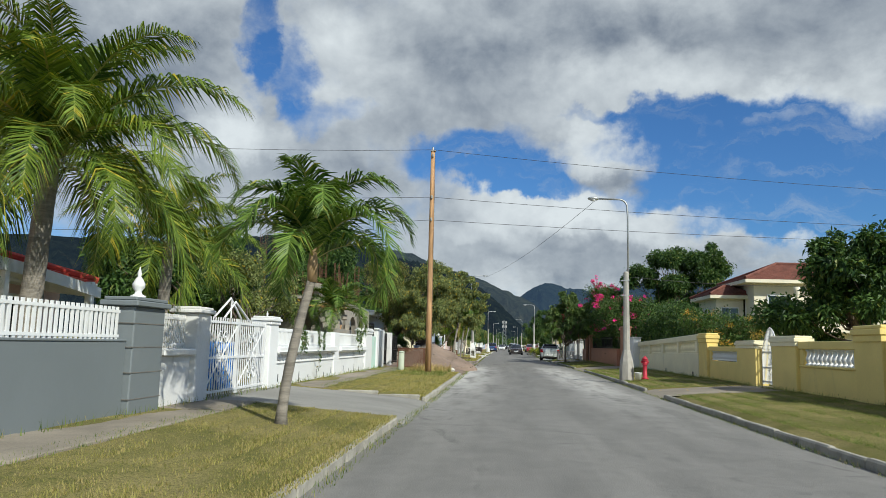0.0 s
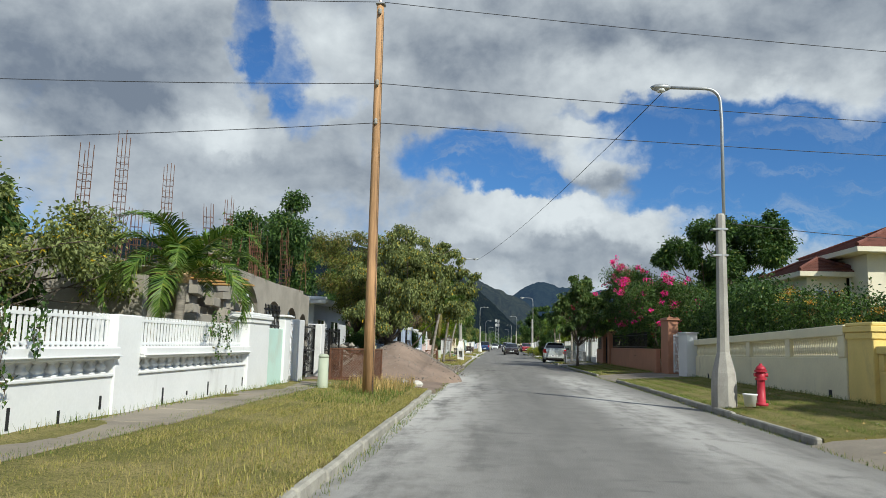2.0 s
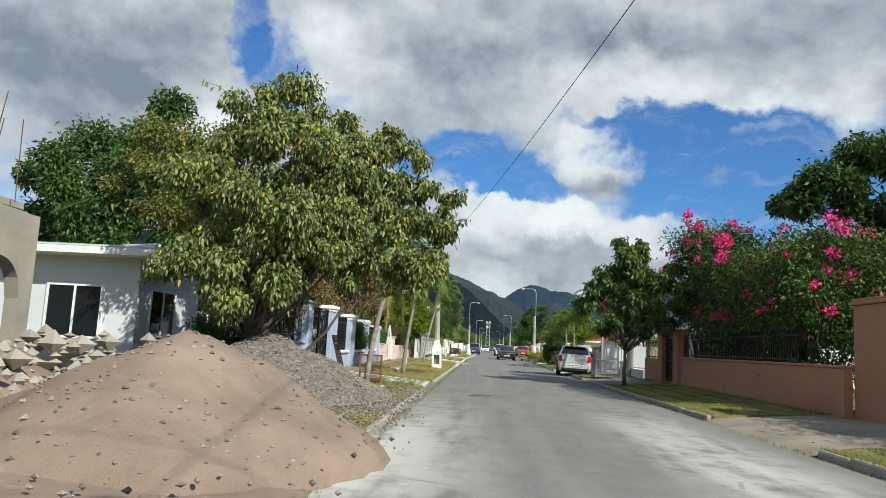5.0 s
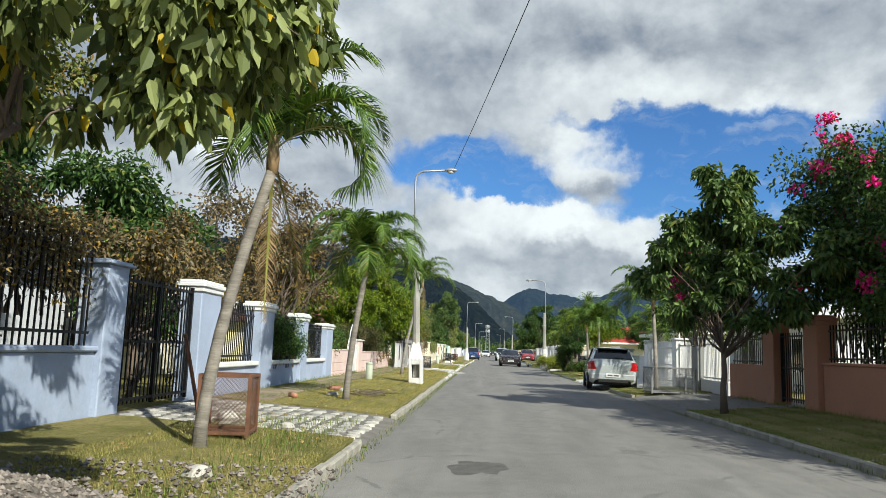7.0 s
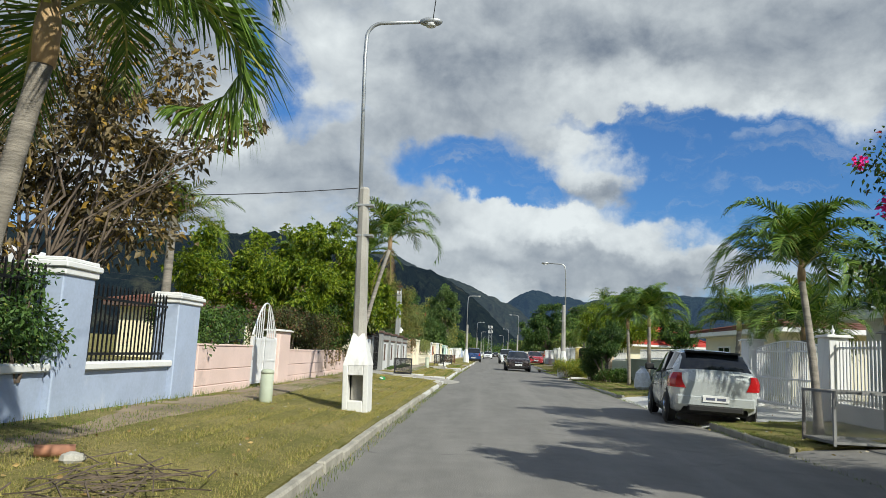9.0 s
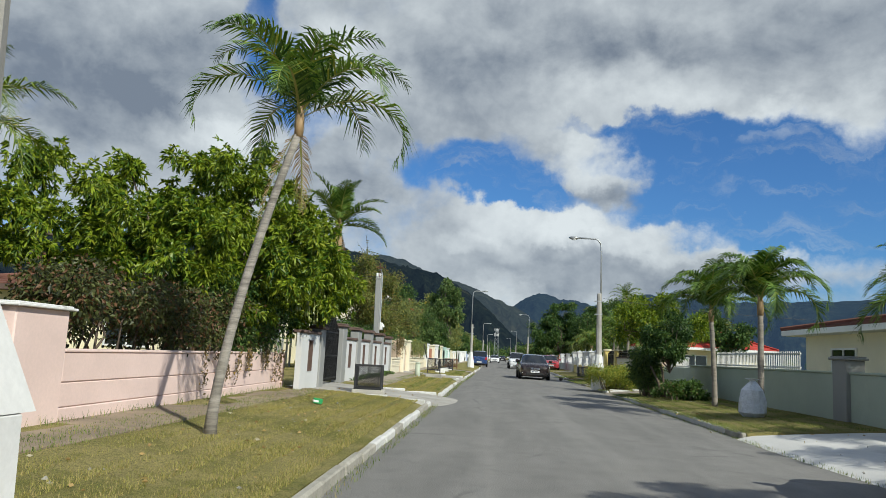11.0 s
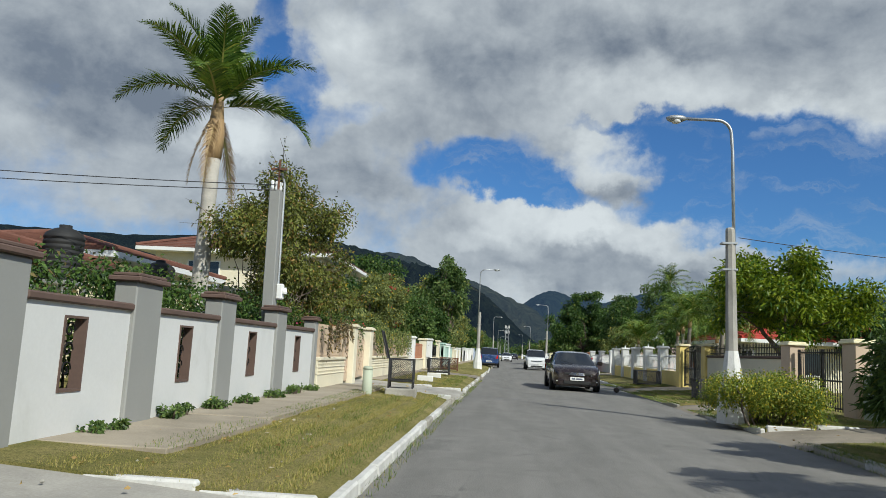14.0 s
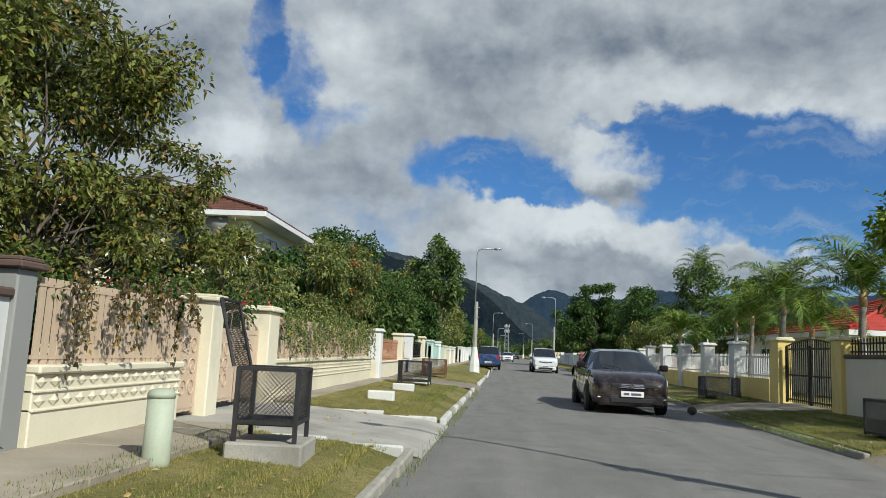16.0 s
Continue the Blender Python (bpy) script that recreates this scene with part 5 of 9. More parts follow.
# -- the street's right side --
XY = 7.6
w = Wall(1, XY, -14, 28.3, "yellow wall with white balusters", YELLOW)
for a, b in ((-14, 4.2), (5.2, 15.1), (16.2, 19.3)):
    w.body(a, b, 0.92)
    w.coping(a, b, 0.92, 0.97, 0.03, mat=YELLOW)
    w.balusters(a + 0.25, b - 0.25, 0.97, 1.36, 0.23, WHITE, 0.07)
    w.body(a, a + 0.25, 1.36, 0.97)
    w.body(b - 0.25, b, 1.36, 0.97)
    w.coping(a, b, 1.36, 1.55, 0.04, mat=YELLOW)
w.pillar(4.2, 5.2, 1.66, YELLOW, 0.2, steps=2)
w.pillar(15.1, 16.2, 1.66, YELLOW, 0.2, steps=2)
w.pillar(19.3, 20.95, 1.54, YELLOW, 0.16, CREAM, steps=2)
w.pillar(22.25, 23.9, 1.46, YELLOW, 0.14, CREAM, steps=2)
gate(1, XY + 0.12, 20.98, 22.22, 0.32, 1.35, "small white iron gate with ornate point", WHITE_IRON, 1, 0.1, 0.02, 0.6, scrolls=True)
w.body(23.9, 27.2, 0.93)
w.balusters(24.1, 27.0, 0.95, 1.26, 0.2, WHITE, 0.065)
w.body(23.9, 24.1, 1.26, 0.93)
w.body(27.0, 27.2, 1.26, 0.93)
w.coping(23.9, 27.2, 1.26, 1.42, 0.04)
w.pillar(27.2, 28.25, 1.7, YELLOW, 0.2, steps=2)

w = Wall(1, 7.5, 28.3, 39.8, "cream wall with rows of slim balusters", CREAM)


def climb(y):
    """The wall grows taller as the street falls away from its far end."""
    return 1 + 0.0135 * (39.75 - y)


def raised(name, y0, y1, z0, z1, proud, thick, c):
    a, b = w.span(proud, thick)
    mb = MB().box(a, b, y0, y1, z0, z1, c)
    mb.v = [(p, q, r * climb(q)) for p, q, r in mb.v]
    part(name, mb, CREAM, w.t)


raised("wall_panel", 28.3, 39.75, 0.1, 1.02, 0.0, 0.18, 0.012)
for k in range(4):
    a = 28.3 + k * 2.86
    raised("wall_panel", a, a + 0.3, 1.02, 1.42, 0.03, 0.18, 0.012)
    me = baluster_mesh(0.4, CREAM, 0.05)
    for i in range(20):
        y = a + 0.32 + 2.52 * (i + 0.5) / 20
        part("baluster", me, CREAM, w.t, at=(7.59, y, 1.02 * climb(y))).scale.z = climb(y)
raised("coping", 28.3, 39.75, 1.42, 1.62, 0.05, 0.23, 0.018)
for y in (29.0, 33.5, 38.1):
    w.body(y, y + 0.16, 0.46, 0.3, 0.004, 0.02, BLACK, "weep_hole", 0.0)

w = Wall(1, 7.3, 39.8, 44.2, "white gate pillars with terracotta tops", WHITE)
w.pillar(39.8, 41.0, 1.86, WHITE, 0.04)
w.pillar(42.6, 43.8, 1.95, WHITE, 0.0)
w.pillar(42.56, 43.84, 2.42, TERRA, 0.12, TERRA, proud=0.1, finial=0.15)
gate(1, 7.42, 41.05, 42.55, 0.3, 1.85, "white iron gate with diamond pattern", WHITE_IRON, 1, 0.14, 0.018, scrolls=True, diag=True)

XT = 7.0
w = Wall(1, XT, 43.9, 61.0, "terracotta wall under climbing bougainvillea", TERRA)
w.body(43.85, 55.4, 1.2)
w.coping(43.85, 55.4, 1.2, 1.26, 0.03)
w.pickets(46, 55.3, 1.26, 2.0, 0.13, IRON, 0.02, (0.1, 0.85))
w.pillar(55.45, 56.1, 2.1, TERRA, 0.12, steps=2)
w.pillar(57.7, 58.35, 2.1, TERRA, 0.12, steps=2)
gate(1, XT + 0.1, 56.12, 57.68, 0.3, 1.9, "black iron gate between terracotta pillars", IRON, 1, 0.12, 0.02, scrolls=True)
w.body(58.35, 61.0, 1.15)
w.pickets(58.4, 60.95, 1.15, 1.9, 0.13, IRON, 0.02, (0.1, 0.85))

w = Wall(1, 7.0, 61.2, 72.6, "white steel fence on a low pale wall", WHITE)
w.body(61.2, 63.7, 0.62, mat=PALE_GREY)
w.pickets(61.25, 63.7, 0.62, 1.82, 0.13, WHITE_IRON, 0.04, (0.06, 0.9))
w.pillar(63.75, 64.4, 1.9, MID_GREY, 0.05)
w.body(64.4, 66.3, 0.62, mat=PALE_GREY)
w.pickets(64.45, 66.3, 0.62, 1.8, 0.13, WHITE_IRON, 0.04, (0.06, 0.9))
w.pillar(66.3, 66.8, 1.88, WHITE, 0.06, finial=0.2)
gate(1, 7.1, 66.85, 70.6, 0.3, 1.7, "wide white steel driveway gate", WHITE_IRON, 2, 0.11, 0.04, 0.15)
w.pillar(70.65, 71.2, 1.88, WHITE, 0.06, finial=0.2)
w.body(71.2, 72.6, 1.3, mat=PALE_GREY)

w = Wall(1, 7.45, 72.6, 89.6, "sage green wall with iron fence above", SAGE)
w.body(72.6, 89.5, 1.26)
w.coping(72.6, 89.5, 1.26, 1.31, 0.03)
w.pickets(80.0, 86.5, 1.31, 1.75, 0.12, WHITE_OLD, 0.03)
w.pillar(77.4, 78.0, 1.55, MID_GREY, 0.08)

w = Wall(1, 7.5, 90, 128, "cream wall with tan gate pillars", PALE_CREAM)
w.body(89.55, 93.6, 1.2, mat=SAGE)
w.pickets(90, 93.5, 1.2, 1.6, 0.12, WHITE_OLD, 0.03)
w.pillar(93.7, 94.3, 1.85, BEIGE, 0.1, CREAM)
gate(1, 7.6, 94.35, 97.1, 0.3, 1.75, "dark iron driveway gate between tan pillars", IRON, 2, 0.12, 0.02)
w.pillar(97.2, 97.8, 1.85, BEIGE, 0.1, CREAM)
w.body(97.8, 105.0, 1.5)
w.coping(97.8, 105.0, 1.5, 1.58, 0.04, mat=BROWN)
w.pickets(98, 104.9, 1.58, 1.9, 0.13, IRON, 0.02, (0.2, 0.75), 0.07)
w.pillar(105.0, 105.5, 1.9, YELLOW, 0.1, CREAM)
gate(1, 7.6, 105.55, 108.6, 0.3, 1.8, "dark iron gate in a tan frame", IRON, 2, 0.12, 0.02, 0.15)
w.pillar(108.7, 109.3, 1.95, YELLOW, 0.1, CREAM)
for k in range(5):
    y = 109.6 + k * 3.4
    w.body(y, y + 2.8, 0.9, mat=YELLOW)
    w.pillar(y + 2.8, y + 3.3, 1.9, PALE_GREY, 0.1, WHITE, finial=0.16)
    w.pickets(y + 0.05, y + 2.75, 0.9, 1.6, 0.15, WHITE_IRON, 0.025)

# -- walls further along, both sides --
FAR = ((-1, -4.2, 111.4, 119.0, 0.75, 1.55, PALE_CREAM, TERRA), (-1, -4.2, 119.3, 128.0, 0.8, 1.6, PALE_CREAM, IRON), (-1, -4.2, 128.4, 138, 1.5, 0, MINT, None),
       (-1, -4.3, 138.3, 152, 1.3, 0, PALE_CREAM, None), (-1, -4.3, 156, 176, 1.4, 0, WHITE, None), (-1, -4.4, 177, 205, 0.8, 1.5, BLUE, WHITE_IRON), (-1, -4.4, 206, 240, 1.4, 0, PINK, None),
       (-1, -4.4, 241, 300, 1.5, 0, PALE_GREY, None),
       (1, 7.5, 131, 145, 0.9, 1.6, PALE_GREY, WHITE_IRON), (1, 7.5, 146, 165, 1.5, 0, TERRA, None), (1, 7.5, 166, 190, 1.4, 0, WHITE, None), (1, 7.5, 191, 220, 0.8, 1.5, CREAM, IRON), (1, 7.5, 221, 300, 1.4, 0, PALE_CREAM, None))
FAR = [(s, x, a + (b - a) * i / n, a + (b - a) * (i + 1) / n, *rest) for s, x, a, b, *rest in FAR for n in (max(1, round((b - a) / 14)),) for i in range(n)]
for side, x, a, b, z, f, mat, fm in FAR:
    x += swing((a + b) / 2)
    w = Wall(side, x, a, b, "low street wall with gate pillars further along", mat)
    w.body(a, b, z)
    w.coping(a, b, z, z + 0.06, 0.04, mat=mat)
    if f and fm:
        w.pickets(a, b, z + 0.06, f, 0.18 if a < 140 else 0.4, fm, 0.03)
    y = a
    while y < b:
        w.pillar(y, y + 0.5, max(z, f) + 0.2, WHITE if int(y) % 2 else mat, 0.1)
        y += 5.5

# ---- hills ----
def ridge(label, dist, marks, depth, seed, mat=None):
    """A wooded mountain front; marks of azimuth and elevation of its skyline, in degrees."""
    az = np.concatenate([np.arange(marks[0][0], -22, 0.5), np.arange(-22, 22, 0.12), np.arange(22, marks[-1][0], 0.5)])
    az = az[(az >= marks[0][0]) & (az <= marks[-1][0])]
    el = np.interp(az, [m[0] for m in marks], [m[1] for m in marks])
    rows = 26
    V = []
    for i, (a, e) in enumerate(zip(az, el)):
        h = dist * math.tan(radians(e))
        h += dist * 0.0022 * noise.fractal(Vector((a * 1.6, seed, 0)), 0.75, 2.2, 6)
        for j in range(rows):
            q = j / (rows - 1)
            d = dist - depth * (1 - q) + depth * 0.22 * noise.fractal(Vector((a * 0.45, q * 2.0, seed)), 0.8, 2.1, 6) * (1 - q)
            z = h * q ** 0.85 + (h * 0.16 * noise.fractal(Vector((a * 0.7, q * 2.5, seed + 5)), 0.75, 2.1, 6) * math.sin(math.pi * q)) - (2 if j == 0 else 0)
            V.append((d * math.sin(radians(a)), d * math.cos(radians(a)), z))
    F = [(i * rows + j, (i + 1) * rows + j, (i + 1) * rows + j + 1, i * rows + j + 1) for i in range(len(az) - 1) for j in range(rows - 1)]
    solo("mountain", quick_mesh("mountain", V, F, mat or MOUNTAIN, True), mat or MOUNTAIN, label, "mountain", kind="structure")


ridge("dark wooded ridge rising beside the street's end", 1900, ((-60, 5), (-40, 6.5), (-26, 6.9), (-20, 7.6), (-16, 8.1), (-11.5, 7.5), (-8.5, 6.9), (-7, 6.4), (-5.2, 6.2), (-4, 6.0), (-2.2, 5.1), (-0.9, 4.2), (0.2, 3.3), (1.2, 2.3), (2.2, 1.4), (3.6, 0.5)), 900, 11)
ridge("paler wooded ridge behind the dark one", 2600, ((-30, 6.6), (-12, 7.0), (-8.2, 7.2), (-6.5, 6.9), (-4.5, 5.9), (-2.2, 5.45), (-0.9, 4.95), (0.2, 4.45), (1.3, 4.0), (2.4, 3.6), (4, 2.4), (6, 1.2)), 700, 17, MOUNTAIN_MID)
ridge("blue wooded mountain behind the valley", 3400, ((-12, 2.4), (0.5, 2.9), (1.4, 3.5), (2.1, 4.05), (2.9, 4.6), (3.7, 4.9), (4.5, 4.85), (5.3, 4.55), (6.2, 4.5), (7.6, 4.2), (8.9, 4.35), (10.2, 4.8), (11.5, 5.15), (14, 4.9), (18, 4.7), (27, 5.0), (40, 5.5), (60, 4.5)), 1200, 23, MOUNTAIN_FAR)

# ---- poles, lamps, wires ----
def street_lamp(x, y, reach, base="cone", height=6.95, lab="", z=0.2, lean=0.0):
    """Concrete post with a steel pipe on top that bends over the road to a flat lamp head."""
    t = thing("street_lamp", lab or "concrete street lamp with galvanised arm on the verge", "street lamp", (x, y, z - 0.1), "street lamps")
    s = 1 if reach > 0 else -1
    w1 = 0.085
    mb = MB().tube([(x, y, z - 0.05), (x, y, z + 1.3), (x, y, z + 2.6), (x, y, z + 3.86), (x, y, z + 3.9)], [0.14, 0.125, 0.11, 0.098, 0.075], 8)
    part("post", mb, CONCRETE, t)
    px = x - s * 0.07
    bend_ = [(px, y, z + 2.9), (px, y, z + height - 0.75), (px + s * 0.02, y, z + height - 0.35)]
    for k in range(1, 7):
        a = math.pi / 2 * k / 6
        bend_.append((px + s * (0.02 + 0.3 * (1 - math.cos(a))), y, z + height - 0.35 + 0.3 * math.sin(a)))
    bend_.append((x + reach * 0.82, y, z + height - 0.03))
    part("arm", MB().tube(bend_, 0.036, 8), GALVANISED, t, smooth=True)
    hx = x + reach
    hd = MB().lathe(0, 0, [(0.04, 0.05), (0.10, 0.06), (0.14, 0.03), (0.15, 0.0), (0.13, -0.04), (0.08, -0.07)], 12)
    hd.v = [(hx + a * 1.5, y + b * 0.8, z + height - 0.03 + c) for a, b, c in hd.v]
    h = part("lamp_head", hd, GALVANISED, t, smooth=True)
    part("lens", MB().lathe(hx, y, [(0.09, z + height - 0.12), (0.1, z + height - 0.09), (0.1, z + height - 0.075)], 12), WHITE, h)
    for zz in (z + 3.0, z + 3.55):
        part("clamp", MB().box(x - 0.12, x + 0.19 if s > 0 else x + 0.12, y - 0.1, y + 0.1, zz, zz + 0.035) if s > 0 else MB().box(x - 0.19, x + 0.12, y - 0.1, y + 0.1, zz, zz + 0.035), GALVANISED, t)
    if base == "cone":
        part("base", MB().lathe(x, y, [(0.26, z - 0.1), (0.26, z + 0.35), (0.24, z + 0.6), (0.15, z + 0.95), (0.12, z + 1.05)], 8), CONCRETE, t, "swollen concrete foot")
    elif base == "white":
        part("base", MB().lathe(x, y, [(0.32, z - 0.1), (0.3, z + 0.4), (0.2, z + 0.9), (0.13, z + 1.35)], 8), WHITE_OLD, t, "whitewashed concrete foot")
    elif base == "box":
        b = MB()
        o = 0.22
        b.box(x - o, x + o, y - 0.02, y + o, z - 0.1, z + 0.72, 0.01)
        b.box(x - o, x - o + 0.09, y - 0.32, y, z - 0.1, z + 0.72, 0.01).box(x + o - 0.09, x + o, y - 0.32, y, z - 0.1, z + 0.72, 0.01)
        b.box(x - o + 0.09, x + o - 0.09, y - 0.32, y, z + 0.55, z + 0.72, 0.01).box(x - o + 0.09, x + o - 0.09, y - 0.32, y, z - 0.1, z + 0.12, 0.01)
        o2 = len(b.v)
        top = z + 0.72
        b.v += [(x - o, y - 0.32, top), (x + o, y - 0.32, top), (x + o, y + 0.3, top), (x - o, y + 0.3, top), (x - 0.1, y - 0.1, top + 0.55), (x + 0.1, y - 0.1, top + 0.55), (x + 0.1, y + 0.1, top + 0.55), (x - 0.1, y + 0.1, top + 0.55)]
        b.f += [(o2, o2 + 1, o2 + 5, o2 + 4), (o2 + 1, o2 + 2, o2 + 6, o2 + 5), (o2 + 2, o2 + 3, o2 + 7, o2 + 6), (o2 + 3, o2, o2 + 4, o2 + 7)]
        part("meter_base", b, WHITE_OLD, t, "whitewashed concrete meter box around the foot")
        part("box_back", MB().box(x - 0.2, x + 0.2, y - 0.06, y - 0.025, z + 0.12, z + 0.55), BLACK, t)
    t.matrix_basis = pose(x, y, z - 0.1, 0, lean, 0)
    return t


street_lamp(4.76, 27.65, -1.2, "cone", 6.68)
street_lamp(-1.98, 64.4, 1.15, "box", 7.1, lean=-1.9)
street_lamp(4.72, 93.1, -1.1, "white", 6.28, lean=-0.6)
street_lamp(-1.4, 130.0, 1.1, "white", 7.0)
street_lamp(5.55, 163.0, -1.15, "white", 6.9)
for y, side in ((198, -1), (232, 1), (266, -1), (300, 1), (336, -1)):
    street_lamp((-2.0 if side < 0 else 4.9) + swing(y), y, -1.15 * side, "white", 7.0)


def utility_pole():
    x, y = -2.5, 27.15
    t = thing("utility_pole", "tall reddish-brown wooden utility pole in rough grass", "utility pole", (x, y, 0.1))
    part("pole", MB().tube([(x + 0.02, y, 0.05), (x + 0.01, y, 2.5), (x - 0.01, y, 5.5), (x - 0.03, y, 8.55)], [0.118, 0.107, 0.092, 0.078], 14), POLE_WOOD, t, smooth=True)
    part("pole_cap", MB().box(x - 0.12, x + 0.08, y - 0.1, y + 0.1, 8.5, 8.53).tube([(x - 0.03, y, 8.53), (x - 0.03, y, 8.66)], 0.035, 8), GALVANISED, t)
    for z in (5.8, 6.65, 8.25):
        part("insulator", MB().lathe(x - 0.02, y - 0.11, [(0.03, z), (0.045, z + 0.03), (0.03, z + 0.06), (0.045, z + 0.09), (0.02, z + 0.13)], 10), CONCRETE, t, smooth=True)
    part("ground_wire", MB().tube([(x + 0.13, y - 0.1, 0.1), (x + 0.07, y - 0.1, 8.3)], 0.006, 5), WIRE, t)
    return t


def cable(a, b, sag, label="thin black overhead cable"):
    a, b = Vector(a), Vector(b)
    pts = [a.lerp(b, i / 24) - Vector((0, 0, sag * 4 * (i / 24) * (1 - i / 24))) for i in range(25)]
    t = thing("overhead_cable", label, "cable", tuple(a))
    part("strand", MB().tube([tuple(p) for p in pts], 0.008, 5), WIRE, t)


utility_pole()
cable((-2.5, 27.1, 8.55), (-26, 23, 8.5), 0.4)
cable((-2.5, 27.1, 8.55), (40, 30, 7.2), 0.6)
cable((-2.5, 27.1, 6.72), (-26, 24, 6.6), 0.3)
cable((-2.5, 27.1, 6.72), (40, 31, 6.4), 0.5)
cable((-2.5, 27.1, 5.85), (-26, 26, 5.2), 0.3)
cable((-2.5, 27.1, 5.85), (40, 33, 6.3), 0.4)
cable((3.65, 27.65, 6.8), (-1.0, 64.0, 7.15), 0.35)
cable((5.0, 27.65, 3.9), (19, 31, 4.6), 0.4)
cable((-2.15, 64.0, 4.0), (-12, 62, 3.6), 0.3)
cable((-4.3, 90.7, 4.15), (-22, 86.5, 4.6), 0.35)
cable((-4.3, 90.7, 4.05), (-22, 86.0, 4.25), 0.35)
cable((4.85, 93.1, 3.9), (20, 95, 3.7), 0.3)

# ---- trees and palms ----
palm("coconut_palm", "tall coconut palm with long yellowing fronds behind a wall", (-7.3, 11.0, 0.3), 3.85, 1, (0.15, 0), 34, 3.7, 0.95, 110, (0.19, 0.14), LEAF_COCO, 2.5, 1.15, rise=(-0.15, 1.5))
palm("coconut_palm", "coconut palm with bowed fronds beside the white gate", (-7.6, 16.2, 0.3), 3.1, 12, (0.1, 0), 22, 2.7, 0.75, 70, (0.16, 0.12), LEAF_COCO, 2.5, 1.1, rise=(0.0, 1.4))
palm("palm", "short palm with arching dark green fronds on the verge", (-2.72, 9.35, 0.2), 1.85, 2, (0.3, 0.05), 16, 1.85, 0.6, 84, (0.07, 0.055), arch=3.6, hang=0.8, shaft=0.45, rise=(0.6, 1.5))
palm("palm", "leaning palm with dry hanging fronds on the verge", (-2.77, 47.5, 0.2), 3.0, 3, (0.42, 0.5), 17, 2.05, 0.62, 88, (0.068, 0.058), arch=3.5, hang=0.85, shaft=0.45, dry=2, rise=(0.65, 1.5))
palm("palm", "bushy palm with bright arching fronds on the verge", (-2.64, 55.15, 0.2), 2.55, 4, (0.27, 0.05), 17, 1.95, 0.62, 88, (0.066, 0.056), arch=3.6, hang=0.85, shaft=0.45, rise=(0.65, 1.5))
palm("palm", "tall slim leaning palm with ringed grey trunk", (-3.05, 70.1, 0.2), 3.6, 5, (0.7, 0.15), 15, 1.8, 0.55, 50, (0.064, 0.045), arch=3.0, hang=0.85, shaft=0.4, dry=2, bark=RING_BARK, rise=(0.6, 1.45))
palm("palm", "bushy palm beside the white driveway", (5.72, 64.1, 0.2), 2.6, 6, (0.1, 0.8), 20, 2.25, 0.62, 80, (0.075, 0.056), arch=3.2, hang=0.8, shaft=0.4, rise=(0.45, 1.45))
palm("palm", "short palm with whitewashed trunk foot on the verge", (6.32, 79.2, 0.2), 2.35, 7, (0, 0), 17, 2.0, 0.6, 76, (0.075, 0.06), arch=3.2, hang=0.85, shaft=0.45, rise=(0.65, 1.5))
palm("palm", "short palm with bent grey trunk on the verge", (6.25, 82.4, 0.2), 2.35, 8, (-0.1, 0), 17, 2.0, 0.6, 76, (0.075, 0.06), arch=3.2, hang=0.85, shaft=0.45, rise=(0.65, 1.5))
palm("royal_palm", "tall royal palm with pale trunk and brown hanging fronds", (-6.82, 93.6, 0.3), 5.1, 9, (0.05, 0), 15, 2.7, 0.8, 120, (0.22, 0.16), LEAF_PALM, 1.35, 0.45, 1.5, 4, ROYAL_BARK, rise=(0.15, 1.5))
palm("palm", "bushy palm behind the white wall", (-5.7, 25.1, 0.3), 1.95, 10, (0.1, 0), 18, 2.0, 0.6, 76, (0.1, 0.08), arch=2.8, shaft=0.2)
palm("coconut_palm", "coconut palm above the pink wall", (-9.6, 73.5, 0.3), 4.6, 11, (0, 0), 16, 2.6, 0.75, 50, (0.16, 0.12), LEAF_COCO, 2.2, 0.8)
for k, (x, y, h) in enumerate(((8.6, 67.5, 2.0), (9.0, 72.5, 2.2), (8.0, 70.2, 1.7), (8.4, 76.0, 2.1), (8.2, 110.6, 3.0), (9.6, 117.5, 3.0), (10.4, 122, 3.0), (8.8, 125.5, 2.4), (12.0, 119, 3.2), (8.2, 105.8, 2.9), (10.2, 113.5, 2.4), (-8.5, 84.5, 4.4))):
    palm("palm", "palm tree with feathery fronds behind a wall", (x, y, 0.3), h * (1.0 if y < 100 else 0.85), 40 + k, (0.1, 0), 20, 1.9 if y < 100 else 2.5, 0.65, 46, (0.1, 0.075), arch=2.8, hang=0.7, shaft=0.35, rise=(0.35, 1.4))


def T(seed, label, at, lobes, mat, leaves, leaf, **kw):
    return tree(kw.pop("name", "tree"), label, at, lobes, mat, seed, leaves, leaf, **kw)


T(101, "broad leafy tree behind the white wall", (-9.6, 22.5, 0.3), ((0, 0, 2.7, 1.9, 1.9, 1.4), (-1.4, -1.0, 2.9, 1.6, 1.6, 1.3), (0.8, 1.4, 2.0, 1.2, 1.2, 1.0)), LEAF_DEEP, 16000, (0.22, 0.09))
T(123, "scrubby brown-green bush tree above the picket fence", (-7.6, 21.0, 0.3), ((0, 0, 2.4, 1.1, 1.8, 1.1), (0, 2.6, 2.5, 1.0, 1.7, 1.0), (-0.4, 5.2, 2.3, 1.0, 1.6, 0.9)), LEAF_MIX, 19000, (0.1, 0.05), stems=3, trunk=0.08, fork=0.9, limbs=40, twigs=90)
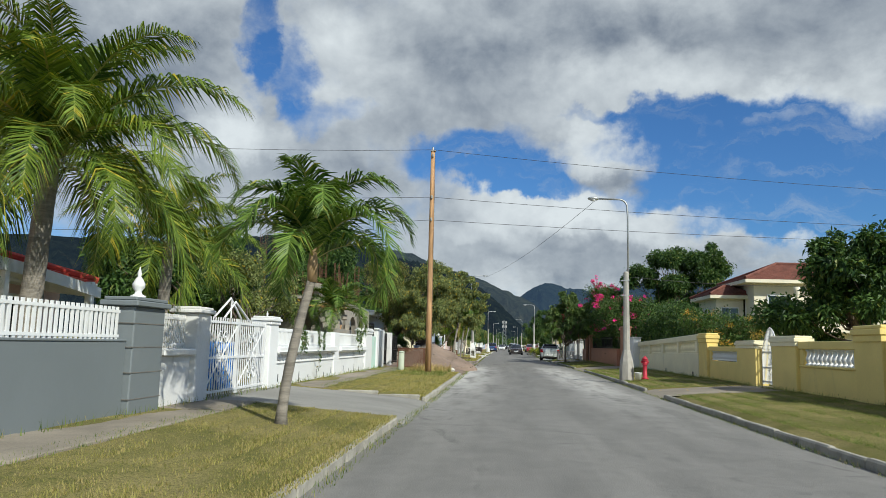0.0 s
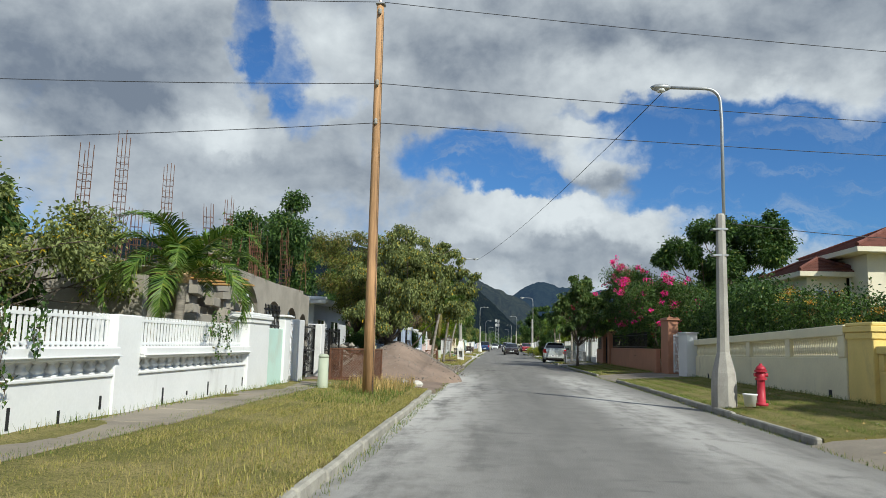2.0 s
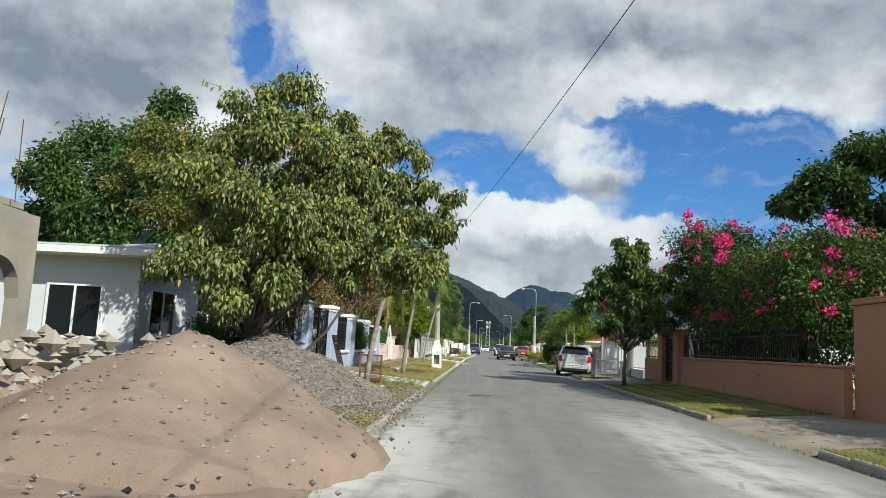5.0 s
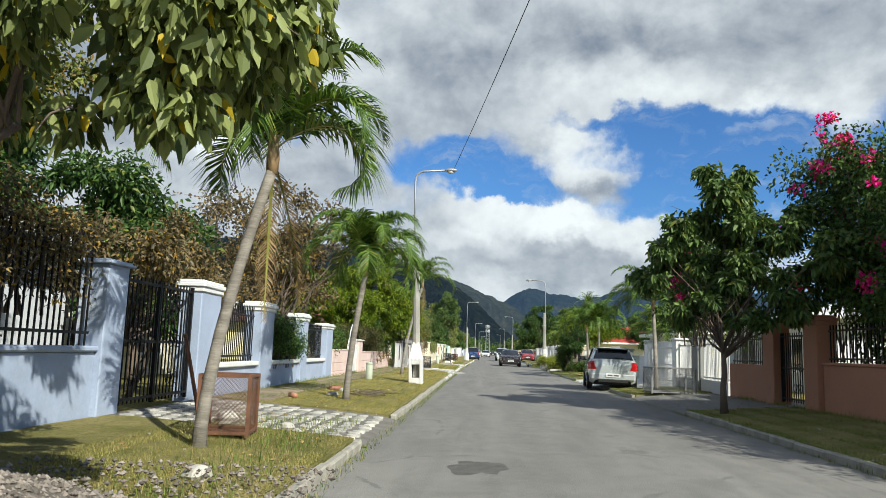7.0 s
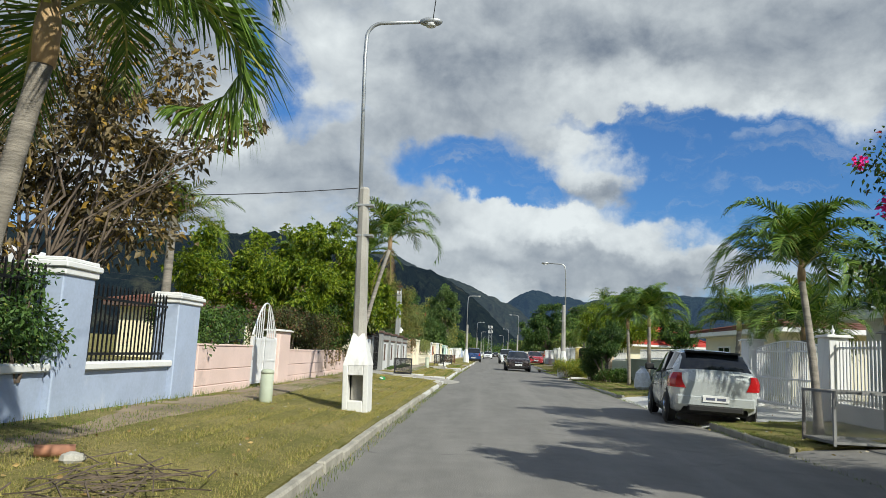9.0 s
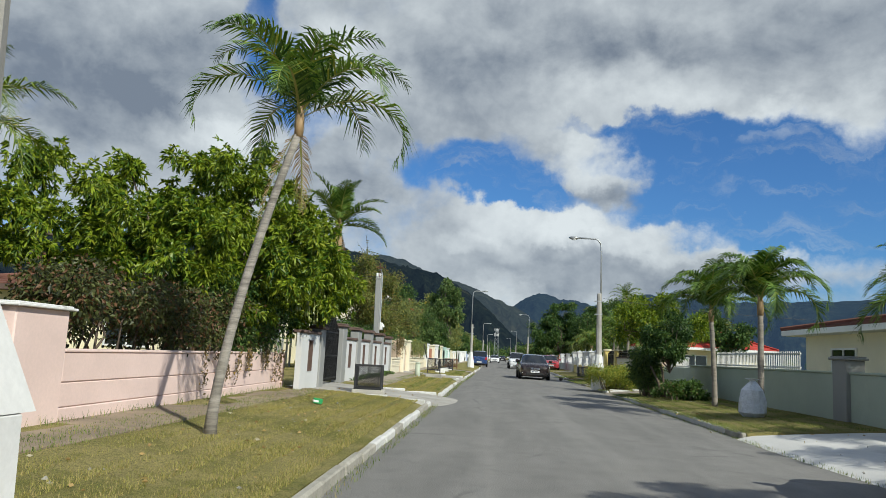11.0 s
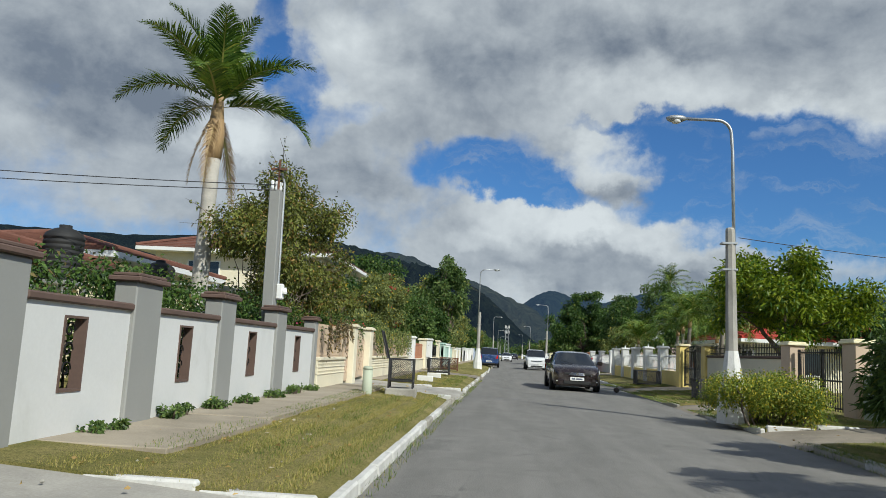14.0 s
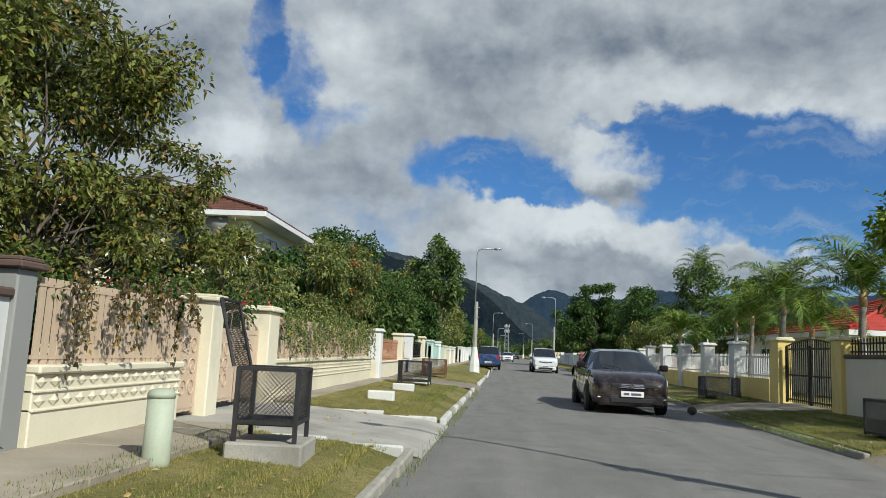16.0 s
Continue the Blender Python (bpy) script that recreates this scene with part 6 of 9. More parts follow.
T(124, "tall thin tree beside the half-built house", (-10.5, 26.0, 0.3), ((0, 0, 3.6, 0.6, 0.6, 1.2), (0.1, 0, 2.6, 0.9, 0.9, 0.8)), LEAF_DEEP, 4500, (0.18, 0.08), trunk=0.07)
T(102, "round leafy tree behind the unfinished building", (-13.6, 55, 0.3), ((0, 0, 7.4, 3.2, 3.0, 2.2), (1.2, 0.6, 5.2, 3.0, 2.8, 2.0), (-1.5, 0.2, 5.6, 2.8, 2.6, 2.0)), LEAF_DEEP, 40000, (0.24, 0.1), fork=2.4, limbs=8)
T(103, "large tree with drooping green and yellow leaves by the site", (-4.6, 42.8, 0.25), ((0.6, -0.9, 2.7, 1.4, 1.3, 1.1), (0.1, -0.9, 2.1, 1.5, 1.3, 0.9), (0.9, -1.0, 3.9, 1.3, 1.3, 1.1), (0.9, -1.0, 5.0, 0.9, 0.9, 0.9), (1.4, -0.4, 3.3, 1.0, 1.0, 1.0), (-0.3, -0.6, 4.0, 1.2, 1.2, 1.0), (0.6, 1.2, 2.5, 1.3, 1.3, 0.8), (0.9, 0.6, 3.4, 1.2, 1.2, 0.9), (1.8, -0.2, 4.3, 0.9, 1.0, 0.9), (-0.1, 1.9, 2.6, 1.2, 1.3, 0.8), (0.2, 1.6, 3.6, 1.2, 1.2, 0.9), (2.0, 2.1, 3.7, 1.0, 1.2, 0.7), (1.0, 2.8, 4.3, 1.2, 1.2, 0.9), (1.5, 1.2, 4.9, 1.1, 1.1, 0.8)), LEAF_MIX, 66000, (0.088, 0.052), trunk=0.12, fork=1.0, droop=0.5, limbs=26, per=16, size=0.3, lean=(0.4, -0.4), fine=True, down=1.0, twigs=170)
T(150, "dense yellow-green tree over the black railing", (-6.4, 47.0, 0.3), ((0, 0, 3.2, 1.5, 1.8, 1.3), (0.5, 1.2, 4.3, 1.4, 1.6, 1.2), (-1.2, -1.2, 4.4, 1.7, 1.6, 1.4), (0.4, -1.8, 3.4, 1.3, 1.5, 1.2), (-0.4, 0.6, 5.4, 1.5, 1.6, 1.1)), LEAF_OLIVE, 30000, (0.1, 0.052), trunk=0.12, fork=1.6, limbs=24, per=14, size=0.32, twigs=60)
T(104, "slender tree with drooping leaves near the street", (-4.1, 43.4, 0.25), ((2.5, -0.2, 2.3, 0.55, 0.6, 0.5), (2.85, -0.3, 3.0, 0.7, 0.7, 0.7), (2.9, 0, 3.7, 0.65, 0.7, 0.5), (2.45, 0, 4.4, 0.55, 0.55, 0.6), (2.2, 0, 4.95, 0.35, 0.3, 0.4), (1.95, -0.6, 3.2, 0.6, 0.6, 0.8), (1.6, -0.6, 4.2, 0.65, 0.6, 0.8), (1.5, -0.2, 2.5, 0.7, 0.7, 0.6)), LEAF_MIX, 15500, (0.09, 0.055), trunk=0.035, fork=2.0, droop=0.5, limbs=9, size=0.34, down=1.0, twigs=110, lean=(1.9, -0.1), per=12, fine=True)
T(125, "olive and brown shrub tree behind the black railing", (-5.9, 52.2, 0.3), ((0, 0, 2.3, 1.0, 1.6, 0.9), (0.3, 1.6, 2.4, 0.9, 1.2, 0.8)), LEAF_BROWN, 9000, (0.1, 0.05), stems=3, trunk=0.08, fork=1.0)
T(105, "thin brown-leaved tree behind the blue wall", (-5.9, 60.6, 0.3), ((0, 0, 3.0, 1.4, 1.6, 1.4), (-1.2, 0, 4.3, 1.2, 1.2, 1.2), (0.6, 0.5, 4.5, 1.0, 1.1, 1.2), (0.2, 1.6, 3.2, 1.0, 1.3, 1.1), (1.6, 1.0, 3.8, 1.1, 0.8, 0.5)), LEAF_BROWN, 13000, (0.12, 0.065), trunk=0.08, fork=1.0, limbs=50, stems=3, size=0.42, per=12, twigs=90)
T(106, "dense green tree behind the black railing", (-8.6, 58.2, 0.3), ((0, 0, 3.5, 1.6, 1.7, 1.7), (0, 0.5, 2.2, 1.6, 1.6, 1.2), (-1.5, -1, 3.8, 1.5, 1.5, 1.4)), LEAF_DEEP, 18000, (0.2, 0.085))
T(107, "large dense mango tree overhanging the pink wall", (-6.9, 77.6, 0.3), ((0, 0, 3.1, 2.4, 2.4, 1.7), (2.2, 1.6, 2.9, 1.6, 1.5, 1.2), (0.6, -2.4, 2.9, 2.2, 2.0, 1.5), (0.4, -0.6, 4.1, 2.0, 2.0, 1.0), (2.5, 1.8, 2.2, 1.2, 1.2, 0.9), (1.9, -1.2, 2.5, 1.5, 1.8, 1.2), (1.6, 0.4, 3.8, 1.5, 1.5, 0.9), (-2.2, -1.5, 3.4, 1.8, 1.8, 1.6), (1.0, 2.0, 3.6, 1.5, 1.4, 0.9), (2.3, 1.2, 3.6, 1.1, 1.2, 0.9), (1.3, 0.6, 4.7, 1.7, 1.6, 0.9), (2.9, -0.6, 2.8, 0.9, 1.5, 0.7), (2.6, 2.3, 3.0, 1.1, 1.2, 1.1), (2.7, 2.4, 2.0, 0.8, 1.0, 0.6)), LEAF_MANGO, 92000, (0.15, 0.042), trunk=0.22, fork=1.5, droop=0.45, out=0.8, name="mango_tree", limbs=26, per=24, size=0.25, fine=True, bunch=9)
T(108, "sparse twiggy tree above the grey wall", (-5.9, 95.8, 0.3), ((0, 0, 3.0, 1.4, 2.4, 1.4), (0.2, 0.6, 4.2, 1.2, 1.6, 1.2), (0.2, -1.6, 3.2, 1.1, 1.4, 1.2), (0.6, 2.2, 3.4, 0.9, 1.2, 0.7), (0.9, 2.6, 2.3, 0.9, 1.5, 0.8), (0.5, 0.4, 2.2, 1.1, 2.0, 0.8)), LEAF_OLIVE, 40000, (0.095, 0.05), trunk=0.08, fork=0.9, limbs=60, stems=3, size=0.36, per=18, twigs=220)
T(109, "tall green tree behind the cream wall", (12.0, 50.5, 0.3), ((0, 0, 7.0, 2.0, 2.0, 1.4), (2.3, 0.6, 6.9, 1.9, 1.8, 1.3), (0.6, 0, 5.2, 2.5, 2.4, 1.5), (-2.3, 0, 5.6, 1.6, 1.6, 1.1), (1.4, 0.4, 3.8, 2.5, 2.2, 1.3)), LEAF_DEEP, 46000, (0.2, 0.09), trunk=0.18, fork=2.6, limbs=24)
T(110, "dense green tree behind the yellow wall", (10.6, 22.6, 0.3), ((0, 0, 2.9, 1.7, 1.8, 1.4), (-1.2, 0.6, 2.2, 1.4, 1.6, 1.1), (1.3, -1.0, 3.5, 1.7, 1.6, 1.4), (-0.4, -0.2, 3.9, 1.1, 1.1, 0.8)), LEAF_DEEP, 24000, (0.19, 0.08))
T(126, "dense green tree over the yellow wall", (12.0, 15.0, 0.3), ((0, 0, 2.9, 1.9, 2.4, 1.5),), LEAF_DEEP, 12000, (0.19, 0.08))
T(111, "young tree with drooping green leaves on the verge", (5.15, 55.8, 0.2), ((0.2, 0.6, 4.5, 0.9, 1.0, 0.9), (-1.05, 0.4, 3.8, 0.7, 0.9, 0.5), (1.0, 0.4, 3.9, 1.0, 1.0, 0.8), (0.1, 0.6, 2.9, 1.2, 1.1, 0.8), (-1.0, 0.3, 3.0, 0.8, 0.9, 0.6), (1.2, -0.6, 3.2, 1.0, 1.0, 0.7), (0.8, -0.2, 2.3, 0.9, 0.9, 0.6), (-0.3, 0.2, 2.0, 0.8, 0.8, 0.5)), LEAF_MID, 19000, (0.16, 0.07), trunk=0.075, fork=1.3, droop=0.5, limbs=30, fine=True, down=0.5, twigs=90, size=0.34)
shrub("bougainvillea", "large bougainvillea with magenta flowers over a wall", (6.25, 10.5, 45.0, 54.0, 1.0, 4.5), LEAF_HEDGE, 112, 46000, (0.11, 0.065), "bougainvillea", (PETAL, 2800, 0.09), 170)
shrub("bougainvillea", "tangled bougainvillea with red and magenta sprays", (6.6, 9.6, 53.0, 57.4, 1.3, 5.9), LEAF_HEDGE, 127, 24000, (0.11, 0.065), "bougainvillea", (PETAL, 1500, 0.09), 70)
shrub("bougainvillea", "magenta bougainvillea beside the white fence", (5.0, 7.4, 57.6, 62.4, 1.6, 4.4), LEAF_HEDGE, 113, 17000, (0.09, 0.05), "bougainvillea", (PETAL, 3200, 0.085), 60)
sprays("bougainvillea", "long bougainvillea shoots with magenta tips above the wall", "bougainvillea", (7.8, 55.6, 3.6), ((7.5, 56.2, 6.7), (7.1, 55.6, 6.2), (7.0, 55.0, 5.4), (6.5, 55.6, 4.9), (8.2, 56.4, 6.1), (6.9, 53.0, 5.0), (6.6, 57.0, 4.4)), LEAF_HEDGE, PETAL, 140)
shrub("shrub", "dark green shrubbery behind the cream wall", (8.0, 9.9, 35.0, 45.0, 0.3, 3.6), LEAF_DEEP, 128, 24000, (0.13, 0.065), "shrub", None, 110)
shrub("shrub", "shrub with orange blossom behind the cream wall", (8.2, 12.0, 29.0, 36.2, 0.3, 2.9), LEAF_HEDGE, 114, 22000, (0.11, 0.055), "shrub", (PETAL_ORANGE, 1800, 0.05), 100)
shrub("hedge", "overgrown brown-green hedge trailing over the pink wall", (-6.3, -4.62, 70.0, 79.0, 0.95, 2.1), LEAF_BUSH, 115, 26000, (0.075, 0.045), "hedge", None, 90)
shrub("hedge", "dense dark hedge under the mango tree", (-6.3, -4.55, 75.6, 79.3, 0.9, 2.6), LEAF_DEEP, 151, 20000, (0.085, 0.045), "hedge", None, 60)
shrub("hedge", "dark green shrub beside the pointed gate", (-5.9, -4.7, 64.0, 66.8, 0.9, 1.85), LEAF_HEDGE, 116, 8000, (0.075, 0.045))
shrub("shrub", "clipped green bush growing through the railing", (-5.35, -4.45, 56.9, 59.7, 0.7, 1.9), LEAF_DEEP, 117, 10000, (0.065, 0.035), "shrub", None, 40)
shrub("hedge", "yellow-green clipped hedge on the kerb island", (4.2, 6.4, 91.9, 94.4, 0.15, 1.05), LEAF_YELLOW, 118, 26000, (0.055, 0.03), "hedge", None, 60)
T(119, "dark round tree with bent trunk on the verge", (6.05, 86.6, 0.2), ((0, 0, 2.0, 1.0, 1.1, 0.75), (0.1, 0.2, 2.4, 0.8, 0.9, 0.5), (-0.3, -0.3, 1.8, 0.75, 0.7, 0.5)), LEAF_DEEP, 17000, (0.1, 0.05), trunk=0.07, fork=1.0, stems=2)
shrub("shrub", "low leafy plants at the kerb", (5.4, 6.8, 84.6, 87.2, 0.15, 0.75), LEAF_HEDGE, 129, 6000, (0.1, 0.045), "shrub")
shrub("hedge", "clipped hedge behind the grey wall", (-5.4, -4.45, 84.5, 94.5, 0.3, 2.2), LEAF_HEDGE, 120, 19000, (0.075, 0.04))
shrub("hedge", "climbing plants over the slatted screen", (-5.2, -4.15, 94.0, 111.0, 0.9, 2.0), LEAF_HEDGE, 121, 26000, (0.08, 0.045), "hedge", (PETAL_RED, 300, 0.06), 90)
T(122, "bright green tree behind the street lamp", (8.9, 101.6, 0.3), ((0, 0, 3.9, 1.9, 1.9, 1.3), (-1.2, 0.5, 3.2, 1.6, 1.6, 1.1), (1.4, 0.5, 2.8, 1.8, 1.8, 1.2), (0.2, -0.6, 2.4, 1.7, 1.7, 1.0)), LEAF_MANGO, 20000, (0.17, 0.07))
T(130, "yellowing garden tree above the cream wall", (-6.6, 104.5, 0.3), ((0, 0, 2.5, 1.3, 2.0, 1.0), (0, 2.0, 2.2, 1.2, 1.6, 0.9)), LEAF_MIX, 14000, (0.13, 0.06), stems=2)
T(131, "spindly garden tree above the cream wall", (-6.0, 111.0, 0.3), ((0, 0, 2.6, 1.0, 1.6, 1.2), (0, 0.5, 3.8, 0.6, 0.7, 0.8)), LEAF_MIX, 9000, (0.13, 0.06), stems=2)
T(132, "green tree beside the half-built house", (-7.8, 54.5, 0.3), ((0, 0, 2.6, 1.5, 1.8, 1.1),), LEAF_DEEP, 9000, (0.18, 0.08))
T(133, "leafy garden tree behind the white wall", (-13.5, 32.0, 0.3), ((0, 0, 2.6, 1.8, 2.2, 1.3),), LEAF_DEEP, 9000, (0.2, 0.09))

rng0 = np.random.default_rng(77)
k = 0
for y in np.concatenate([np.arange(112, 180, 4.6), np.arange(180, 330, 6), np.arange(336, 600, 13)]):
    for s in (-1, 1):
        x = (-6.0 - rng0.uniform(0, 2.0)) if s < 0 else (10.6 + rng0.uniform(0, 4))
        if s > 0 and y < 126:
            x += 4
        g = rng0.uniform(1.0, 1.45) if 126 < y else 1.0
        h = rng0.uniform(1.9, 3.3) * g
        lobes = [(0, 0, h, 1.7 * g, 1.9 * g, 1.3 * g), (rng0.uniform(-0.9, 0.9), rng0.uniform(-1, 1), h * 0.75, 1.6 * g, 1.6 * g, 1.1 * g), (rng0.uniform(-0.9, 0.9) * g, rng0.uniform(-1, 1), h * 1.3, 1.2 * g, 1.2 * g, 1.0 * g)]
        tree("tree", "street-side garden tree further along", (x + swing(y), y + rng0.uniform(-2, 2), 0.3), lobes, (LEAF_DEEP, LEAF_HEDGE, LEAF_MID, LEAF_MIX, LEAF_DEEP)[int(rng0.integers(5))], 200 + k, 7000 if y < 180 else 3000, (0.22, 0.12) if y < 180 else (0.42, 0.22), limbs=8, size=0.36, per=12, group="garden trees")
        k += 1
# the woods that close the street's end
rngw = np.random.default_rng(5)
wx = rngw.uniform(-230, 230, 170)
c = np.stack([wx, 600 + rngw.uniform(0, 60, 170), rngw.uniform(2.0, 9.0, 170)], 1)
p_, w_ = clump_leaves(rngw, c, rngw.uniform(3.0, 6.0, 170), 15000)
woods = new("far_woods", leaf_mesh("far_woods", p_, w_, 1.5, 0.9, LEAF_DEEP, rngw))
tagged(woods, "dark belt of trees closing the far end of the street", "woods", kind="stuff")
# a telecom mast beyond the street's end
t = thing("lattice_mast", "grey steel telecom lattice mast with panel aerials", "mast", (6.6, 596.0, 0.2))
for sx in (-1, 1):
    for sy in (-1, 1):
        part("leg", MB().tube([(6.6 + sx * 1.6, 596 + sy * 1.6, 0.1), (6.6 + sx * 0.9, 596 + sy * 0.9, 20.5)], 0.14, 5), GALVANISED, t)
for i in range(7):
    r0, r1 = 1.6 - 0.1 * i, 1.5 - 0.1 * i
    for sy in (-1, 1):
        part("brace", MB().tube([(6.6 - r0, 596 + sy * r0, 0.3 + 2.85 * i), (6.6 + r1, 596 + sy * r1, 3.1 + 2.85 * i)], 0.08, 4).tube([(6.6 + r0, 596 + sy * r0, 0.3 + 2.85 * i), (6.6 - r1, 596 + sy * r1, 3.1 + 2.85 * i)], 0.08, 4), GALVANISED, t)
for i in range(4):
    for zz in (15.5, 19.0):
        part("aerial", MB().box(4.9 + i * 0.95, 5.35 + i * 0.95, 594.2, 594.5, zz, zz + 2.0, 0.05), PALE_GREY, t)

shrub("shrub", "feathery areca clump on the verge", (5.15, 6.05, 87.2, 88.9, 0.15, 1.8), LEAF_MID, 141, 7000, (0.2, 0.035), "shrub", None, 40)
shrub("shrub", "dead brown vine tangled over the railing", (-5.6, -4.5, 44.8, 49.0, 1.5, 2.9), LEAF_BROWN, 142, 9000, (0.07, 0.03), "shrub", None, 60)
shrub("hedge", "green hedge behind the black railing", (-6.6, -5.6, 44.6, 49.4, 0.3, 1.5), LEAF_DEEP, 143, 9000, (0.07, 0.04))
T(147, "tall dense dark-green tree beside the far lamp", (11.2, 176.0, 0.3), ((0, 0, 6.2, 3.4, 3.4, 2.6), (-2.6, 0, 4.6, 2.6, 2.6, 2.2), (2.8, 0.5, 5.0, 2.8, 2.8, 2.3), (0.3, 0, 8.4, 2.2, 2.2, 1.7)), LEAF_DEEP, 16000, (0.34, 0.17), trunk=0.25, fork=2.4, limbs=16, size=0.36, per=14)
T(148, "tall bushy dark-green tree down the street", (14.6, 168.0, 0.3), ((0, 0, 5.2, 2.6, 2.6, 2.3), (0.4, 0, 7.0, 1.8, 1.8, 1.6), (1.8, 0, 4.2, 2.0, 2.0, 1.8)), LEAF_HEDGE, 11000, (0.32, 0.16), trunk=0.22, fork=2.2, limbs=14, size=0.36, per=14)
T(149, "tall loose tree behind a far street lamp", (-4.4, 136.5, 0.3), ((0, 0, 5.4, 1.9, 2.0, 2.0), (0.3, 0.2, 7.2, 1.2, 1.3, 1.3), (-1.8, 0.5, 4.6, 1.8, 1.8, 1.6)), LEAF_MID, 11000, (0.26, 0.12), trunk=0.16, fork=2.2, limbs=18, size=0.36, per=14)
palm("palm", "tall palm rising over the garden trees", (15.4, 146.9, 0.3), 8.4, 61, (0.2, 0), 18, 2.7, 0.8, 36, (0.17, 0.13), arch=2.3, hang=0.7, rise=(0.1, 1.4))

# mangoes hanging on long stalks
mango = next(o for o in bpy.data.objects if o.name.startswith("mango_tree"))
fruit = MB().lathe(0, 0, [(0.003, 0.24), (0.004, 0.055), (0.017, 0.047), (0.027, 0.024), (0.029, 0.0), (0.023, -0.026), (0.011, -0.042), (0.003, -0.047)], 10).mesh(
    "mango", material("mango_skin", (0.2, 0.23, 0.07), 0.5, 0.2, 6, 30, 0.05, spread=0.25), True)
rng4 = np.random.default_rng(8)
for k in range(22):
    part("mango", fruit, None, mango, "pale green hanging mango" if k == 0 else "", at=(rng4.uniform(-4.15, -3.7), rng4.uniform(77.0, 80.2), rng4.uniform(1.75, 2.5)))
# big garden trees behind the cream walls
T(144, "large dense garden tree behind the cream house", (-9.5, 126.0, 0.3), ((0, 0, 5.4, 2.8, 2.8, 2.0), (1.5, -1.0, 3.8, 2.2, 2.2, 1.4), (-2.0, 0, 3.8, 2.2, 2.2, 1.5)), LEAF_DEEP, 15000, (0.24, 0.11), trunk=0.2, limbs=18)
T(145, "spiky garden tree with red flowers behind the wall", (-5.9, 116.5, 0.3), ((0, 0, 2.8, 1.3, 1.8, 1.3), (0.2, -0.8, 4.0, 0.8, 0.9, 1.1)), LEAF_MIX, 10000, (0.14, 0.06), trunk=0.08, limbs=30, stems=3, twigs=80, flowers=(PETAL_RED, 200, 0.09))
T(146, "dense round tree beside the walls", (-5.8, 122.5, 0.3), ((0, 0, 3.2, 1.7, 2.2, 1.7), (0.3, 1.0, 2.2, 1.6, 2.0, 1.1)), LEAF_HEDGE, 12000, (0.15, 0.07), trunk=0.12, limbs=20)


def hanging_vine(x, y, top, bottom, seed, spread=0.35, label="thin green vine hanging down the white wall", mat=None, strands=3):
    """A few leafy strands hanging down the face of a wall."""
    rng = np.random.default_rng(seed)
    t = thing("vine", label, "vine", (x, y, bottom))
    P = []
    for k in range(strands):
        a, ln = y + rng.uniform(-spread, spread), (top - bottom) * rng.uniform(0.35, 1.0)
        path = bend((x - 0.02, a, top), (x + 0.03, a + rng.uniform(-0.25, 0.25), top - ln), 0, rng, 6, 0.04)
        part("strand", MB().tube(path, 0.004, 4), BARK, t)
        for p in path:
            P += [np.array(p) + rng.normal(size=3) * np.array([0.02, 0.06, 0.06]) for _ in range(14)]
    P = np.array(P)
    P[:, 0] = np.maximum(P[:, 0], x)
    part("foliage", leaf_mesh("foliage", P, rng.normal(size=P.shape) * np.array([0.3, 1, 1]), 0.06, 0.04, mat or LEAF_HEDGE, rng, 0.4), mat or LEAF_HEDGE, t)


hanging_vine(-4.52, 18.9, 1.55, 0.55, 150)
hanging_vine(-4.52, 17.2, 1.5, 0.95, 151, 0.2)
hanging_vine(-4.52, 24.2, 1.6, 0.95, 152, 0.5)
for k in range(4):
    hanging_vine(-3.93, 94.5 + k * 0.7, 1.8, 0.95 + 0.15 * (k % 3), 160 + k, 0.3, "leafy vine trailing over the slatted screen", LEAF_BROWN)
for k in range(9):
    hanging_vine(-3.93, 101.2 + k * 1.1, 1.82, 1.0, 175 + k, 0.6, "leafy vine trailing over the slatted screen", LEAF_MIX, 6)
for k in range(5):
    hanging_vine(-4.6, 74.2 + k * 0.95, 1.1, 0.45 + 0.12 * (k % 4), 190 + k, 0.45, "thin vine hanging down the pink wall", LEAF_BROWN, 2)
for k, (y, n) in enumerate(((84.6, 0.5), (86.2, 0.7), (87.6, 0.5), (88.8, 0.7), (90.4, 0.45), (91.6, 0.7), (93.0, 0.5))):
    shrub("weed_clump", "low green weeds at the foot of the grey wall", (-4.15, -3.85, y, y + n, 0.26, 0.36 + 0.03 * (k % 3)), LEAF_MID, 210 + k, 420, (0.06, 0.035), "weeds", None, 10, "wall weeds")
shrub("hedge", "dark hedge behind the iron railing of the terracotta wall", (7.3, 8.7, 44.5, 55.3, 0.3, 2.3), LEAF_DEEP, 230, 18000, (0.1, 0.055), "hedge", None, 70)

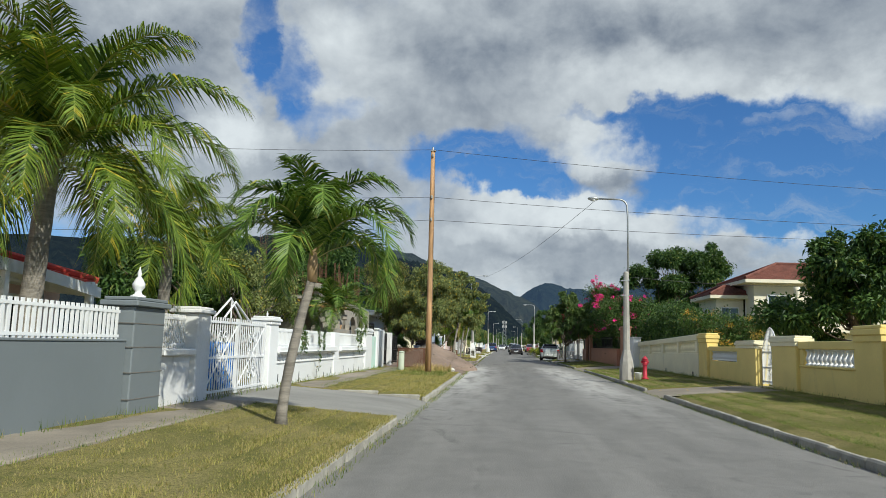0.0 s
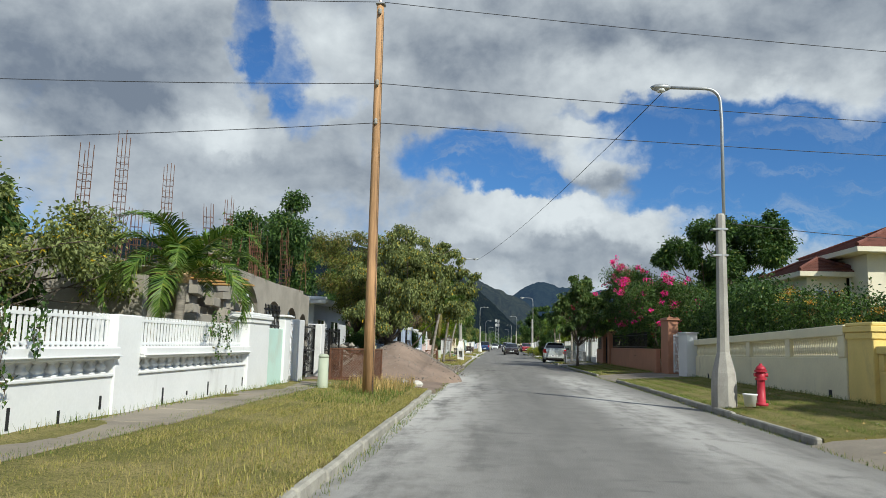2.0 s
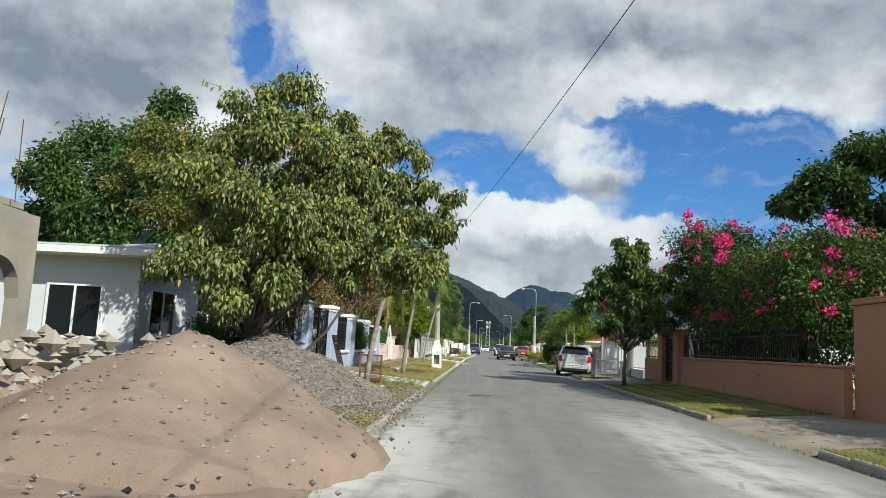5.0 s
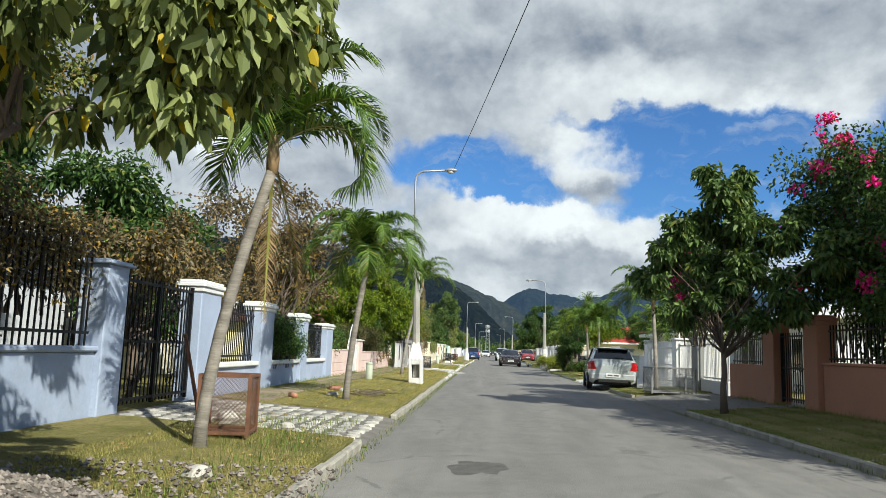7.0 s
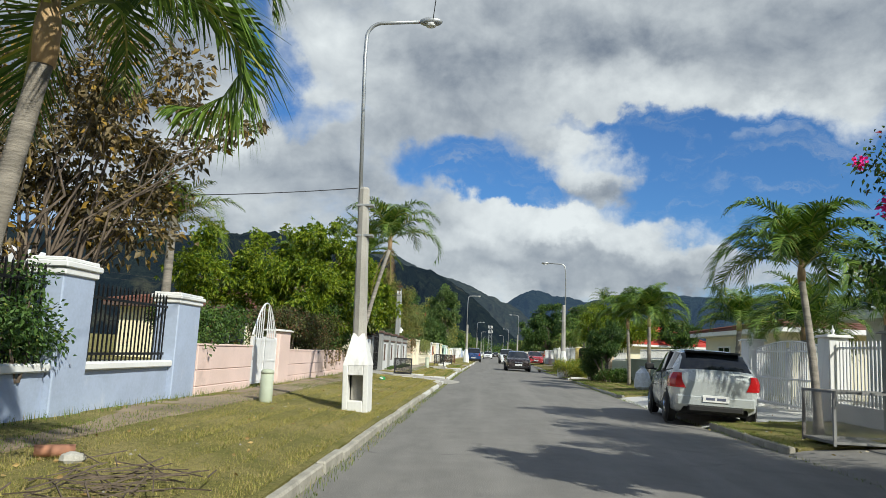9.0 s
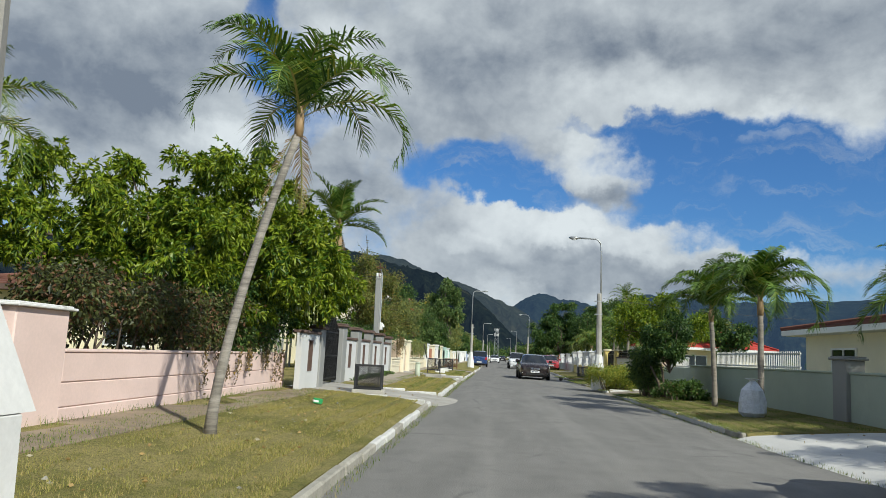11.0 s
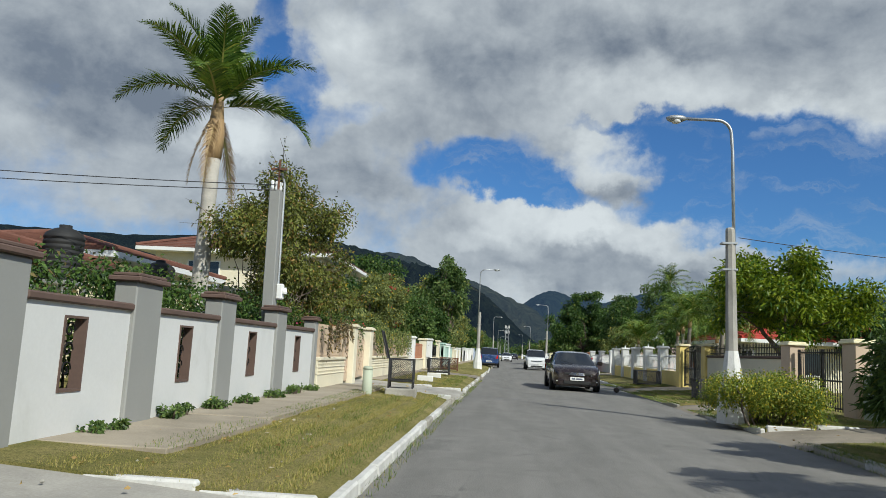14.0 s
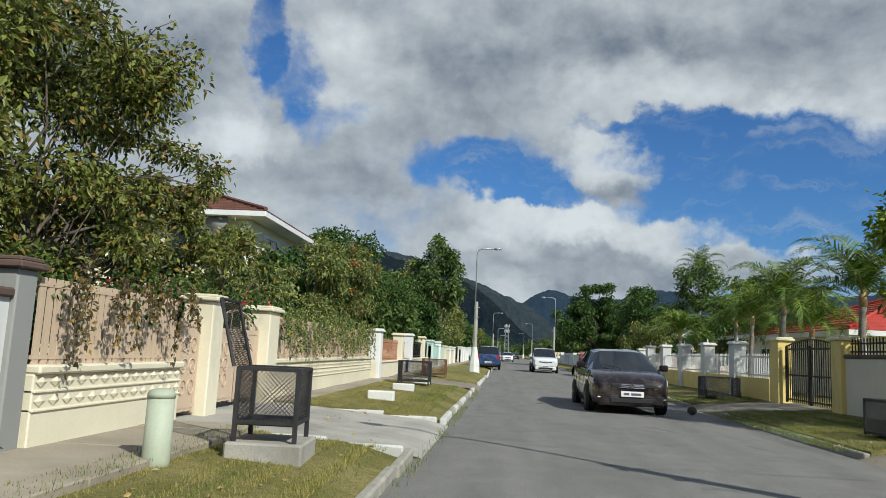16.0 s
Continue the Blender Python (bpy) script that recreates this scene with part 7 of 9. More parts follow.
# ---- houses ----
def window_on_x(parent, x, y0, y1, z0, z1, s, frame_mat=WHITE, bars=0):
    """A framed window in a wall that faces along x."""
    d = 0.05 * s
    f = MB()
    a, b = sorted((x, x + d))
    for p, q, r, t in ((y0 - 0.06, y0, z0, z1), (y1, y1 + 0.06, z0, z1), (y0 - 0.06, y1 + 0.06, z0 - 0.06, z0), (y0 - 0.06, y1 + 0.06, z1, z1 + 0.06), ((y0 + y1) / 2 - 0.025, (y0 + y1) / 2 + 0.025, z0, z1)):
        f.box(a, b, p, q, r, t)
    w = part("window", f, frame_mat, parent)
    c, e = sorted((x + d * 0.1, x + d * 0.45))
    part("pane", MB().box(c, e, y0, y1, z0, z1), GLASS, w)
    part("sill", MB().box(*sorted((x, x + d * 2.4)), y0 - 0.12, y1 + 0.12, z0 - 0.12, z0 - 0.062), frame_mat, w)
    for k in range(bars):
        z = z0 + (k + 0.5) * (z1 - z0) / bars
        part("louvre", MB().box(*sorted((x + d * 0.5, x + d * 0.9)), y0, y1, z - 0.03, z + 0.02), frame_mat, w)
    return w


def window_on_y(parent, y, x0, x1, z0, z1, frame_mat=WHITE):
    """A framed window in a wall that faces the oncoming camera."""
    f = MB()
    for p, q, r, t in ((x0 - 0.06, x0, z0, z1), (x1, x1 + 0.06, z0, z1), (x0 - 0.06, x1 + 0.06, z0 - 0.06, z0), (x0 - 0.06, x1 + 0.06, z1, z1 + 0.06), ((x0 + x1) / 2 - 0.025, (x0 + x1) / 2 + 0.025, z0, z1)):
        f.box(p, q, y - 0.05, y, r, t)
    w = part("window", f, frame_mat, parent)
    part("pane", MB().box(x0, x1, y - 0.025, y - 0.005, z0, z1), GLASS, w)
    return w


def hip_roof(parent, x0, x1, y0, y1, z, rise, mat, eave=0.5, courses=12, fascia=WHITE):
    """A hipped roof in overlapping courses, with a fascia board."""
    x0, x1, y0, y1 = x0 - eave, x1 + eave, y0 - eave, y1 + eave
    part("fascia", MB().box(x0, x1, y0, y1, z - 0.16, z + 0.02, 0.01), fascia, parent)
    half = min(x1 - x0, y1 - y0) / 2
    mb = MB()
    # one continuous stepped skin: each course ends in a small upright lip
    for k in range(courses + 1):
        a = k / courses
        i0 = min(half * a, half - 0.004)
        h0 = z + 0.022 + rise * a
        ring = [(x0 + i0, y0 + i0), (x1 - i0, y0 + i0), (x1 - i0, y1 - i0), (x0 + i0, y1 - i0)]
        mb.v += [(p, q, h0) for p, q in ring] + [(p, q, h0 + 0.045) for p, q in ring]
    for k in range(2 * courses + 1):
        for j in range(4):
            n = (j + 1) % 4
            mb.f.append((4 * k + j, 4 * k + n, 4 * k + 4 + n, 4 * k + 4 + j))
    roof = part("roof", mb, mat, parent)
    # ridge and hip caps
    if x1 - x0 > y1 - y0:
        r0, r1 = (x0 + half, (y0 + y1) / 2), (x1 - half, (y0 + y1) / 2)
    else:
        r0, r1 = ((x0 + x1) / 2, y0 + half), ((x0 + x1) / 2, y1 - half)
    top = z + rise + 0.07
    caps = MB().tube([(*r0, top), (*r1, top + 0.001)] if r0 != r1 else [(*r0, top), (r0[0], r0[1] + 0.1, top)], 0.08, 6)
    for (cx, cy) in ((x0, y0), (x1, y0), (x1, y1), (x0, y1)):
        e = min((r0, r1), key=lambda r: (r[0] - cx) ** 2 + (r[1] - cy) ** 2)
        caps.tube([(cx, cy, z + 0.09), (*e, top)], 0.07, 6)
    part("ridge_cap", caps, mat, roof)
    return roof


def house(label, x0, x1, y0, y1, z1, wall, roof, rise, side_windows=(), end_windows=(), eave=0.5, fascia=WHITE, courses=12):
    t = thing("house", label, "house", ((x0 + x1) / 2, (y0 + y1) / 2, 0.2))
    mb = MB()
    mb.box(x0, x1, y0, y1, 0.15, z1, 0.01)
    part("wall", mb, wall, t)
    hip_roof(t, x0, x1, y0, y1, z1 + 0.14, rise, roof, eave, courses, fascia)
    for s, a, b, c, d in side_windows:
        window_on_x(t, x1 if s > 0 else x0, a, b, c, d, s)
    for a, b, c, d in end_windows:
        window_on_y(t, y0, a, b, c, d)
    return t


h = house("two-storey cream house with red tiled hip roof", 12.9, 22.1, 38.1, 41.6, 4.72, PALE_CREAM, TILE_RED, 1.0,
          [(-1, 39.3, 40.6, 3.0, 4.0), (-1, 39.3, 40.6, 0.9, 2.0)], [(13.6, 14.7, 3.1, 4.1), (16.1, 17.5, 3.1, 4.1)], eave=0.6, courses=16, fascia=PALE_CREAM)
part("balcony", MB().box(14.5, 17.9, 37.2, 38.1, 2.3, 2.45, 0.02).box(14.5, 17.9, 37.2, 37.3, 2.45, 3.1, 0.02), PALE_CREAM, h)
for x in (14.7, 17.7):
    part("column", MB().lathe(x, 37.3, [(0.16, 0.2), (0.13, 0.4), (0.12, 4.2), (0.17, 4.5)], 12), PALE_CREAM, h, smooth=True)
h = house("side wing of the cream house with its own tiled roof", 11.4, 12.8, 39.4, 42.6, 4.0, PALE_CREAM, TILE_RED, 0.55, [(-1, 40.4, 41.4, 2.6, 3.5)], [(11.7, 12.5, 2.6, 3.5)], eave=0.4, courses=8, fascia=PALE_CREAM)
h = house("lower wing of the cream house with red tiles", 17.5, 23.5, 50.5, 57.0, 3.6, PALE_CREAM, TILE_RED, 1.2, [(-1, 53, 54.5, 1.2, 2.4)], courses=12, fascia=PALE_CREAM)

h = house("low house with dark red roof behind the grey wall", -17, -8.9, 5.5, 14.4, 2.15, material("rose_wall", (0.62, 0.45, 0.42), 0.8, 0.08, 0.8, 25, 0.1), ROOF_RED, 1.5,
          [(1, 11.0, 13.0, 0.9, 1.9), (1, 8.0, 10.0, 0.9, 1.9)], fascia=WHITE)
c = MB()
for i in range(10):
    a0, a1 = 8.2 + 5.6 * i / 10, 8.2 + 5.6 * (i + 1) / 10
    z0, z1 = 2.3 - 0.35 * (i / 10) ** 2, 2.3 - 0.35 * ((i + 1) / 10) ** 2
    o = len(c.v)
    c.v += [(-7.7, a0, z0), (-7.7, a1, z1), (-8.9, a1, z1 + 0.12), (-8.9, a0, z0 + 0.12), (-7.7, a0, z0 + 0.2), (-7.7, a1, z1 + 0.2), (-8.9, a1, z1 + 0.32), (-8.9, a0, z0 + 0.32)]
    c.f += [(o, o + 1, o + 5, o + 4), (o + 4, o + 5, o + 6, o + 7), (o, o + 3, o + 2, o + 1), (o + 1, o + 2, o + 6, o + 5)]
part("canopy", c, WHITE, h, "curved white concrete canopy")
for y in (8.4, 11.0, 13.5):
    part("post", MB().box(-7.85, -7.73, y, y + 0.12, 0.2, 2.25), WHITE, h)

h = house("grey bungalow with pale flat roof beyond the plot", -16, -8.3, 46.5, 54.5, 2.95, material("slate_wall", (0.6, 0.62, 0.64), 0.8, 0.08, 0.8, 25, 0.1), ROOF_PALE, 0.35, [(1, 47.2, 48.6, 1.0, 2.2), (1, 50.2, 52.0, 1.0, 2.2)], [(-10.5, -9.2, 1.0, 2.2)], 0.7, WHITE, 4)
h = house("cream bungalow with louvred windows behind black railings", -16, -9.4, 55.6, 66.0, 2.5, PALE_CREAM, ROOF_PALE, 0.7, [(1, 56.6, 58.2, 0.9, 2.0), (1, 59.5, 61.5, 0.9, 2.0), (1, 63.0, 64.8, 0.9, 2.0)], [(-12.0, -10.3, 0.9, 2.0)], 0.6, WHITE, 6)
h = house("low house with brown tiled roof behind the grey wall", -16.5, -9.3, 84.5, 93.0, 2.55, CREAM, ROOF_BROWN, 1.0, [(1, 86, 87.6, 1.0, 2.1)], [(-12, -10.6, 1.0, 2.1)], 0.6, BROWN)
h = house("cream house with red-brown roof beside the royal palm", -18, -11.0, 97, 104, 3.3, CREAM, ROOF_BROWN, 1.0, [(1, 99, 100.5, 1.6, 2.8)], [(-13.5, -12, 1.6, 2.8)], 0.6, WHITE)
h = house("two-storey yellow-cream house with brown hip roof", -16.7, -8.5, 111.7, 121.5, 5.3, PALE_CREAM, ROOF_BROWN, 1.7, [(1, 113.2, 114.6, 3.7, 4.9), (1, 117, 118.4, 3.7, 4.9), (1, 113.2, 114.6, 0.9, 2.0)], [(-11.3, -9.9, 3.7, 4.9), (-15, -13.5, 3.7, 4.9)], 0.7, WHITE, 14)
part("balcony", MB().box(-13.6, -10.9, 110.4, 111.7, 2.6, 2.75, 0.02).box(-13.6, -10.9, 110.4, 110.52, 2.75, 3.5, 0.02), PALE_CREAM, h)
part("downpipe", MB().tube([(-8.58, 111.62, 5.2), (-8.58, 111.62, 0.3)], 0.05, 8), WHITE, h)
dish = MB().lathe(0, 0, [(0.02, 0), (0.2, 0.03), (0.36, 0.11), (0.38, 0.13)], 16)
dish.v = [(-9.5 + a, 111.35 - c * 0.8 + b * 0.3, 5.0 + b * 0.8 + c) for a, b, c in dish.v]
part("satellite_dish", dish.tube([(-9.5, 111.7, 4.8), (-9.5, 111.4, 4.95)], 0.02, 6), MID_GREY, h, smooth=True)
t = thing("carport", "pale metal carport roof behind the cream wall", "carport", (-7, 97.5, 0.3))
sheet = MB()
for k in range(28):
    y = 93.6 + k * 0.24
    sheet.box(-9.4, -6.5, y, y + 0.12, 2.42, 2.45).box(-9.4, -6.5, y + 0.12, y + 0.24, 2.405, 2.42)
part("roof_sheet", sheet, ROOF_PALE, t)
part("gutter", MB().box(-6.5, -6.42, 93.6, 100.3, 2.36, 2.48, 0.01), WHITE_OLD, t)
for y in (93.8, 97.0, 100.1):
    part("post", MB().tube([(-6.6, y, 0.25), (-6.6, y, 2.4)], 0.04, 8), GALVANISED, t)
h = house("low house with bright red roof behind palms", 11.8, 19, 113.5, 121.5, 2.4, PALE_CREAM, ROOF_RED, 1.6, [(-1, 113, 114.5, 1.0, 2.0)], [(13.5, 15, 1.0, 2.0)], 0.6, WHITE)
h = house("white bungalow behind the white steel fence", 10.5, 18, 63, 72, 2.6, WHITE, ROOF_PALE, 0.7, [(-1, 64.5, 66, 1.0, 2.0), (-1, 68.5, 70, 1.0, 2.0)], (), 0.6, WHITE, 6)
h = house("pale bungalow behind the sage wall", 11, 19, 78, 88, 2.5, PALE_CREAM, ROOF_BROWN, 0.9, [(-1, 80, 81.5, 1.0, 2.0), (-1, 84.5, 86, 1.0, 2.0)], (), 0.6, WHITE, 8)
for k in range(11):
    y, s = 124 + k * 17, (-1 if k % 2 else 1)
    x0 = -19 if s < 0 else 13.5
    house("garden house further along the street", x0, x0 + 7.5, y, y + 9, 2.7 + (k % 3) * 0.4, (PALE_CREAM, WHITE, PINK, CREAM)[k % 4], (ROOF_BROWN, ROOF_RED, ROOF_PALE)[k % 3], 1.0,
          [(-s, y + 2, y + 3.4, 1.0, 2.1), (-s, y + 5.5, y + 7, 1.0, 2.1)], (), 0.5, WHITE, 5)


def water_tank(x, y, z, stand):
    t = thing("water_tank", "black ribbed plastic water tank on a stand", "water tank", (x, y, z - stand))
    prof = []
    for i in range(9):
        zz = z + 0.1 * i
        prof += [(0.36, zz), (0.38, zz + 0.03), (0.38, zz + 0.06), (0.36, zz + 0.09)]
    prof += [(0.34, z + 0.93), (0.2, z + 1.02), (0.12, z + 1.04), (0.12, z + 1.1)]
    part("tank", MB().lathe(x, y, prof, 16), BLACK, t, smooth=True)
    part("stand", MB().box(x - 0.4, x + 0.4, y - 0.4, y + 0.4, z - 0.08, z, 0.01).box(x - 0.36, x - 0.28, y - 0.36, y - 0.28, z - stand, z - 0.08).box(x + 0.28, x + 0.36, y - 0.36, y - 0.28, z - stand, z - 0.08)
         .box(x - 0.36, x - 0.28, y + 0.28, y + 0.36, z - stand, z - 0.08).box(x + 0.28, x + 0.36, y + 0.28, y + 0.36, z - stand, z - 0.08), GALVANISED, t)


water_tank(-8.9, 96.0, 2.1, 1.85)
water_tank(-8.6, 91.2, 2.2, 1.95)

# ---- the half-built house ----
RAW = material("raw_concrete", (0.31, 0.28, 0.23), 0.95, 0.2, 1.0, 40, 0.5, stain=(0.18, 0.16, 0.13), stain_amount=0.5)


def arcade(parent, x, y0, y1, ztop, arches, thick=0.22, slope=-0.03):
    """A wall of raw concrete with round-headed openings (from, to, springing, crown)."""
    def top(y):
        return ztop + slope * (y - y0)
    mb = MB()
    edge = y0
    for a, b, spring, crown in arches:
        if a > edge:
            o = len(mb.v)
            mb.v += [(p, q, r) for p in (x - thick, x) for q, r in ((edge, 0.2), (a, 0.2), (a, top(a)), (edge, top(edge)))]
            mb.f += [(o, o + 1, o + 2, o + 3), (o + 7, o + 6, o + 5, o + 4), (o + 4, o + 5, o + 1, o), (o + 5, o + 6, o + 2, o + 1), (o + 6, o + 7, o + 3, o + 2), (o + 7, o + 4, o, o + 3)]
        n = 14
        for i in range(n):
            q0, q1 = a + (b - a) * i / n, a + (b - a) * (i + 1) / n
            s0 = spring + (crown - spring) * math.sqrt(max(0, 1 - (2 * i / n - 1) ** 2))
            s1 = spring + (crown - spring) * math.sqrt(max(0, 1 - (2 * (i + 1) / n - 1) ** 2))
            o = len(mb.v)
            mb.v += [(p, q, r) for p in (x - thick, x) for q, r in ((q0, s0), (q1, s1), (q1, top(q1)), (q0, top(q0)))]
            mb.f += [(o, o + 1, o + 2, o + 3), (o + 7, o + 6, o + 5, o + 4), (o + 4, o + 5, o + 1, o), (o + 6, o + 7, o + 3, o + 2)]
        edge = b
    if edge < y1:
        mb.box(x - thick, x, edge, y1, 0.2, top(y1))
    ob = part("arcade_wall", mb, RAW, parent)
    bm = bmesh.new()
    bm.from_mesh(ob.data)
    bmesh.ops.remove_doubles(bm, verts=bm.verts, dist=0.002)
    bm.to_mesh(ob.data)
    bm.free()
    return ob


def rebar_column(parent, x, y, z0, z1, rng):
    """A cage of four bars with ties."""
    mb = MB()
    lean = rng.normal(size=2) * 0.05
    for dx in (-0.1, 0.1):
        for dy in (-0.1, 0.1):
            mb.tube([(x + dx, y + dy, z0), (x + dx + lean[0], y + dy + lean[1], z1 + rng.uniform(-0.15, 0.1))], 0.009, 4)
    z = z0 + 0.1
    while z < z1 - 0.4:
        q = (z - z0) / (z1 - z0)
        ox, oy = x + lean[0] * q, y + lean[1] * q
        mb.tube([(ox - 0.1, oy - 0.1, z), (ox + 0.1, oy - 0.1, z), (ox + 0.1, oy + 0.1, z), (ox - 0.1, oy + 0.1, z), (ox - 0.1, oy - 0.1, z)], 0.006, 4, False)
        z += 0.16
    part("rebar_cage", mb, RUST, parent)


def unfinished_house():
    t = thing("unfinished_house", "half-built raw concrete house with arches and steel bars", "building", (-9, 34, 0.2))
    rng = np.random.default_rng(5)
    arcade(t, -7.0, 28.6, 40.2, 3.25, [(29.0, 30.6, 1.6, 2.5), (31.6, 34.0, 1.7, 2.85), (34.7, 36.5, 1.6, 2.45), (37.0, 38.5, 1.6, 2.35), (38.8, 39.9, 1.6, 2.2)])
    arcade(t, -10.0, 27.0, 41.0, 3.3, [(29.5, 31.0, 1.8, 2.3), (33.0, 34.2, 1.8, 2.3), (37, 38.4, 1.8, 2.3)], slope=0)
    part("end_wall", MB().box(-11.5, -7.2, 26.9, 27.1, 0.2, 2.5, 0.01), RAW, t)
    part("end_wall", MB().box(-14, -10.2, 40.8, 41.0, 0.2, 3.0, 0.01), RAW, t)
    part("floor_slab", MB().box(-10.0, -7.22, 30.2, 40.1, 2.98, 3.1, 0.01), RAW, t)
    part("beam", MB().box(-7.15, -6.85, 28.0, 31.0, 3.25, 3.45, 0.01), RAW, t)
    for x, y in ((-7.9, 32.0), (-7.0, 33.2), (-7.9, 36.0), (-9.5, 31.0), (-7.1, 36.8), (-9.6, 34.5), (-8.5, 39.0)):
        rebar_column(t, x, y, 3.05, 4.3 + rng.uniform(0, 0.9), rng)
    for x, y, z in ((-9.0, 29.0, 6.1), (-9.0, 31.6, 6.0), (-9.0, 27.4, 5.4), (-8.2, 34.2, 5.6)):
        rebar_column(t, x, y, 3.05 if y > 30 else 2.4, z, rng)
    bars = MB()
    for _ in range(60):
        x, y = rng.uniform(-10, -7.0), rng.uniform(29.5, 40)
        bars.tube([(x, y, 3.0), (x + rng.normal() * 0.07, y + rng.normal() * 0.07, 3.6 + rng.uniform(0.1, 1.0))], 0.008, 4)
    part("starter_bar", bars, RUST, t, kind="stuff")
    for k in range(7):
        y = 27.4 + k * 0.45
        b = part("formwork_board", MB().box(-7.2, -6.0, y, y + 0.3, 2.55 + 0.1 * (k % 2), 2.59 + 0.1 * (k % 2), 0.004), material("formwork_wood", (0.48, 0.27, 0.09), 0.8, 0.25, 3, 30, 0.3), t)
    block = MB().box(-0.2, 0.2, -0.1, 0.1, 0, 0.19, 0.008)
    # hollow blocks: two cores sunk in the top
    block.box(-0.16, -0.02, -0.065, 0.065, 0.13, 0.192).box(0.02, 0.16, -0.065, 0.065, 0.13, 0.192)
    bm_ = block.mesh("concrete_block", RAW)
    for k in range(26):
        ob = part("concrete_block", bm_, RAW, t, at=(-6.55 + 0.25 * rng.uniform(-1, 1), 27.6 + (k % 9) * 0.42, 1.75 + 0.2 * (k // 9)))
        ob.rotation_euler = (rng.normal() * 0.05, rng.normal() * 0.05, 1.57 + rng.normal() * 0.2)
    part("block_ledge", MB().box(-6.95, -6.2, 27.3, 31.5, 0.2, 1.74, 0.01), RAW, t)
    for k in range(4):
        y = 31.9 + k * 0.6
        part("prop", MB().tube([(-7.4, y, 0.3), (-7.3 + 0.2 * (k % 2), y + 0.3, 2.95)], 0.04, 6), POLE_WOOD, t)


unfinished_house()


def stones(name, label, category, rng, places, sizes, mat, kind="stuff"):
    """Loose chips of stone, each a rough little solid."""
    n = len(places)
    base = np.array([(1, 0, 0), (-1, 0, 0), (0, 1, 0), (0, -1, 0), (0, 0, 1), (0, 0, -1)], float)
    F0 = np.array([(0, 2, 4), (2, 1, 4), (1, 3, 4), (3, 0, 4), (2, 0, 5), (1, 2, 5), (3, 1, 5), (0, 3, 5)])
    v = base[None] * rng.uniform(0.6, 1.3, (n, 6, 1)) * np.asarray(sizes)[:, None, None] * np.array([1, 1, 0.75])
    a = rng.uniform(0, 6.28, n)
    c, s = np.cos(a)[:, None], np.sin(a)[:, None]
    v = np.stack([v[..., 0] * c - v[..., 1] * s, v[..., 0] * s + v[..., 1] * c, v[..., 2]], -1) + np.asarray(places)[:, None]
    f = (np.arange(n)[:, None, None] * 6 + F0[None]).reshape(-1, 3)
    ob = new(name, quick_mesh(name, v.reshape(-1, 3), f, mat))
    return tagged(ob, label, category, kind=kind)


def mound(name, label, cx, cy, rx, ry, h, mat, seed, chips, chip, chip_mat, chip_label):
    """A heap with slumped sides and loose chips on it."""
    rng = np.random.default_rng(seed)
    n = 46

    def height(x, y):
        u, v = (x - cx) / rx, (y - cy) / ry
        r = math.sqrt(u * u + v * v) + 0.16 * noise.noise(Vector((x * 0.7, y * 0.7, seed)))
        z = max(0.0, 1 - max(r, 0.0) ** 1.15)
        return h * z * (1 + 0.12 * noise.noise(Vector((x * 1.7, y * 1.7, seed + 3)))) + 0.025 * noise.noise(Vector((x * 6, y * 6, seed))) * (z > 0)
    V, F = [], []
    base = max(0.0, ground_z(cx)) - 0.06
    for j in range(n + 1):
        for i in range(n + 1):
            x, y = cx + rx * 1.25 * (2 * i / n - 1), cy + ry * 1.25 * (2 * j / n - 1)
            z = height(x, y)
            V.append((x, y, base + z if z > 0 else base - 0.2))
    F = [(j * (n + 1) + i, j * (n + 1) + i + 1, (j + 1) * (n + 1) + i + 1, (j + 1) * (n + 1) + i) for j in range(n) for i in range(n)]
    solo(name, quick_mesh(name, V, F, mat, True), mat, label, "heap")
    P, S = [], []
    while len(P) < chips:
        x, y = cx + rng.uniform(-1.2, 1.2) * rx, cy + rng.uniform(-1.2, 1.2) * ry
        z = height(x, y)
        if z > 0.01 or rng.uniform() < 0.12:
            P.append((x, y, base + max(z, 0.06)))
            S.append(chip * rng.uniform(0.5, 1.5) ** 1.5)
    stones("loose_stone", chip_label, "gravel", rng, P, S, chip_mat)


mound("sand_mound", "brown heap of builder's sand spilling to the street", -3.1, 36.8, 2.05, 2.7, 1.15, SAND, 3, 900, 0.022, GRAVEL, "stones scattered on the sand")
mound("spoil_mound", "grey heap of crushed gravel beside the wall", -3.85, 42.2, 2.35, 3.3, 1.05, GRAVEL_BED, 8, 30000, 0.017, GRAVEL, "crushed grey stones of the heap")
rng1 = np.random.default_rng(9)
P = [(rng1.uniform(-8.5, -5.2), rng1.uniform(32, 43), 0.3 + rng1.uniform(0, 0.9) ** 2) for _ in range(700)]
stones("rubble", "broken stone rubble in front of the half-built house", "rubble", rng1, P, rng1.uniform(0.06, 0.24, 700), RAW)
mound("rubble_heap", "heap of earth and broken stone", -6.6, 37.5, 1.6, 3.6, 1.0, SAND, 14, 500, 0.09, RAW, "broken stones on the heap")

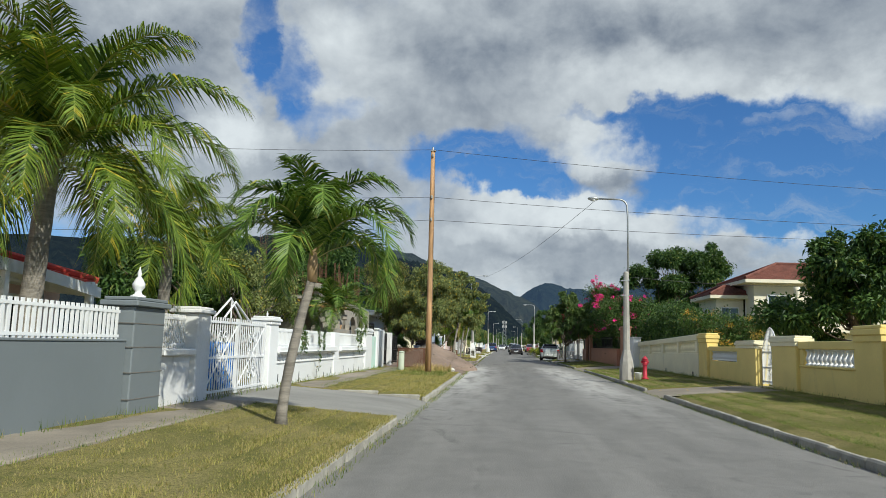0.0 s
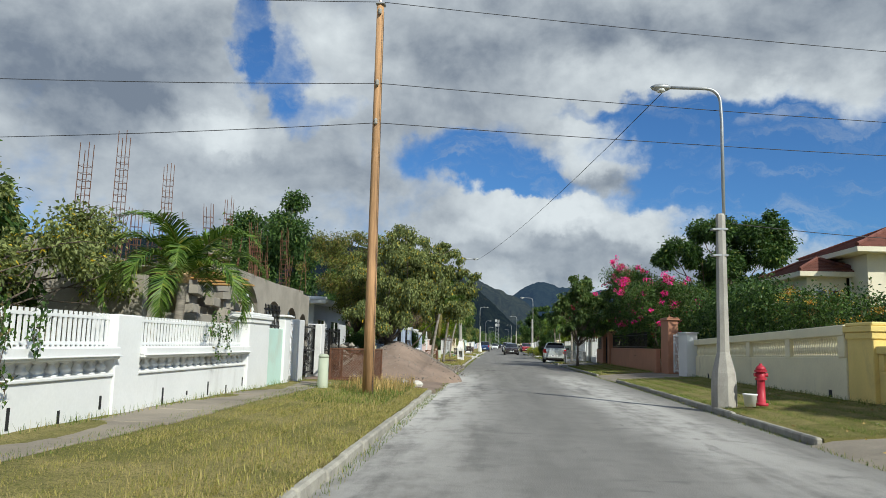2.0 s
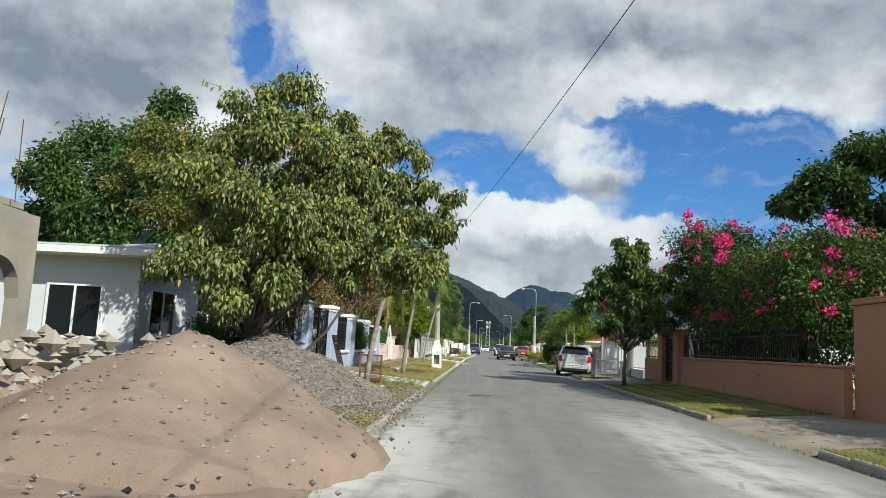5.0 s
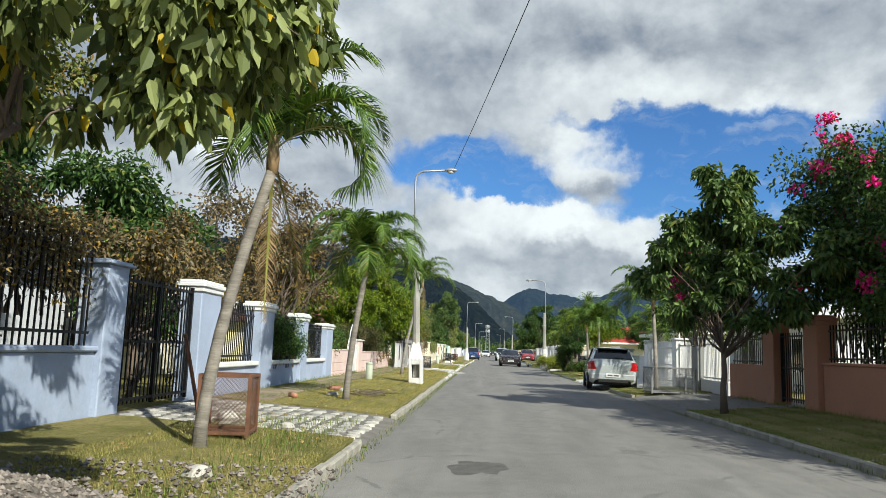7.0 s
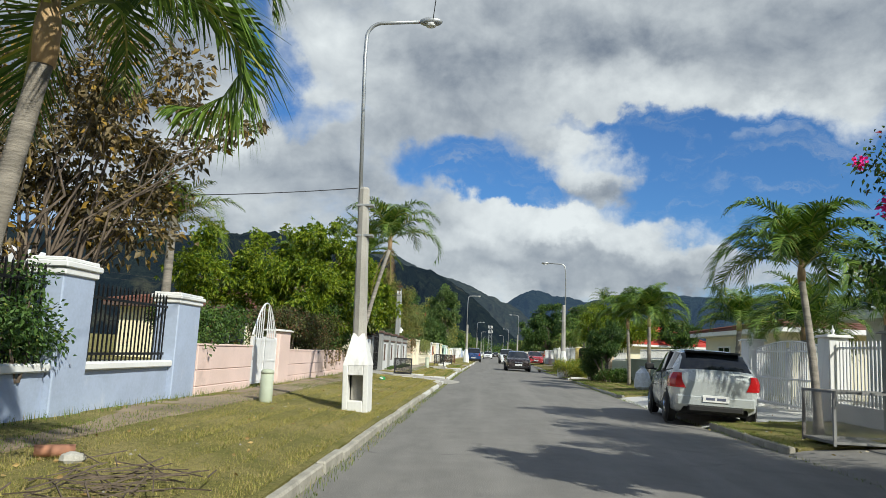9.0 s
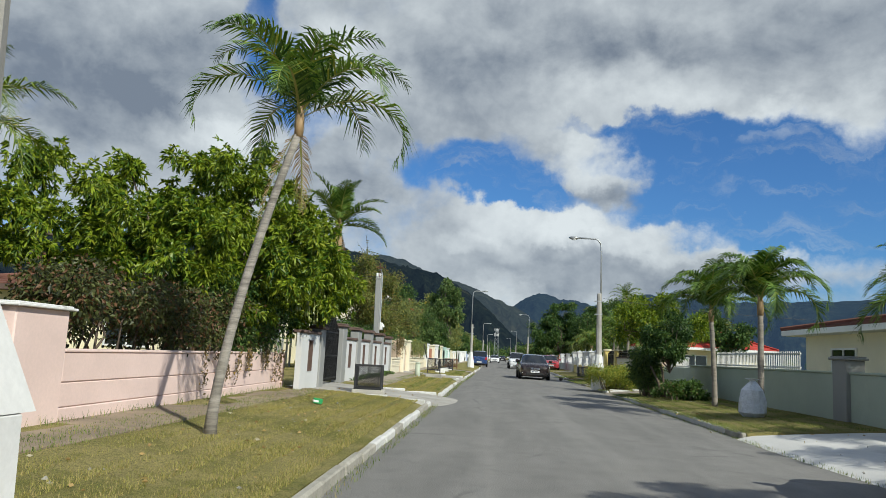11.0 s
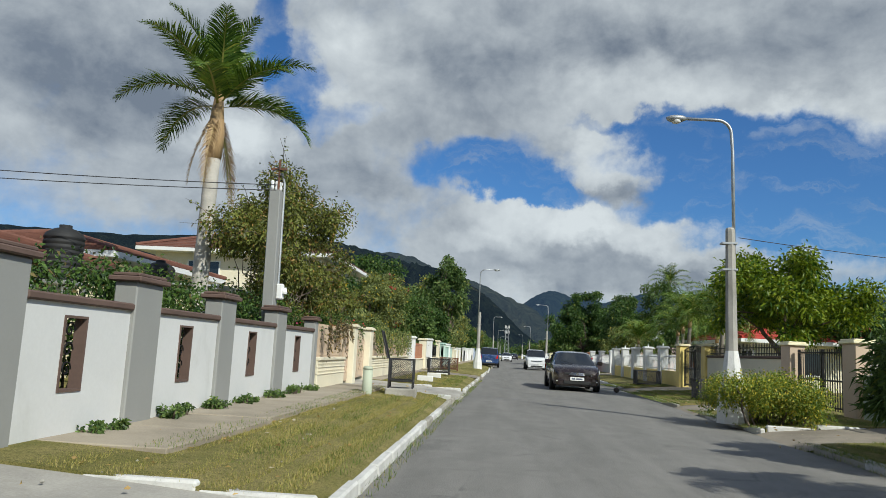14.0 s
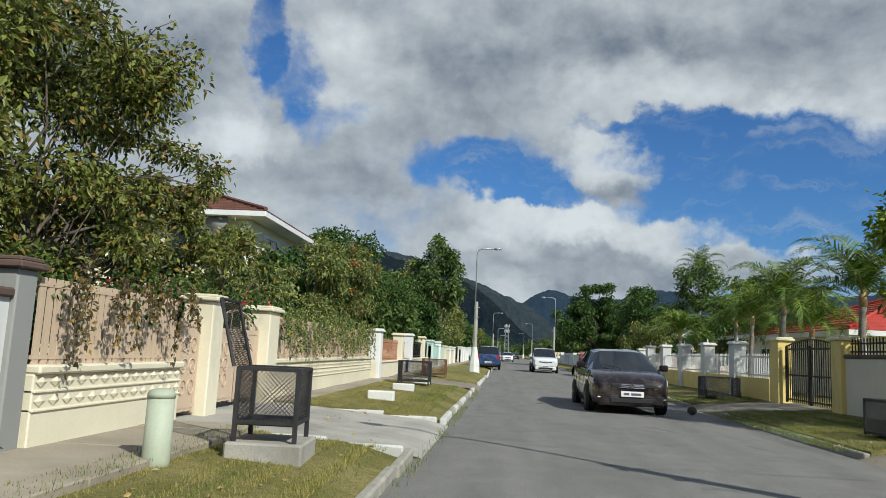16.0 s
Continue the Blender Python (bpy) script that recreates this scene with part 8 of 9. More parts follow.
# ---- paving of the blue gate's drive ----
rng2 = np.random.default_rng(21)
pave = thing("paved_crossing", "pale irregular paving stones set in dark mortar", "paving", (-3, 51.2, 0.05), kind="structure")
for i in range(13):
    for j in range(14):
        x, y = -1.62 - i * 0.24 + rng2.uniform(-0.03, 0.03), 49.55 + j * 0.235 + rng2.uniform(-0.03, 0.03)
        z = 0.046 + 0.24 * max(0.0, (-x - 1.38) / 3.34) ** 0.8
        k = 7
        ph = rng2.uniform(0, 6.28)
        r = rng2.uniform(0.085, 0.115)
        ring = [(x + r * rng2.uniform(0.8, 1.12) * math.cos(ph + 6.283 * a / k), y + r * rng2.uniform(0.8, 1.15) * math.sin(ph + 6.283 * a / k)) for a in range(k)]
        zz = z + rng2.uniform(0.006, 0.018)
        mb = MB().add([(p, q, z - 0.02) for p, q in ring] + [(p, q, zz) for p, q in ring] + [(x, y, zz + 0.006)],
                      [(a, (a + 1) % k, k + (a + 1) % k, k + a) for a in range(k)] + [(k + a, k + (a + 1) % k, 2 * k) for a in range(k)])
        part("paving_stone", mb, STONE, pave)


# ---- street furniture ----
def hydrant(x, y, z):
    t = thing("fire_hydrant", "red pillar fire hydrant on the grass verge", "hydrant", (x, y, z))
    part("barrel", MB().lathe(x, y, [(0.125, z), (0.125, z + 0.05), (0.078, z + 0.06), (0.074, z + 0.5), (0.082, z + 0.52), (0.084, z + 0.66)], 16), RED, t, smooth=True)
    for zz, rr in ((z + 0.5, 0.11), (z + 0.655, 0.12)):
        part("flange", MB().lathe(x, y, [(rr, zz), (rr, zz + 0.035)], 16), RED, t)
    part("bonnet", MB().lathe(x, y, [(0.1, z + 0.69), (0.095, z + 0.73), (0.06, z + 0.775), (0.03, z + 0.785), (0.03, z + 0.82)], 16), RED, t, smooth=True)
    for s in (-1, 1):
        part("outlet", MB().tube([(x, y, z + 0.6), (x + s * 0.13, y, z + 0.6)], 0.04, 10), RED, t)


hydrant(5.32, 27.15, 0.2)
b = thing("bucket", "white plastic bucket beside the lamp post", "bucket", (5.05, 27.0, 0.2))
part("pail", MB().lathe(5.05, 27.0, [(0.1, 0.19), (0.125, 0.4), (0.14, 0.41), (0.14, 0.43), (0.12, 0.43), (0.11, 0.3)], 16), WHITE, b, smooth=True)


def service_box(x, y, z, h=0.72, lean=0.0):
    t = thing("utility_box", "pale green utility pedestal on the verge", "utility box", (x, y, z), "utility boxes")
    part("case", MB().lathe(x, y, [(0.11, z - 0.05), (0.112, z + 0.05), (0.108, z + h - 0.06)], 16), BOX_GREEN, t, smooth=True)
    part("lid", MB().lathe(x, y, [(0.112, z + h - 0.07), (0.112, z + h - 0.035), (0.09, z + h - 0.005), (0.02, z + h + 0.01)], 16), BOX_GREEN, t, smooth=True)


service_box(-3.55, 27.75, 0.2, 0.75)
service_box(-3.47, 63.9, 0.22, 0.56)
service_box(-2.92, 94.0, 0.2, 0.62)


def mesh_basket(x, y, z, w, d, h, label, mat, legs=0.12, slab=None, lid=False, rot=0.0, cell=0.042, wire=0.004):
    """A rubbish cage of expanded metal on an angle-iron frame."""
    t = thing("rubbish_cage", label, "rubbish cage", (0, 0, 0), "rubbish cages")
    fr = MB()
    for sx in (-1, 1):
        for sy in (-1, 1):
            fr.box(sx * w / 2 - 0.02, sx * w / 2 + 0.02, sy * d / 2 - 0.02, sy * d / 2 + 0.02, 0, legs + h)
    for zz in (legs, legs + h - 0.03):
        fr.box(-w / 2, w / 2, -d / 2 - 0.018, -d / 2 + 0.018, zz, zz + 0.035).box(-w / 2, w / 2, d / 2 - 0.018, d / 2 + 0.018, zz, zz + 0.035)
        fr.box(-w / 2 - 0.018, -w / 2 + 0.018, -d / 2, d / 2, zz, zz + 0.035).box(w / 2 - 0.018, w / 2 + 0.018, -d / 2, d / 2, zz, zz + 0.035)
    part("frame", fr, mat, t)

    def lattice(u0, u1, v0, v1, place):
        mb = MB()
        n = max(3, int((u1 - u0) / cell))
        m = max(3, int((v1 - v0) / cell))
        for i in range(-m, n):
            for s in (1, -1):
                a0, a1 = (i, i + m) if s > 0 else (i + m, i)
                p, q = np.array([a0 / n, 0.0]), np.array([a1 / n, 1.0])
                cut = sorted(((0.0 - p[0]) / (q[0] - p[0]), (1.0 - p[0]) / (q[0] - p[0])))
                ts = [max(0.0, cut[0]), min(1.0, cut[1])]
                if ts[1] - ts[0] < 0.02:
                    continue
                e = [p + (q - p) * tt for tt in ts]
                mb.tube([place(u0 + (u1 - u0) * k[0], v0 + (v1 - v0) * k[1]) for k in e], wire, 3, False)
        return mb
    for y_ in (-d / 2, d / 2):
        part("mesh_panel", lattice(-w / 2, w / 2, legs, legs + h, lambda u, v: (u, y_, v)), mat, t)
    for x_ in (-w / 2, w / 2):
        part("mesh_panel", lattice(-d / 2, d / 2, legs, legs + h, lambda u, v: (x_, u, v)), mat, t)
    part("floor_plate", MB().box(-w / 2, w / 2, -d / 2, d / 2, legs - 0.01, legs + 0.005), mat, t)
    if lid:
        part("lid", lattice(-w / 2, w / 2, 0, h * 1.3, lambda u, v: (-w / 2 - 0.05 - v * 0.25, u * d / w, legs + h + v * 0.95)), mat, t, "open mesh lid", kind="stuff")
        part("lid_frame", MB().tube([(-w / 2 - 0.05, -d / 2, legs + h), (-w / 2 - 0.05 - h * 0.33, -d / 2, legs + h * 2.2), (-w / 2 - 0.05 - h * 0.33, d / 2, legs + h * 2.2), (-w / 2 - 0.05, d / 2, legs + h)], 0.018, 5), mat, t)
    if slab:
        part("slab", MB().box(-w / 2 - 0.07, w / 2 + 0.09, -d / 2 - 0.08, d / 2 + 0.08, -slab - 0.08, 0.0, 0.02), CONCRETE, t, "concrete footing")
    t.matrix_basis = pose(x, y, z + (slab or 0), 0, 0, rot)
    return t


WORN_STEEL = material("worn_steel", (0.2, 0.2, 0.195), 0.7, 0.3, 4, 40, 0.2, stain=(0.16, 0.1, 0.06), stain_amount=0.5)
DARK_STEEL = material("dark_steel", (0.03, 0.03, 0.032), 0.6, 0.3, 4, 40, 0.2, stain=(0.12, 0.07, 0.04), stain_amount=0.4)
mesh_basket(-2.87, 80.3, 0.17, 0.64, 0.6, 0.58, "black mesh rubbish cage on a concrete footing", DARK_STEEL, 0.02, 0.1, False, 4, wire=0.005)
mesh_basket(-2.3, 95.1, 0.2, 0.56, 0.6, 0.52, "black mesh rubbish cage with lid standing open", DARK_STEEL, 0.16, 0.13, True, 4, wire=0.0032)
mesh_basket(-2.84, 48.55, 0.2, 0.55, 0.6, 0.66, "rusty mesh rubbish cage under a leaning palm", RUST, 0.03, None, False, 8, 0.05, 0.003)
mesh_basket(5.82, 62.9, 0.18, 1.3, 0.9, 0.74, "grey mesh rubbish cage beside a palm", WORN_STEEL, 0.03, None, False, 3, 0.05, 0.003)
mesh_basket(-3.5, 31.4, 0.22, 1.1, 0.9, 0.8, "rusted steel crate full of scrap in the weeds", RUST, 0.03, None, False, -8)
mesh_basket(-2.6, 117.5, 0.2, 0.9, 0.8, 0.6, "rusty mesh rubbish cage on the verge", RUST, 0.1, None, False, 0)
mesh_basket(-2.6, 88.4 + 22, 0.2, 0.9, 0.8, 0.6, "dark mesh rubbish cage on the verge", DARK_STEEL, 0.1, None, False, 0)
mesh_basket(6.4, 100.4, 0.22, 1.0, 0.8, 0.55, "dark mesh rubbish cage near the tan gate", DARK_STEEL, 0.03, None, False, 0)
mesh_basket(6.6, 111.2, 0.22, 1.0, 0.8, 0.6, "dark mesh rubbish cage on the grass", DARK_STEEL, 0.03, None, False, 0)

# the tall meter column on the grey wall
t = thing("meter_column", "tall grey concrete meter column behind the wall", "column", (-4.4, 91.25, 0.2))
part("shaft", MB().box(-4.49, -4.28, 91.1, 91.36, 0.2, 4.15, 0.012), MID_GREY, t)
part("meter", MB().box(-4.28, -4.16, 91.24, 91.4, 2.05, 2.35, 0.02).lathe(-4.15, 91.32, [(0.06, 2.16), (0.07, 2.2), (0.05, 2.28)], 10), WHITE, t, "white electricity meter")
part("conduit", MB().tube([(-4.26, 91.3, 2.35), (-4.26, 91.3, 4.3), (-4.31, 91.26, 4.5), (-4.4, 91.22, 4.45)], 0.025, 8), GALVANISED, t)
for k in range(3):
    part("insulator", MB().lathe(-4.45 + 0.06 * k, 91.14 + 0.08 * k, [(0.02, 4.15), (0.04, 4.2), (0.02, 4.25), (0.04, 4.3), (0.02, 4.34)], 8), WHITE, t, smooth=True)
part("bracket", MB().box(-4.36, -4.33, 91.18, 91.21, 4.15, 4.75).box(-4.5, -4.2, 91.17, 91.22, 4.55, 4.59), RUST, t)
for k, (a, b) in enumerate(((0.0, 0.0), (0.05, 0.12), (-0.06, 0.25))):
    part("wire_coil", MB().tube([(-4.38 + 0.12 * math.cos(q * 0.9 + k) + a, 91.23 + 0.1 * math.sin(q * 1.3), 4.2 + b + 0.03 * q) for q in range(9)], 0.008, 4), WIRE, t)
t.matrix_basis = pose(-4.4, 91.25, 0.2, 0, -1.0, 0)

for k, y in enumerate((103.4, 107.1, 111.6)):
    o = thing("concrete_block", "whitewashed concrete block guarding the verge", "block", (-2.5, y, 0.2), "verge blocks")
    part("block", MB().box(-2.8, -2.25, y - 0.12, y + 0.14, 0.12, 0.36, 0.02), WHITE_OLD, o)


# ---- cars ----
def wheel(t, x, y, r, s, rim_mat):
    prof = [(r * 0.62, -0.1), (r * 0.93, -0.1), (r, -0.07), (r, 0.07), (r * 0.93, 0.1), (r * 0.62, 0.1)]
    mb = MB().lathe(0, 0, prof, 22)
    mb.v = [(x + c, y + a, r + b) for a, b, c in mb.v]
    w = part("wheel", mb, BLACK, t, smooth=True)
    rm = MB().lathe(0, 0, [(r * 0.64, -0.06), (r * 0.64, 0.06), (r * 0.58, 0.075), (r * 0.5, 0.05)], 20)
    for k in range(5):
        a = k * 2 * math.pi / 5
        rm.tube([(0, 0, 0.075), (r * 0.3 * math.cos(a), r * 0.3 * math.sin(a), 0.085), (r * 0.6 * math.cos(a), r * 0.6 * math.sin(a), 0.07)], [0.05, 0.035, 0.03], 6)
    rm.lathe(0, 0, [(0.06, 0.05), (0.05, 0.1)], 10)
    rm.v = [(x + s * c, y + a, r + b) for a, b, c in rm.v]
    part("rim", rm, rim_mat, w)


def shell(stations, rear, front):
    """A car's skin from cross-sections (y, sill, belt, roof or 0, half-width, roof half-width). rear and front: the stations between
    which the rear window and the windscreen lie. Gives the painted skin and the glass."""
    grid = []
    for y, zb, belt, roof, hw, rw in stations:
        h = belt - zb
        half = [(hw * 0.8, zb), (hw * 0.965, zb + 0.07), (hw, zb + h * 0.42), (hw * 0.99, zb + h * 0.72), (hw * 0.975, zb + h * 0.9), (hw * 0.935, belt)]
        if roof:
            half += [(rw + (hw * 0.935 - rw) * 0.16, roof - 0.09 * (roof - belt) - 0.02), (rw * 0.8, roof - 0.012), (0.0, roof)]
        else:
            half += [(hw * 0.86, belt + 0.018), (hw * 0.55, belt + 0.035), (0.0, belt + 0.042)]
        grid.append([(x, y, z) for x, z in half] + [(-x, y, z) for x, z in half[-2::-1]])
    skin, glass = MB(), MB()
    k = len(grid[0])
    for mb in (skin, glass):
        mb.v += [p for ring in grid for p in ring]
    for i in range(len(grid) - 1):
        for j in range(k - 1):
            quad = (i * k + j, i * k + j + 1, (i + 1) * k + j + 1, (i + 1) * k + j)
            c = min(j, k - 2 - j)
            pane = (c >= 6 and (rear[0] <= i < rear[1] or front[0] <= i < front[1])) or (c == 5 and rear[1] - 1 < i < front[1] - 1)
            (glass if pane else skin).f.append(quad)
    for ring, turn in ((grid[0], 1), (grid[-1], -1)):
        o = len(skin.v)
        skin.v += ring + [(0.0, ring[0][1] - 0.012 * turn, (ring[0][2] + ring[5][2]) / 2)]
        skin.f += [(o + j, o + (j + 1) % k, o + k)[::-turn] for j in range(k)]
    return skin, glass


def car(label, x, y, yaw, paint, shape, z=0.0, roll=0.0):
    t = thing("car", label, "car", (0, 0, 0), "cars")
    if shape == "hatch":
        L, W, belt, screen, r, wy = 1.85, 0.845, 0.99, 1.2, 0.3, (-1.2, 1.19)
        st = [(-1.865, 0.46, 0.82, 0, 0.68, 0), (-1.84, 0.34, 0.97, 0, 0.76, 0), (-1.76, 0.27, 1.06, 0, 0.805, 0), (-1.55, 0.22, 1.07, 1.36, 0.832, 0.57), (-1.38, 0.21, 1.06, 1.455, 0.84, 0.575),
              (-0.8, 0.2, 1.03, 1.51, 0.845, 0.6), (-0.1, 0.2, 0.99, 1.515, 0.845, 0.62), (0.4, 0.2, 0.97, 1.46, 0.845, 0.6), (0.8, 0.2, 0.955, 1.22, 0.845, 0.66), (1.2, 0.2, 0.94, 0, 0.84, 0),
              (1.5, 0.22, 0.88, 0, 0.81, 0), (1.72, 0.26, 0.78, 0, 0.74, 0), (1.85, 0.34, 0.62, 0, 0.58, 0)]
        rear, front = (2, 4), (7, 9)
    elif shape == "pickup":
        L, W, belt, screen, r, wy = 2.5, 0.9, 1.08, 1.35, 0.38, (-1.5, 1.55)
        st = [(-2.5, 0.5, 1.0, 0, 0.86, 0), (-2.4, 0.4, 1.08, 0, 0.9, 0), (-1.1, 0.38, 1.1, 0, 0.9, 0), (-0.95, 0.38, 1.1, 1.6, 0.9, 0.68), (-0.8, 0.38, 1.1, 1.7, 0.9, 0.7), (-0.1, 0.38, 1.1, 1.76, 0.9, 0.7),
              (0.55, 0.38, 1.1, 1.7, 0.9, 0.68), (0.95, 0.38, 1.1, 1.4, 0.9, 0.74), (1.35, 0.38, 1.1, 0, 0.9, 0), (2.0, 0.4, 1.05, 0, 0.88, 0), (2.35, 0.42, 0.98, 0, 0.84, 0), (2.5, 0.5, 0.85, 0, 0.74, 0)]
        rear, front = (2, 4), (6, 8)
    else:
        L, W, belt, screen, r, wy = 2.3, 0.887, 0.97, 1.35, 0.325, (-1.33, 1.37)
        st = [(-2.31, 0.42, 0.86, 0, 0.7, 0), (-2.24, 0.3, 0.98, 0, 0.8, 0), (-2.0, 0.22, 1.03, 0, 0.86, 0), (-1.75, 0.2, 1.03, 0, 0.88, 0), (-1.4, 0.2, 1.01, 1.26, 0.886, 0.6), (-1.05, 0.19, 1.0, 1.42, 0.887, 0.57),
              (-0.5, 0.19, 0.98, 1.475, 0.887, 0.6), (0.1, 0.19, 0.96, 1.48, 0.887, 0.61), (0.5, 0.19, 0.95, 1.425, 0.887, 0.59), (0.95, 0.19, 0.95, 1.2, 0.887, 0.67), (1.35, 0.19, 0.95, 0, 0.885, 0), (1.75, 0.2, 0.91, 0, 0.87, 0),
              (2.05, 0.2, 0.84, 0, 0.83, 0), (2.22, 0.23, 0.75, 0, 0.76, 0), (2.3, 0.28, 0.66, 0, 0.64, 0)]
        rear, front = (3, 5), (8, 10)
    skin, glass = shell(st, rear, front)
    part("body", skin, paint, t, smooth=True)
    part("glazing", glass, GLASS, t, "tinted windows", smooth=True)
    roofed = [q for q in st if q[3]]
    for s in (-1, 1):
        m = (st[rear[1]][0] + st[front[0]][0]) / 2 + 0.02
        part("door_pillar", MB().tube([(s * W * 0.935, m, belt), (s * (roofed[2][5] + 0.055), m, roofed[2][3] - 0.07)], 0.03, 6), BLACK, t)
        part("window_trim", MB().tube([(s * q[4] * 0.94, q[0], q[2] + 0.005) for q in st[rear[1] - 1:front[1]]], 0.012, 5), CHROME if shape == "sedan" else BLACK, t)
        mx, my = s * (W + 0.1), screen - 0.42
        part("wing_mirror", MB().box(mx - 0.1, mx + 0.1, my - 0.06, my + 0.06, belt + 0.02, belt + 0.17, 0.03).tube([(s * W * 0.93, my, belt + 0.03), (mx, my, belt + 0.06)], 0.025, 6), paint if shape != "hatch" else BLACK, t)
        for yy in wy:
            ar = MB().lathe(0, 0, [(r * 1.2, -0.008), (r * 1.2, 0.006)], 24)
            ar.v = [(s * (W * 0.985) + c, yy + a, r + 0.02 + b) for a, b, c in ar.v]
            part("wheel_arch", ar, BLACK, t)
            wheel(t, s * (W - 0.07), yy, r, s, CHROME if shape != "sedan" else material("dark_alloy", (0.12, 0.12, 0.13), 0.35, 0.1, 4, 40, 0, metal=0.9))
        for yy in (m, screen - 0.3, st[rear[1]][0] + 0.1):
            part("door_seam", MB().box(s * W * 0.999 - 0.004, s * W * 0.999 + 0.004, yy - 0.006, yy + 0.006, 0.3, belt), BLACK, t)
        for yy in (m - 0.12, m + 0.75):
            part("door_handle", MB().box(s * W - 0.015, s * W + 0.02, yy - 0.09, yy + 0.09, belt - 0.17, belt - 0.135, 0.008), paint, t)
    part("sill", MB().box(-W * 0.9, W * 0.9, wy[0] + 0.35, wy[1] - 0.35, 0.16, 0.25, 0.02), BLACK, t)
    part("underbody", MB().box(-W * 0.8, W * 0.8, -L + 0.25, L - 0.25, 0.2, 0.42), BLACK, t)
    # rear
    part("rear_bumper", MB().box(-W * 0.9, W * 0.9, -L - 0.04, -L + 0.14, 0.36, 0.6, 0.06), paint, t)
    part("rear_valance", MB().box(-W * 0.62, W * 0.62, -L - 0.055, -L + 0.1, 0.27, 0.4, 0.03), BLACK, t)
    p = part("rear_plate", MB().box(-0.25, 0.25, -L - 0.062, -L - 0.045, 0.47, 0.6, 0.006), WHITE, t)
    part("plate_text", MB().box(-0.19, -0.02, -L - 0.066, -L - 0.062, 0.51, 0.56).box(0.02, 0.19, -L - 0.066, -L - 0.062, 0.51, 0.56), material("plate_blue", (0.1, 0.11, 0.16), 0.6, 0.05, 3, 30, 0), p)
    part("boot_handle", MB().box(-0.3, 0.3, -L - 0.012, -L + 0.05, 0.72, 0.75, 0.01), BLACK, t)
    for s in (-1, 1):
        lz = 0.72 if shape != "pickup" else 0.8
        lm, bulge = MB(), (1.035 if shape == "hatch" else 1.01)
        for zz, k in ((lz, 0.985), (lz + 0.06, 1.0), (lz + 0.16, 0.995), (lz + 0.24, 0.96), (lz + 0.29, 0.92)):
            inner = 0.66 + 0.5 * (zz - lz)
            lm.v += [(s * W * bulge * u * k, -L + v, zz) for u, v in ((inner, 0.16), (inner, -0.03), (0.88, -0.01), (0.985, 0.11), (1.0, 0.34 - 0.3 * (zz - lz)))]
        for r_ in range(4):
            for c_ in range(4):
                a = r_ * 5 + c_
                lm.f.append((a, a + 1, a + 6, a + 5) if s < 0 else (a + 5, a + 6, a + 1, a))
        lm.f += [(0, 1, 2, 3, 4), (24, 23, 22, 21, 20)]
        part("tail_light", lm, LAMP_RED, t)
    # front
    part("front_bumper", MB().box(-W * 0.82, W * 0.82, L - 0.2, L + 0.02, 0.22, 0.48, 0.08), paint, t)
    gz = belt - 0.36
    part("grille", MB().box(-W * 0.52, W * 0.52, L - 0.12, L + 0.012, gz, gz + 0.1, 0.02), BLACK, t)
    for k in range(3):
        zz = gz + 0.005 + 0.036 * k
        part("grille_bar", MB().tube([(-W * (0.5 + 0.06 * k), L - 0.06 - 0.02 * k, zz + 0.012), (-W * 0.25, L + 0.012, zz), (0, L + 0.022, zz - 0.004), (W * 0.25, L + 0.012, zz), (W * (0.5 + 0.06 * k), L - 0.06 - 0.02 * k, zz + 0.012)], 0.011, 6), CHROME, t)
    part("badge", MB().tube([(0, L + 0.01, gz + 0.05), (0, L + 0.035, gz + 0.05)], 0.055, 14), CHROME, t)
    part("intake", MB().box(-W * 0.55, W * 0.55, L - 0.05, L + 0.04, 0.28, 0.4, 0.02), BLACK, t)
    p = part("front_plate", MB().box(-0.25, 0.25, L + 0.045, L + 0.06, 0.42, 0.54, 0.006), WHITE, t)
    part("plate_text", MB().box(-0.19, 0.03, L + 0.06, L + 0.064, 0.455, 0.505).box(0.07, 0.19, L + 0.06, L + 0.064, 0.455, 0.505), MATS["plate_blue"], p)
    for s in (-1, 1):
        hm = MB()
        for q, (hx, hy, h0, h1) in enumerate(((0.56, 0.0, 0.0, 0.075), (0.72, -0.055, 0.012, 0.12), (0.86, -0.15, 0.035, 0.16), (0.95, -0.3, 0.075, 0.19), (0.985, -0.48, 0.13, 0.21))):
            hm.v += [(s * W * hx, L + hy + 0.012, gz + h0), (s * W * hx, L + hy - 0.03, gz + h1), (s * W * (hx - 0.08), L + hy - 0.16, gz + h1 - 0.02)]
        for q in range(4):
            for c in (0, 1):
                a = q * 3 + c
                hm.f.append((a, a + 1, a + 4, a + 3) if s < 0 else (a + 3, a + 4, a + 1, a))
        part("headlight", hm, glass_material("lamp_glass", (0.5, 0.52, 0.55), 0.08) if "lamp_glass" not in MATS else MATS["lamp_glass"], t)
        part("fog_lamp", MB().box(s * W * 0.74 - 0.09, s * W * 0.74 + 0.09, L - 0.1, L + 0.012, 0.38, 0.4, 0.008), WHITE, t)
    part("wiper", MB().tube([(0.1, screen + 0.02, belt + 0.05), (0.5, screen - 0.13, belt + 0.14)], 0.01, 4), BLACK, t)
    if shape == "hatch":
        part("roof_spoiler", MB().box(-0.53, 0.53, -1.56, -1.34, 1.425, 1.47, 0.015), BLACK, t, "black rear spoiler")
        part("rear_wiper", MB().tube([(0.0, -1.75, 1.1), (0.3, -1.7, 1.15)], 0.01, 4), BLACK, t)
    t.matrix_basis = pose(x, y, z, 0, roll, yaw)
    return t


